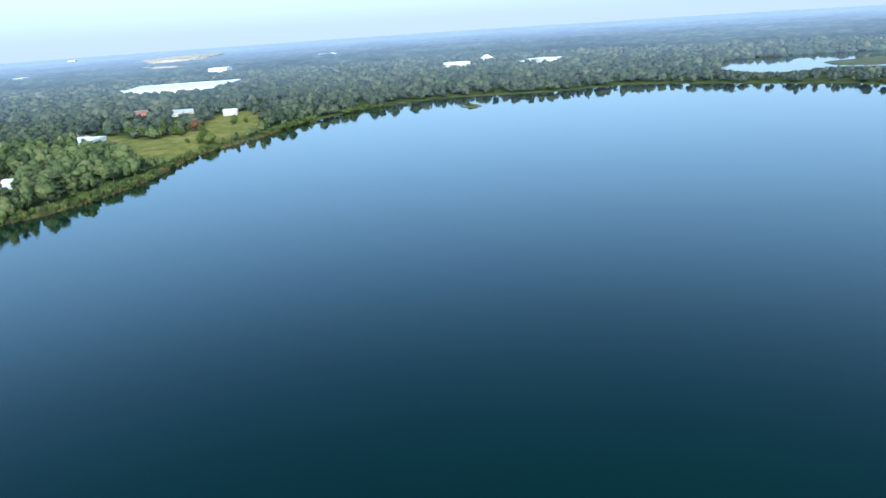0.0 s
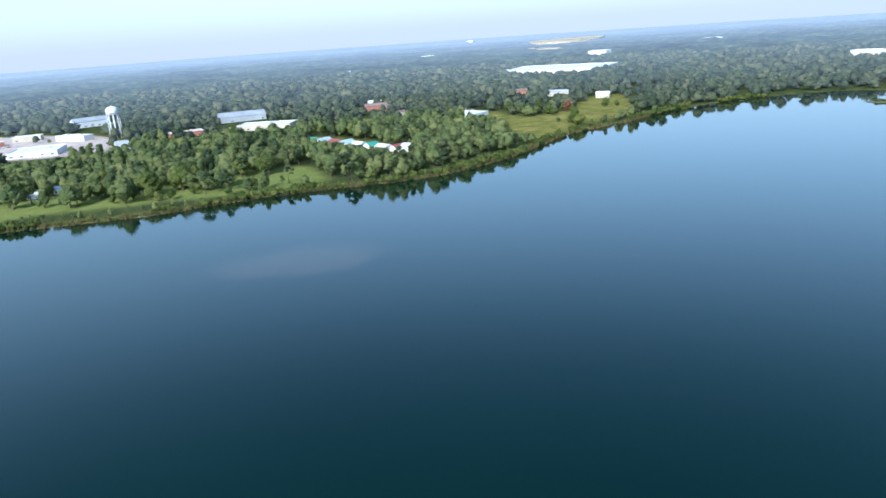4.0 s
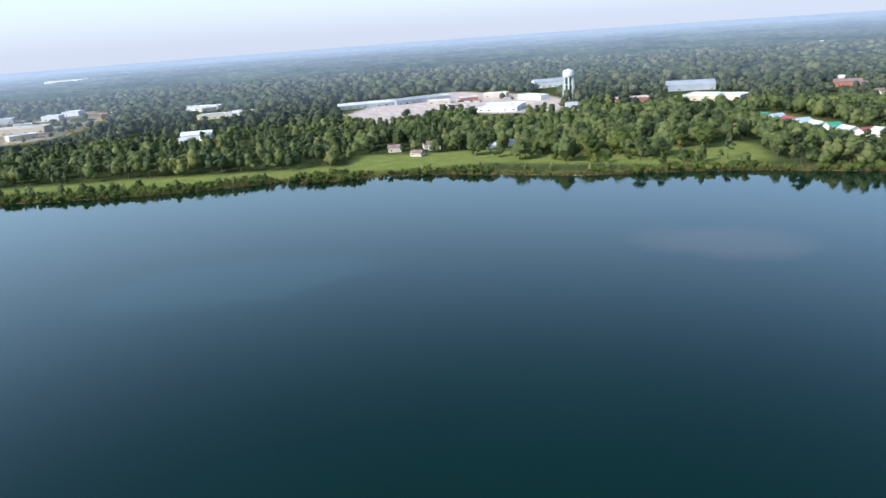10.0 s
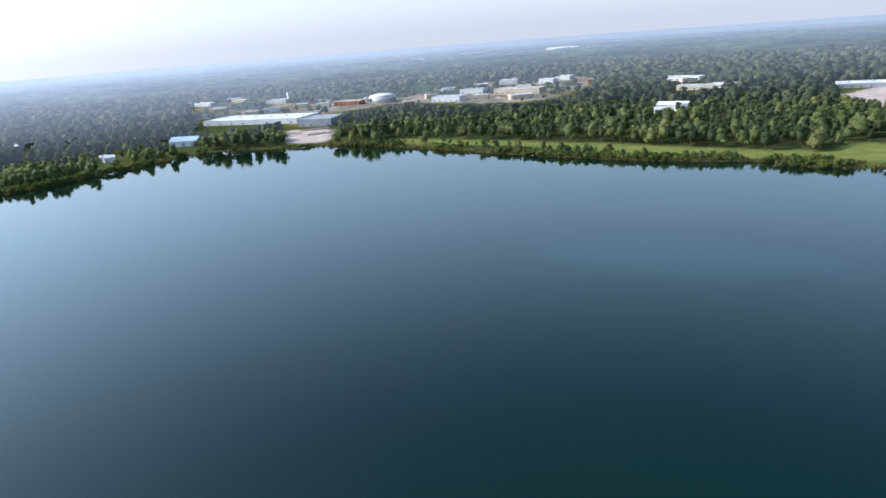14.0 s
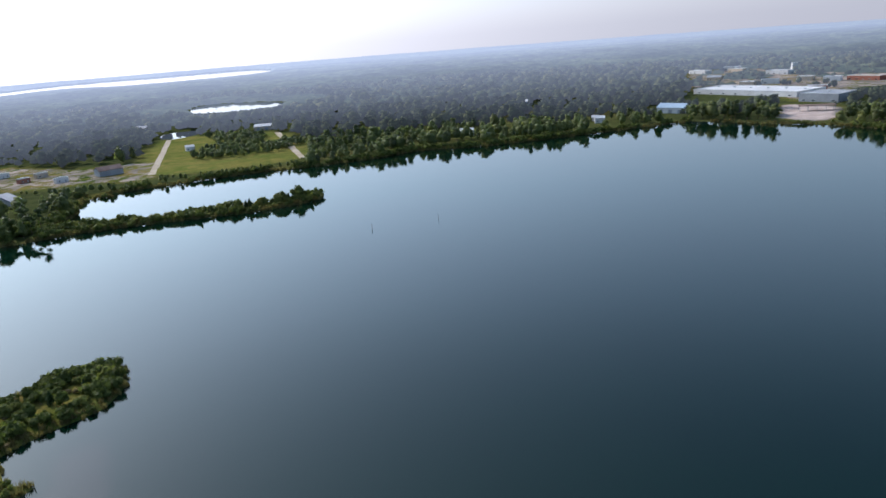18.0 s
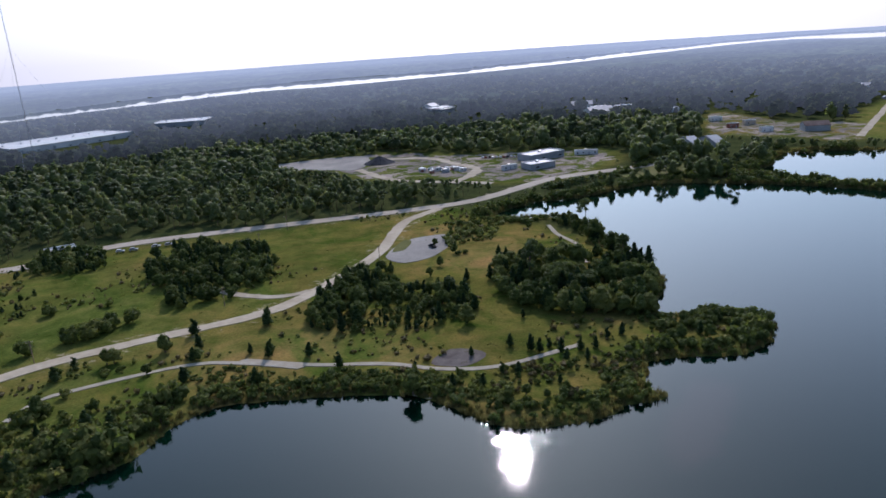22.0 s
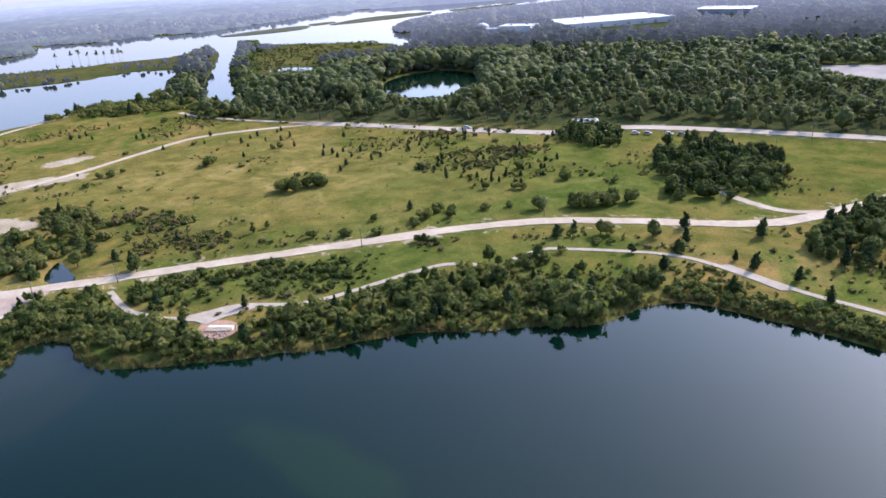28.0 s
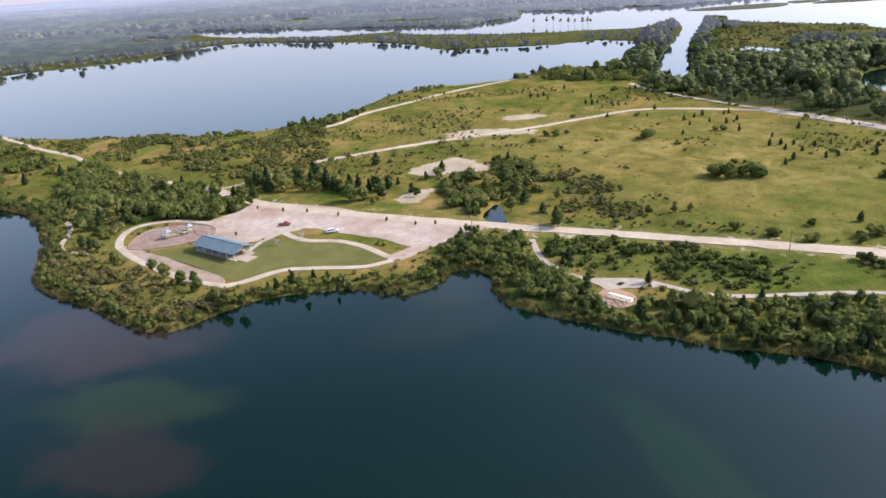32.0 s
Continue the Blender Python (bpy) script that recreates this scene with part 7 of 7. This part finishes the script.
def storage_tank(x, y, r, h, label):
    root = root_at("storage_tank", label, "tank", x, y)
    part("shell", revolve([(r, 0), (r, h * 0.7)], 32), PAINT["white"], root)
    part("dome", revolve([(r + 0.2, h * 0.7), (r * 0.85, h * 0.85), (r * 0.5, h * 0.96), (0.5, h)], 32), PAINT["white"], root)
    part("ladder", rods(((r + 0.2, 0, 0), (r + 0.2, 0, h * 0.7), 0.1)), PAINT["steel"], root)


storage_tank(-1125, -276, 21, 13, "large white domed storage tank in the town")
storage_tank(741, -692, 9, 15, "white domed tank beside the warehouse")


def mound(x, y, r, h, mat, label, peaks=1):
    g = np.random.default_rng(int(abs(x)))
    bm = bmesh.new()
    bmesh.ops.create_cone(bm, cap_ends=True, segments=18, radius1=r, radius2=r * 0.08, depth=h, matrix=Matrix.Translation((0, 0, h / 2)))
    bmesh.ops.subdivide_edges(bm, edges=bm.edges, cuts=2)
    for v in bm.verts:
        v.co += Vector((g.uniform(-1, 1), g.uniform(-1, 1), 0)) * r * 0.05
    me = bpy.data.meshes.new("stockpile")
    bm.to_mesh(me)
    bm.free()
    me.materials.append(mat)
    thing("stockpile", me, label, "stockpile", at=pose(x, y, 0.95))


mound(159, -602, 14, 6, PAINT["black"], "dark conical stockpile in the works yard")
mound(122, 1588, 30, 18, PAINT["white"], "white conical stockpile beyond the woods")

# ---- radio mast and poles ----
mast = root_at("radio_mast", "very tall thin guyed lattice radio mast", "mast", 517, -630)
for k in range(3):
    a = k * 2.094
    part("leg", rods(((0.5 * math.cos(a), 0.5 * math.sin(a), 0), (0.5 * math.cos(a), 0.5 * math.sin(a), 175), 0.09, None, 5)), PAINT["steel"], mast)
    part("guy_wire", rods(((70 * math.cos(a), 70 * math.sin(a), 0), (0, 0, 120), 0.05, None, 4)), PAINT["steel"], mast)
bm = bmesh.new()
for k in range(58):
    a, b = (k % 3) * 2.094, ((k + 1) % 3) * 2.094
    rod(bm, (0.5 * math.cos(a), 0.5 * math.sin(a), 3 * k), (0.5 * math.cos(b), 0.5 * math.sin(b), 3 * k + 3), 0.07, None, 4)
part("lattice", bm, PAINT["rust"], mast)


def utility_pole(x, y, turn, h=8.5):
    root = root_at("utility_pole", "weathered wooden utility pole beside the road", "pole", x, y, turn, "utility poles")
    part("pole", rods(((0, 0, -0.3), (0, 0, h), 0.17, 0.11)), PAINT["wood"], root)
    arm = part("crossarm", boxes((0, 0.13, h - 0.7, 2.4, 0.1, 0.12)), PAINT["wood"], root)
    for px in (-1.1, -0.4, 0.4, 1.1):
        part("insulator", rods(((px, 0.13, h - 0.58), (px, 0.13, h - 0.38), 0.05)), PAINT["white"], arm)


for x, y, turn in ((185, -203, 40), (139, -257, 50), (213, -133, 30), (249, -55, 25), (381, 105, -50), (433, 158, -50), (341, 51, -45), (87, -313, 70), (158, -378, 20), (159, -341, 20), (256, -30, 20), (297, 2, -50)):
    utility_pole(x, y, turn)


# ---- vehicles ----
def vehicle(name, label, x, y, turn, paint, length=4.7, pickup=False, z=1.0):
    root = root_at(name, label, "car" if name == "car" else "truck", x, y, turn, "", z)
    w, hl = 1.85, length / 2
    prof = [(-hl, 0.45), (-hl + 0.1, 0.95), (-hl + 1.2, 1.02), (hl - 0.3, 1.02), (hl, 0.85), (hl, 0.42)]
    bm = prism([(p, q) for p, q in prof], -w / 2, w / 2)
    bmesh.ops.bevel(bm, geom=list(bm.edges), offset=0.06, segments=1, affect="EDGES")
    body = part("body", bm, PAINT[paint], root)
    back = hl - 2.3 if pickup else hl - 0.35
    bm = prism([(-hl + 1.15, 1.0), (-hl + 1.9, 1.68), (back - 0.35, 1.7), (back, 1.0)], -w / 2 + 0.08, w / 2 - 0.08)
    bmesh.ops.bevel(bm, geom=list(bm.edges), offset=0.05, segments=1, affect="EDGES")
    cab = part("cab", bm, PAINT[paint], root)
    part("windscreen", prism([(-hl + 1.22, 1.1), (-hl + 1.26, 1.1), (-hl + 1.86, 1.62), (-hl + 1.8, 1.62)], -w / 2 + 0.2, w / 2 - 0.2), M_GLASS, cab)
    for sx in (-1, 1):
        part("side_window", prism([(-hl + 1.7, 1.12), (-hl + 2.05, 1.58), (back - 0.45, 1.58), (back - 0.2, 1.12)], sx * (w / 2 - 0.1), sx * (w / 2 - 0.06)), M_GLASS, cab)
    for sx in (-1, 1):
        for py in (-hl + 0.9, hl - 0.95):
            wheel = part("wheel", rods(((sx * (w / 2 - 0.22), py, 0.34), (sx * (w / 2 + 0.01), py, 0.34), 0.34, None, 14)), PAINT["dark"], root)
            part("rim", rods(((sx * (w / 2), py, 0.34), (sx * (w / 2 + 0.03), py, 0.34), 0.2, None, 10)), PAINT["steel"], wheel)
        part("headlight", boxes((sx * 0.65, -hl - 0.01, 0.68, 0.35, 0.06, 0.18)), PAINT["white"], root)
        part("tail_light", boxes((sx * 0.7, hl - 0.02, 0.68, 0.25, 0.06, 0.18)), PAINT["rust"], root)
    if pickup:
        part("bed_liner", boxes((0, hl - 1.2, 1.0, w - 0.3, 2.0, 0.06)), PAINT["dark"], root)
    return root


vehicle("pickup_truck", "white sport vehicle parked on the gravel car park", 273.3, 24.7, 12, "white", 5.3, z=1.17)
vehicle("pickup_truck", "dark red pickup parked beside the car park slab", 286.8, 45.3, 10, "rust", 5.2, True, z=1.17)
for (x, y), c in zip(((239, -339), (233, -342), (223, -348), (217, -351), (330, -292)), ("white", "grey", "white", "grey", "white")):
    vehicle("car", f"{c} car driving on the highway", x, y, -64, c, z=1.26)
vehicle("pickup_truck", "dark pickup parked at the gravel pull-off", 66, -337, 40, "dark", 5.3, True, z=1.17)
g = np.random.default_rng(3)
for k in range(11):
    c = ("white", "grey", "white", "dark", "rust")[k % 5]
    vehicle("car", f"{COLOUR_WORD.get(c, 'dark')} car parked in the works yard", 38 + 3.1 * k, -604 + g.uniform(-2, 2), g.uniform(-15, 15), c)
for k in range(10):
    building(92 + g.uniform(-24, 26), -549 + g.uniform(-7, 7), g.uniform(0, 180), 4 + g.uniform(0, 3), 2.2, 1.9, "flat", ("white", "grey", "tan")[k % 3], ("white", "grey", "brick")[k % 3], "trailer")

# rows of parked cars in the town's lots
first = [vehicle("car", f"{c} car parked in a town lot", -860 + 3 * i, 470, 0, c) for i, c in enumerate(("white", "grey", "rust", "dark"))]
for k in range(44):
    if k < 22:
        x, y, turn = -840 + 3.0 * (k % 11) * 1.4 - 25 * (k // 11), 430 + 2.2 * (k % 11) + 34 * (k // 11), 120
    else:
        x, y, turn = -1010 - 2.9 * ((k - 22) % 11), -250 + 3.0 * ((k - 22) % 11) + 26 * ((k - 22) // 11), 45
    copy_thing(first[int(g.integers(4))], pose(x, y, 1.0, 0, 0, turn + g.uniform(-4, 4)))
for x, y, h in ((-642, 330, 8), (-640, 345, 7), (-648, 372, 9), (-655, 384, 8), (-690, 470, 7), (-700, 500, 6), (-620, 470, 9), (-760, 420, 6), (-800, 520, 5), (-820, 560, 6)):
    plant("broad", x, y, h, "trees of the shopping plaza", 1.1, "leafy tree planted beside the shopping plaza")

CYPRESS = [(1123, -241), (1109, -258), (1102, -266), (1083, -273), (1074, -282), (1068, -290), (1059, -299), (1064, -308), (1060, -311)]
# trees on the lawns of the far shore
FRONT_LAWN = [(-468, 249), (-366, 353), (-276, 420), (-242, 498)]
BACK_LAWN = [(-560, 210), (-497, 292), (-426, 329), (-396, 383), (-368, 433)]
for line, n, lo, hi, kinds in ((FRONT_LAWN, 18, 5, 11, ("broad", "broad", "pine")), (BACK_LAWN, 26, 14, 20, ("pine", "broad"))):
    c = spline(line, False, 2.0)
    for k in range(n):
        x, y = c[int(g.integers(len(c)))] + g.uniform(-7, 7, 2)
        if shore(np.array([x]), np.array([y]))[0] > 2:
            plant(kinds[k % len(kinds)], x, y, g.uniform(lo, hi), "trees of the far lawns", 1.15, "tall leafy tree on the mown far lawn")

M_RUST_LEAF = leaf_material("browned leaves", (0.10, 0.045, 0.028), (0.19, 0.085, 0.050), (0.28, 0.14, 0.08), clump=0.8)
dying = plant("broad", -254, 769, 14, "trees of the north field", 1.2, "reddish-brown dying tree at the field edge")
for c in dying.children:
    if c.name.startswith("crown"):
        c.data = c.data.copy()
        c.data.materials[0] = M_RUST_LEAF
for x, y, h in ((-215, 675, 15), (-209, 668, 12), (-222, 684, 13), (-239, 691, 5), (-246, 760, 10), (-262, 742, 9), (-270, 752, 12), (-283, 745, 11), (-298, 752, 12), (-312, 762, 10), (-326, 772, 12), (-262, 775, 11), (-278, 782, 12), (-296, 790, 13), (-225, 812, 8), (-230, 835, 9), (-214, 820, 7)):
    plant("broad", x, y, h, "trees of the north field", 1.25, "dark green tree standing in the straw-coloured field")



def tree_row(name, line, n, spread, shift, lo, hi, shapes, label, seed):
    """Trees standing at random along a shore line, on dry ground only."""
    g = np.random.default_rng(seed)
    c = spline(line, False, 2.0)
    p = c[g.integers(len(c), size=n)] + g.normal(0, spread, (n, 2)) + np.array(shift)
    p = p[shore(p[:, 0], p[:, 1]) > 2.5]
    scatter(name, p[:, 0], p[:, 1], g.uniform(lo, hi, len(p)), shapes, WOODS_MATS, label, "trees", 1.1, seed)


tree_row("shore_trees", [(-345, 352), (-322, 372), (-292, 398), (-262, 424), (-246, 448), (-234, 480), (-224, 520), (-222, 560)], 16, 3, (-7, 5), 6, 13, FRONT, "tall green trees leaning over the north-west shore", 31)
tree_row("young_trees", [(-497, 146), (-530, 70), (-566, 8), (-610, -62), (-650, -130), (-680, -190)], 70, 2.5, (-6, 3), 4, 9, FRONT, "young leafy trees between the lawn and the water", 32)
tree_row("lawn_trees", [(-573, 216), (-550, 247), (-492, 262), (-445, 272), (-419, 285), (-400, 305), (-385, 332), (-350, 342), (-330, 358), (-312, 380), (-292, 395), (-272, 415), (-255, 440), (-243, 472), (-230, 499)], 38, 10, (-26, 17), 12, 19, FRONT, "tall pines and leafy trees on the west lawns", 33)
for x, y in CYPRESS:
    plant("pine", x, y, 9 + 4 * ((int(x) * 7) % 5) / 4, "tall trees of the river marsh", 0.9, "tall thin tree standing alone in the river marsh")

# ---- the lakeside park ----
def pavilion():
    root = root_at("pavilion", "open picnic pavilion with a blue-grey metal gable roof", "pavilion", 262, 65.5, 50, z=1.15)
    L, D = 22.5, 9.0
    part("floor_slab", boxes((0, 0, 0, L + 1.5, D + 0.6, 0.14, 0.03), (-L / 2 - 2.6, 0.5, 0, 5, 5.5, 0.12)), M_CONCRETE, root)
    prof = [(-D / 2 - 0.9, 2.75), (0, 4.7), (D / 2 + 0.9, 2.75), (D / 2 + 0.9, 2.9), (0, 4.88), (-D / 2 - 0.9, 2.9)]
    roof = part("roof", prism(prof, -L / 2 - 0.8, L / 2 + 0.8), PAINT["teal"], root)
    slope = math.atan2(1.95, D / 2 + 0.9)
    for sy in (-1, 1):
        for k in range(25):
            px = -L / 2 - 0.6 + k * (L + 1.2) / 24
            part("seam", rods(((px, sy * (D / 2 + 0.85), 2.93), (px, 0, 4.9), 0.035, None, 4)), PAINT["teal"], roof)
    part("ridge_cap", boxes((0, 0, 4.84, L + 1.6, 0.5, 0.1)), PAINT["teal"], roof)
    for px in np.linspace(-L / 2 + 0.6, L / 2 - 0.6, 6):
        for py in (-D / 2 + 0.4, D / 2 - 0.4):
            part("post", boxes((px, py, 0.1, 0.25, 0.25, 2.9)), PAINT["white"], root)
        part("truss", prism([(-D / 2, 2.78), (D / 2, 2.78), (0, 4.5)], px - 0.06, px + 0.06), PAINT["wood"], root)
    return root


def picnic_table(x, y, turn, z):
    root = root_at("picnic_table", "brown wooden picnic table on the pavilion slab", "table", x, y, turn, "picnic tables", z)
    part("tabletop", boxes((0, 0, 0.7, 1.8, 0.75, 0.05)), PAINT["wood"], root)
    for sy in (-1, 1):
        part("bench_seat", boxes((0, sy * 0.68, 0.42, 1.8, 0.26, 0.05)), PAINT["wood"], root)
    for sx in (-0.6, 0.6):
        for sy in (-1, 1):
            part("leg", rods(((sx, sy * 0.7, 0), (sx, sy * 0.2, 0.7), 0.05)), PAINT["wood"], root)


pavilion()
c50, s50 = math.cos(radians(50)), math.sin(radians(50))
for u, v in ((-8, -1.8), (-4, 1.8), (0, -1.8), (4, 1.8), (8, -1.8), (-8, 1.8), (4, -1.8)):
    picnic_table(262 + u * c50 - v * s50, 65.5 + u * s50 + v * c50, 50, 1.29)
slab("concrete_pad", [(284, 46), (286, 39), (280, 37.5), (278.5, 44)], M_CONCRETE, "pale concrete pad at the car park edge", "concrete", 1.24, 0.0, 1)
ribbon("path", [(280, 44), (272, 51), (264, 55), (257, 57)], 2.0, M_CONCRETE, "pale concrete walk to the pavilion", "path", 1.23, 0.05, 30)
RAMP = [(245, -1), (233, 2), (221, 7), (212, 10)]
c = spline(RAMP, False, 1.5)
d = np.gradient(c, axis=0)
d /= np.linalg.norm(d, axis=1)[:, None]
drop = np.linspace(1.24, -0.9, len(c))
v = [(x + k * 1.9 * -dy, y + k * 1.9 * dx, z - dz) for dz in (0, 0.35) for k in (1, -1) for (x, y), (dx, dy), z in zip(c, d, drop)]
k = len(c)
f = [(i, i + 1, k + i + 1, k + i) for i in range(k - 1)] + [(i, 2 * k + i, 2 * k + i + 1, i + 1) for i in range(k - 1)] + [(k + i, k + i + 1, 3 * k + i + 1, 3 * k + i) for i in range(k - 1)]
thing("boat_ramp", mesh_of("boat_ramp", v, f, [M_VERGE]), "sandy boat ramp running down into the lake", "ramp")
pile = np.random.default_rng(18)
for (x, y), (dx, dy), z in list(zip(c, d, drop))[2:]:
    for side in (1, -1):
        bm = bmesh.new()
        bmesh.ops.create_icosphere(bm, subdivisions=1, radius=pile.uniform(0.25, 0.55))
        for w in bm.verts:
            w.co *= pile.uniform(0.75, 1.2)
        me = bpy.data.meshes.new("boulder")
        bm.to_mesh(me)
        bm.free()
        me.materials.append(M_GRAVEL)
        o = side * pile.uniform(2.1, 3.0)
        thing("boulder", me, "pale rough boulder lining the boat ramp", "rock", "boulders of the ramp", at=pose(x - o * dy, y + o * dx, z + 0.05, 0, 0, pile.uniform(0, 90)))


def kiosk(x, y):
    root = root_at("notice_board", "pale wooden notice board on two posts", "sign", x, y, 60)
    for sx in (-0.9, 0.9):
        part("post", boxes((sx, 0, 0, 0.14, 0.14, 2.5)), PAINT["wood"], root)
    part("panel", boxes((0, 0, 0.9, 1.9, 0.1, 1.4)), PAINT["cream"], root)
    part("roof", prism([(-0.5, 2.4), (0.5, 2.4), (0, 2.8)], -1.2, 1.2), PAINT["tan"], root)


kiosk(268.7, 36.5)
kiosk(264, 45.6)


def play_tower(x, y, turn):
    root = root_at("play_structure", "climbing structure with decks, a green slide and roofs", "play structure", x, y, turn, "playground equipment", 1.18)
    for px, py in ((-1, -1), (1, -1), (-1, 1), (1, 1), (3.4, -1), (3.4, 1)):
        part("post", rods(((px, py, 0), (px, py, 3.2), 0.08)), PAINT["green"], root)
    part("deck", boxes((0, 0, 1.3, 2.1, 2.1, 0.1)), PAINT["tan"], root)
    part("deck", boxes((2.3, 0, 1.0, 2.3, 2.0, 0.1)), PAINT["tan"], root)
    bm = bmesh.new()
    bmesh.ops.create_cone(bm, cap_ends=True, segments=4, radius1=1.9, radius2=0.05, depth=1.0, matrix=Matrix.Translation((0, 0, 3.6)) @ Matrix.Rotation(math.pi / 4, 4, "Z"))
    part("roof", bm, PAINT["steel"], root)
    part("slide", prism([(-1.0, 1.4), (-4.2, 0.25), (-5.0, 0.2), (-5.0, 0.3), (-4.1, 0.42), (-1.0, 1.6)], -0.4, 0.4), PAINT["lime"], root)
    for k in range(5):
        part("rung", rods(((4.2 + 0.1 * k, -0.8, 0.3 + 0.3 * (4 - k)), (4.2 + 0.1 * k, 0.8, 0.3 + 0.3 * (4 - k)), 0.04)), PAINT["steel"], root)
    return root


def swing_set(x, y, turn, paint):
    root = root_at("swing_set", "metal frame swing set on brown mulch", "swing set", x, y, turn, "playground equipment", 1.18)
    part("top_bar", rods(((-3, 0, 2.6), (3, 0, 2.6), 0.07)), PAINT[paint], root)
    for sx in (-3, 3):
        for sy in (-1, 1):
            part("leg", rods(((sx, sy * 1.1, 0), (sx, 0, 2.6), 0.06)), PAINT[paint], root)
    for px in (-2, -0.7, 0.7, 2):
        seat = part("swing_seat", boxes((px, 0, 0.5, 0.5, 0.2, 0.05)), PAINT["dark"], root)
        for o in (-0.22, 0.22):
            part("chain", rods(((px + o, 0, 0.5), (px + o, 0, 2.6), 0.015, None, 4)), PAINT["steel"], seat)


play_tower(288, 84.5, 130)
play_tower(283, 92, 40)
swing_set(281.5, 78.5, 60, "rust")
swing_set(284, 97.5, 110, "steel")
swing_set(290.5, 91, 40, "rust")
# low timber edging round the mulch
edge = spline(MULCH, True, 2.0)
border = root_at("timber_edging", "dark timber edging round the mulch bed", "edging", 0, 0, z=0)
for (x0, y0), (x1, y1) in zip(edge, np.roll(edge, -1, 0)):
    part("timber", rods(((x0, y0, 1.22), (x1, y1, 1.22), 0.16, None, 4)), PAINT["wood"], border)
for i, (x, y) in enumerate([(333, -4), (312, -12), (318, -10), (349, -27), (322, -27), (298, -26), (330, -38), (374, 6), (343, 24), (337, -18), (341, -24), (289, -57), (277, -62)]):
    plant(("cedar", "broad", "cedar")[i % 3], x, y, 4 + 2.2 * ((i * 5) % 4) / 3, "trees round the sandy clearing", 1.2, "leafy tree beside the sandy clearing")
for x, y in ((306, 48), (301.5, 37), (293, 23), (281, 2.5), (273, -9), (272, -17), (279, 64), (312, 60)):
    plant("broad", x, y, 2.4, "staked saplings of the car park", 0.6, "thin staked sapling in the gravel car park")


def bench(x, y, turn):
    root = root_at("bench", "red park bench on the grass by the water", "bench", x, y, turn)
    for k in range(3):
        part("slat", boxes((0, -0.2 + 0.2 * k, 0.45, 1.8, 0.16, 0.05)), PAINT["rust"], root)
        part("back_slat", boxes((0, 0.33 + 0.03 * k, 0.6 + 0.16 * k, 1.8, 0.05, 0.12)), PAINT["rust"], root)
    for sx in (-0.8, 0.8):
        part("leg", boxes((sx, 0.05, 0, 0.08, 0.6, 0.45)), PAINT["dark"], root)


bench(235, -11, 70)


# ---- the overlook by the landing ----
def overlook():
    root = root_at("overlook_deck", "cream-railed overlook deck above a bank of reddish earth", "deck", 191.9, -67.2, 44)
    part("deck", boxes((0, 0, 0.1, 8.4, 3.2, 0.2)), PAINT["cream"], root)
    for k in range(8):
        part("post", boxes((-4.1 + k * 8.2 / 7, 1.5, 0.3, 0.14, 0.14, 1.1)), PAINT["cream"], root)
    for z in (0.45, 0.8, 1.15):
        part("rail", boxes((0, 1.55, z, 8.6, 0.08, 0.22)), PAINT["cream"], root)
    part("skirt", boxes((0, 1.62, -0.9, 8.4, 0.08, 1.1)), PAINT["cream"], root)


slab("earth_bank", DOCK_BANK, mottled("reddish earth", (0.30, 0.18, 0.11), (0.44, 0.29, 0.19), 0.3, 3.0), "bank of bare reddish earth and rubble", "earth", 1.12, 0.5, 20)
overlook()
slab("overlook_pad", [(207.2, -60.1), (205.7, -69.0), (200.0, -81.4), (196.7, -81.2), (198.1, -70.6), (197.5, -64.8), (201.6, -63.6)], M_CONCRETE, "pale concrete pad at the overlook", "concrete", 1.22, 0.1, 17)
# rubble on the bank
g = np.random.default_rng(8)
for k in range(26):
    bm = bmesh.new()
    bmesh.ops.create_icosphere(bm, subdivisions=1, radius=g.uniform(0.25, 0.6))
    for v in bm.verts:
        v.co *= g.uniform(0.75, 1.2)
    me = bpy.data.meshes.new("boulder")
    bm.to_mesh(me)
    bm.free()
    me.materials.append(M_GRAVEL)
    thing("boulder", me, "pale rough boulder on the earth bank", "rock", "boulders of the bank", at=pose(188.2 + g.uniform(-3.2, 3.2), -64.0 + g.uniform(-3.0, 3.0), 1.2, 0, 0, g.uniform(0, 90)))

# dead snags standing in the lake
for x, y in ((-233, -311), (-268, -294)):
    root = root_at("snag", "thin dead tree snag standing in the water", "snag", x, y, 0, "snags in the lake", 0)
    part("trunk", rods(((0, 0, -2.4), (0.2, 0.1, 3.0), 0.16, 0.06)), M_BARK, root)
    part("branch", rods(((0.1, 0.05, 1.6), (0.7, 0.2, 2.6), 0.06, 0.02)), M_BARK, root)
slab("north_lot", [(-434, 810), (-418, 836), (-357, 744), (-372, 716)], M_CONCRETE, "pale paved lot beside the north field", "paving", 1.15, 1.0, 22, step=8)
slab("works_lot", [(-32, -851), (-117, -867), (-112, -818), (-42, -815)], M_SAND, "pale bare lot among the southern woods", "paving", 1.15, 2.0, 23, step=8)
slab("bare_patch", [(43, -205), (31, -203), (26, -213), (38, -216)], mottled("dark bare earth", (0.10, 0.085, 0.075), (0.17, 0.145, 0.125), 0.3, 2.0), "dark bare earth patch beside the path", "earth", 1.13, 1.0, 24)
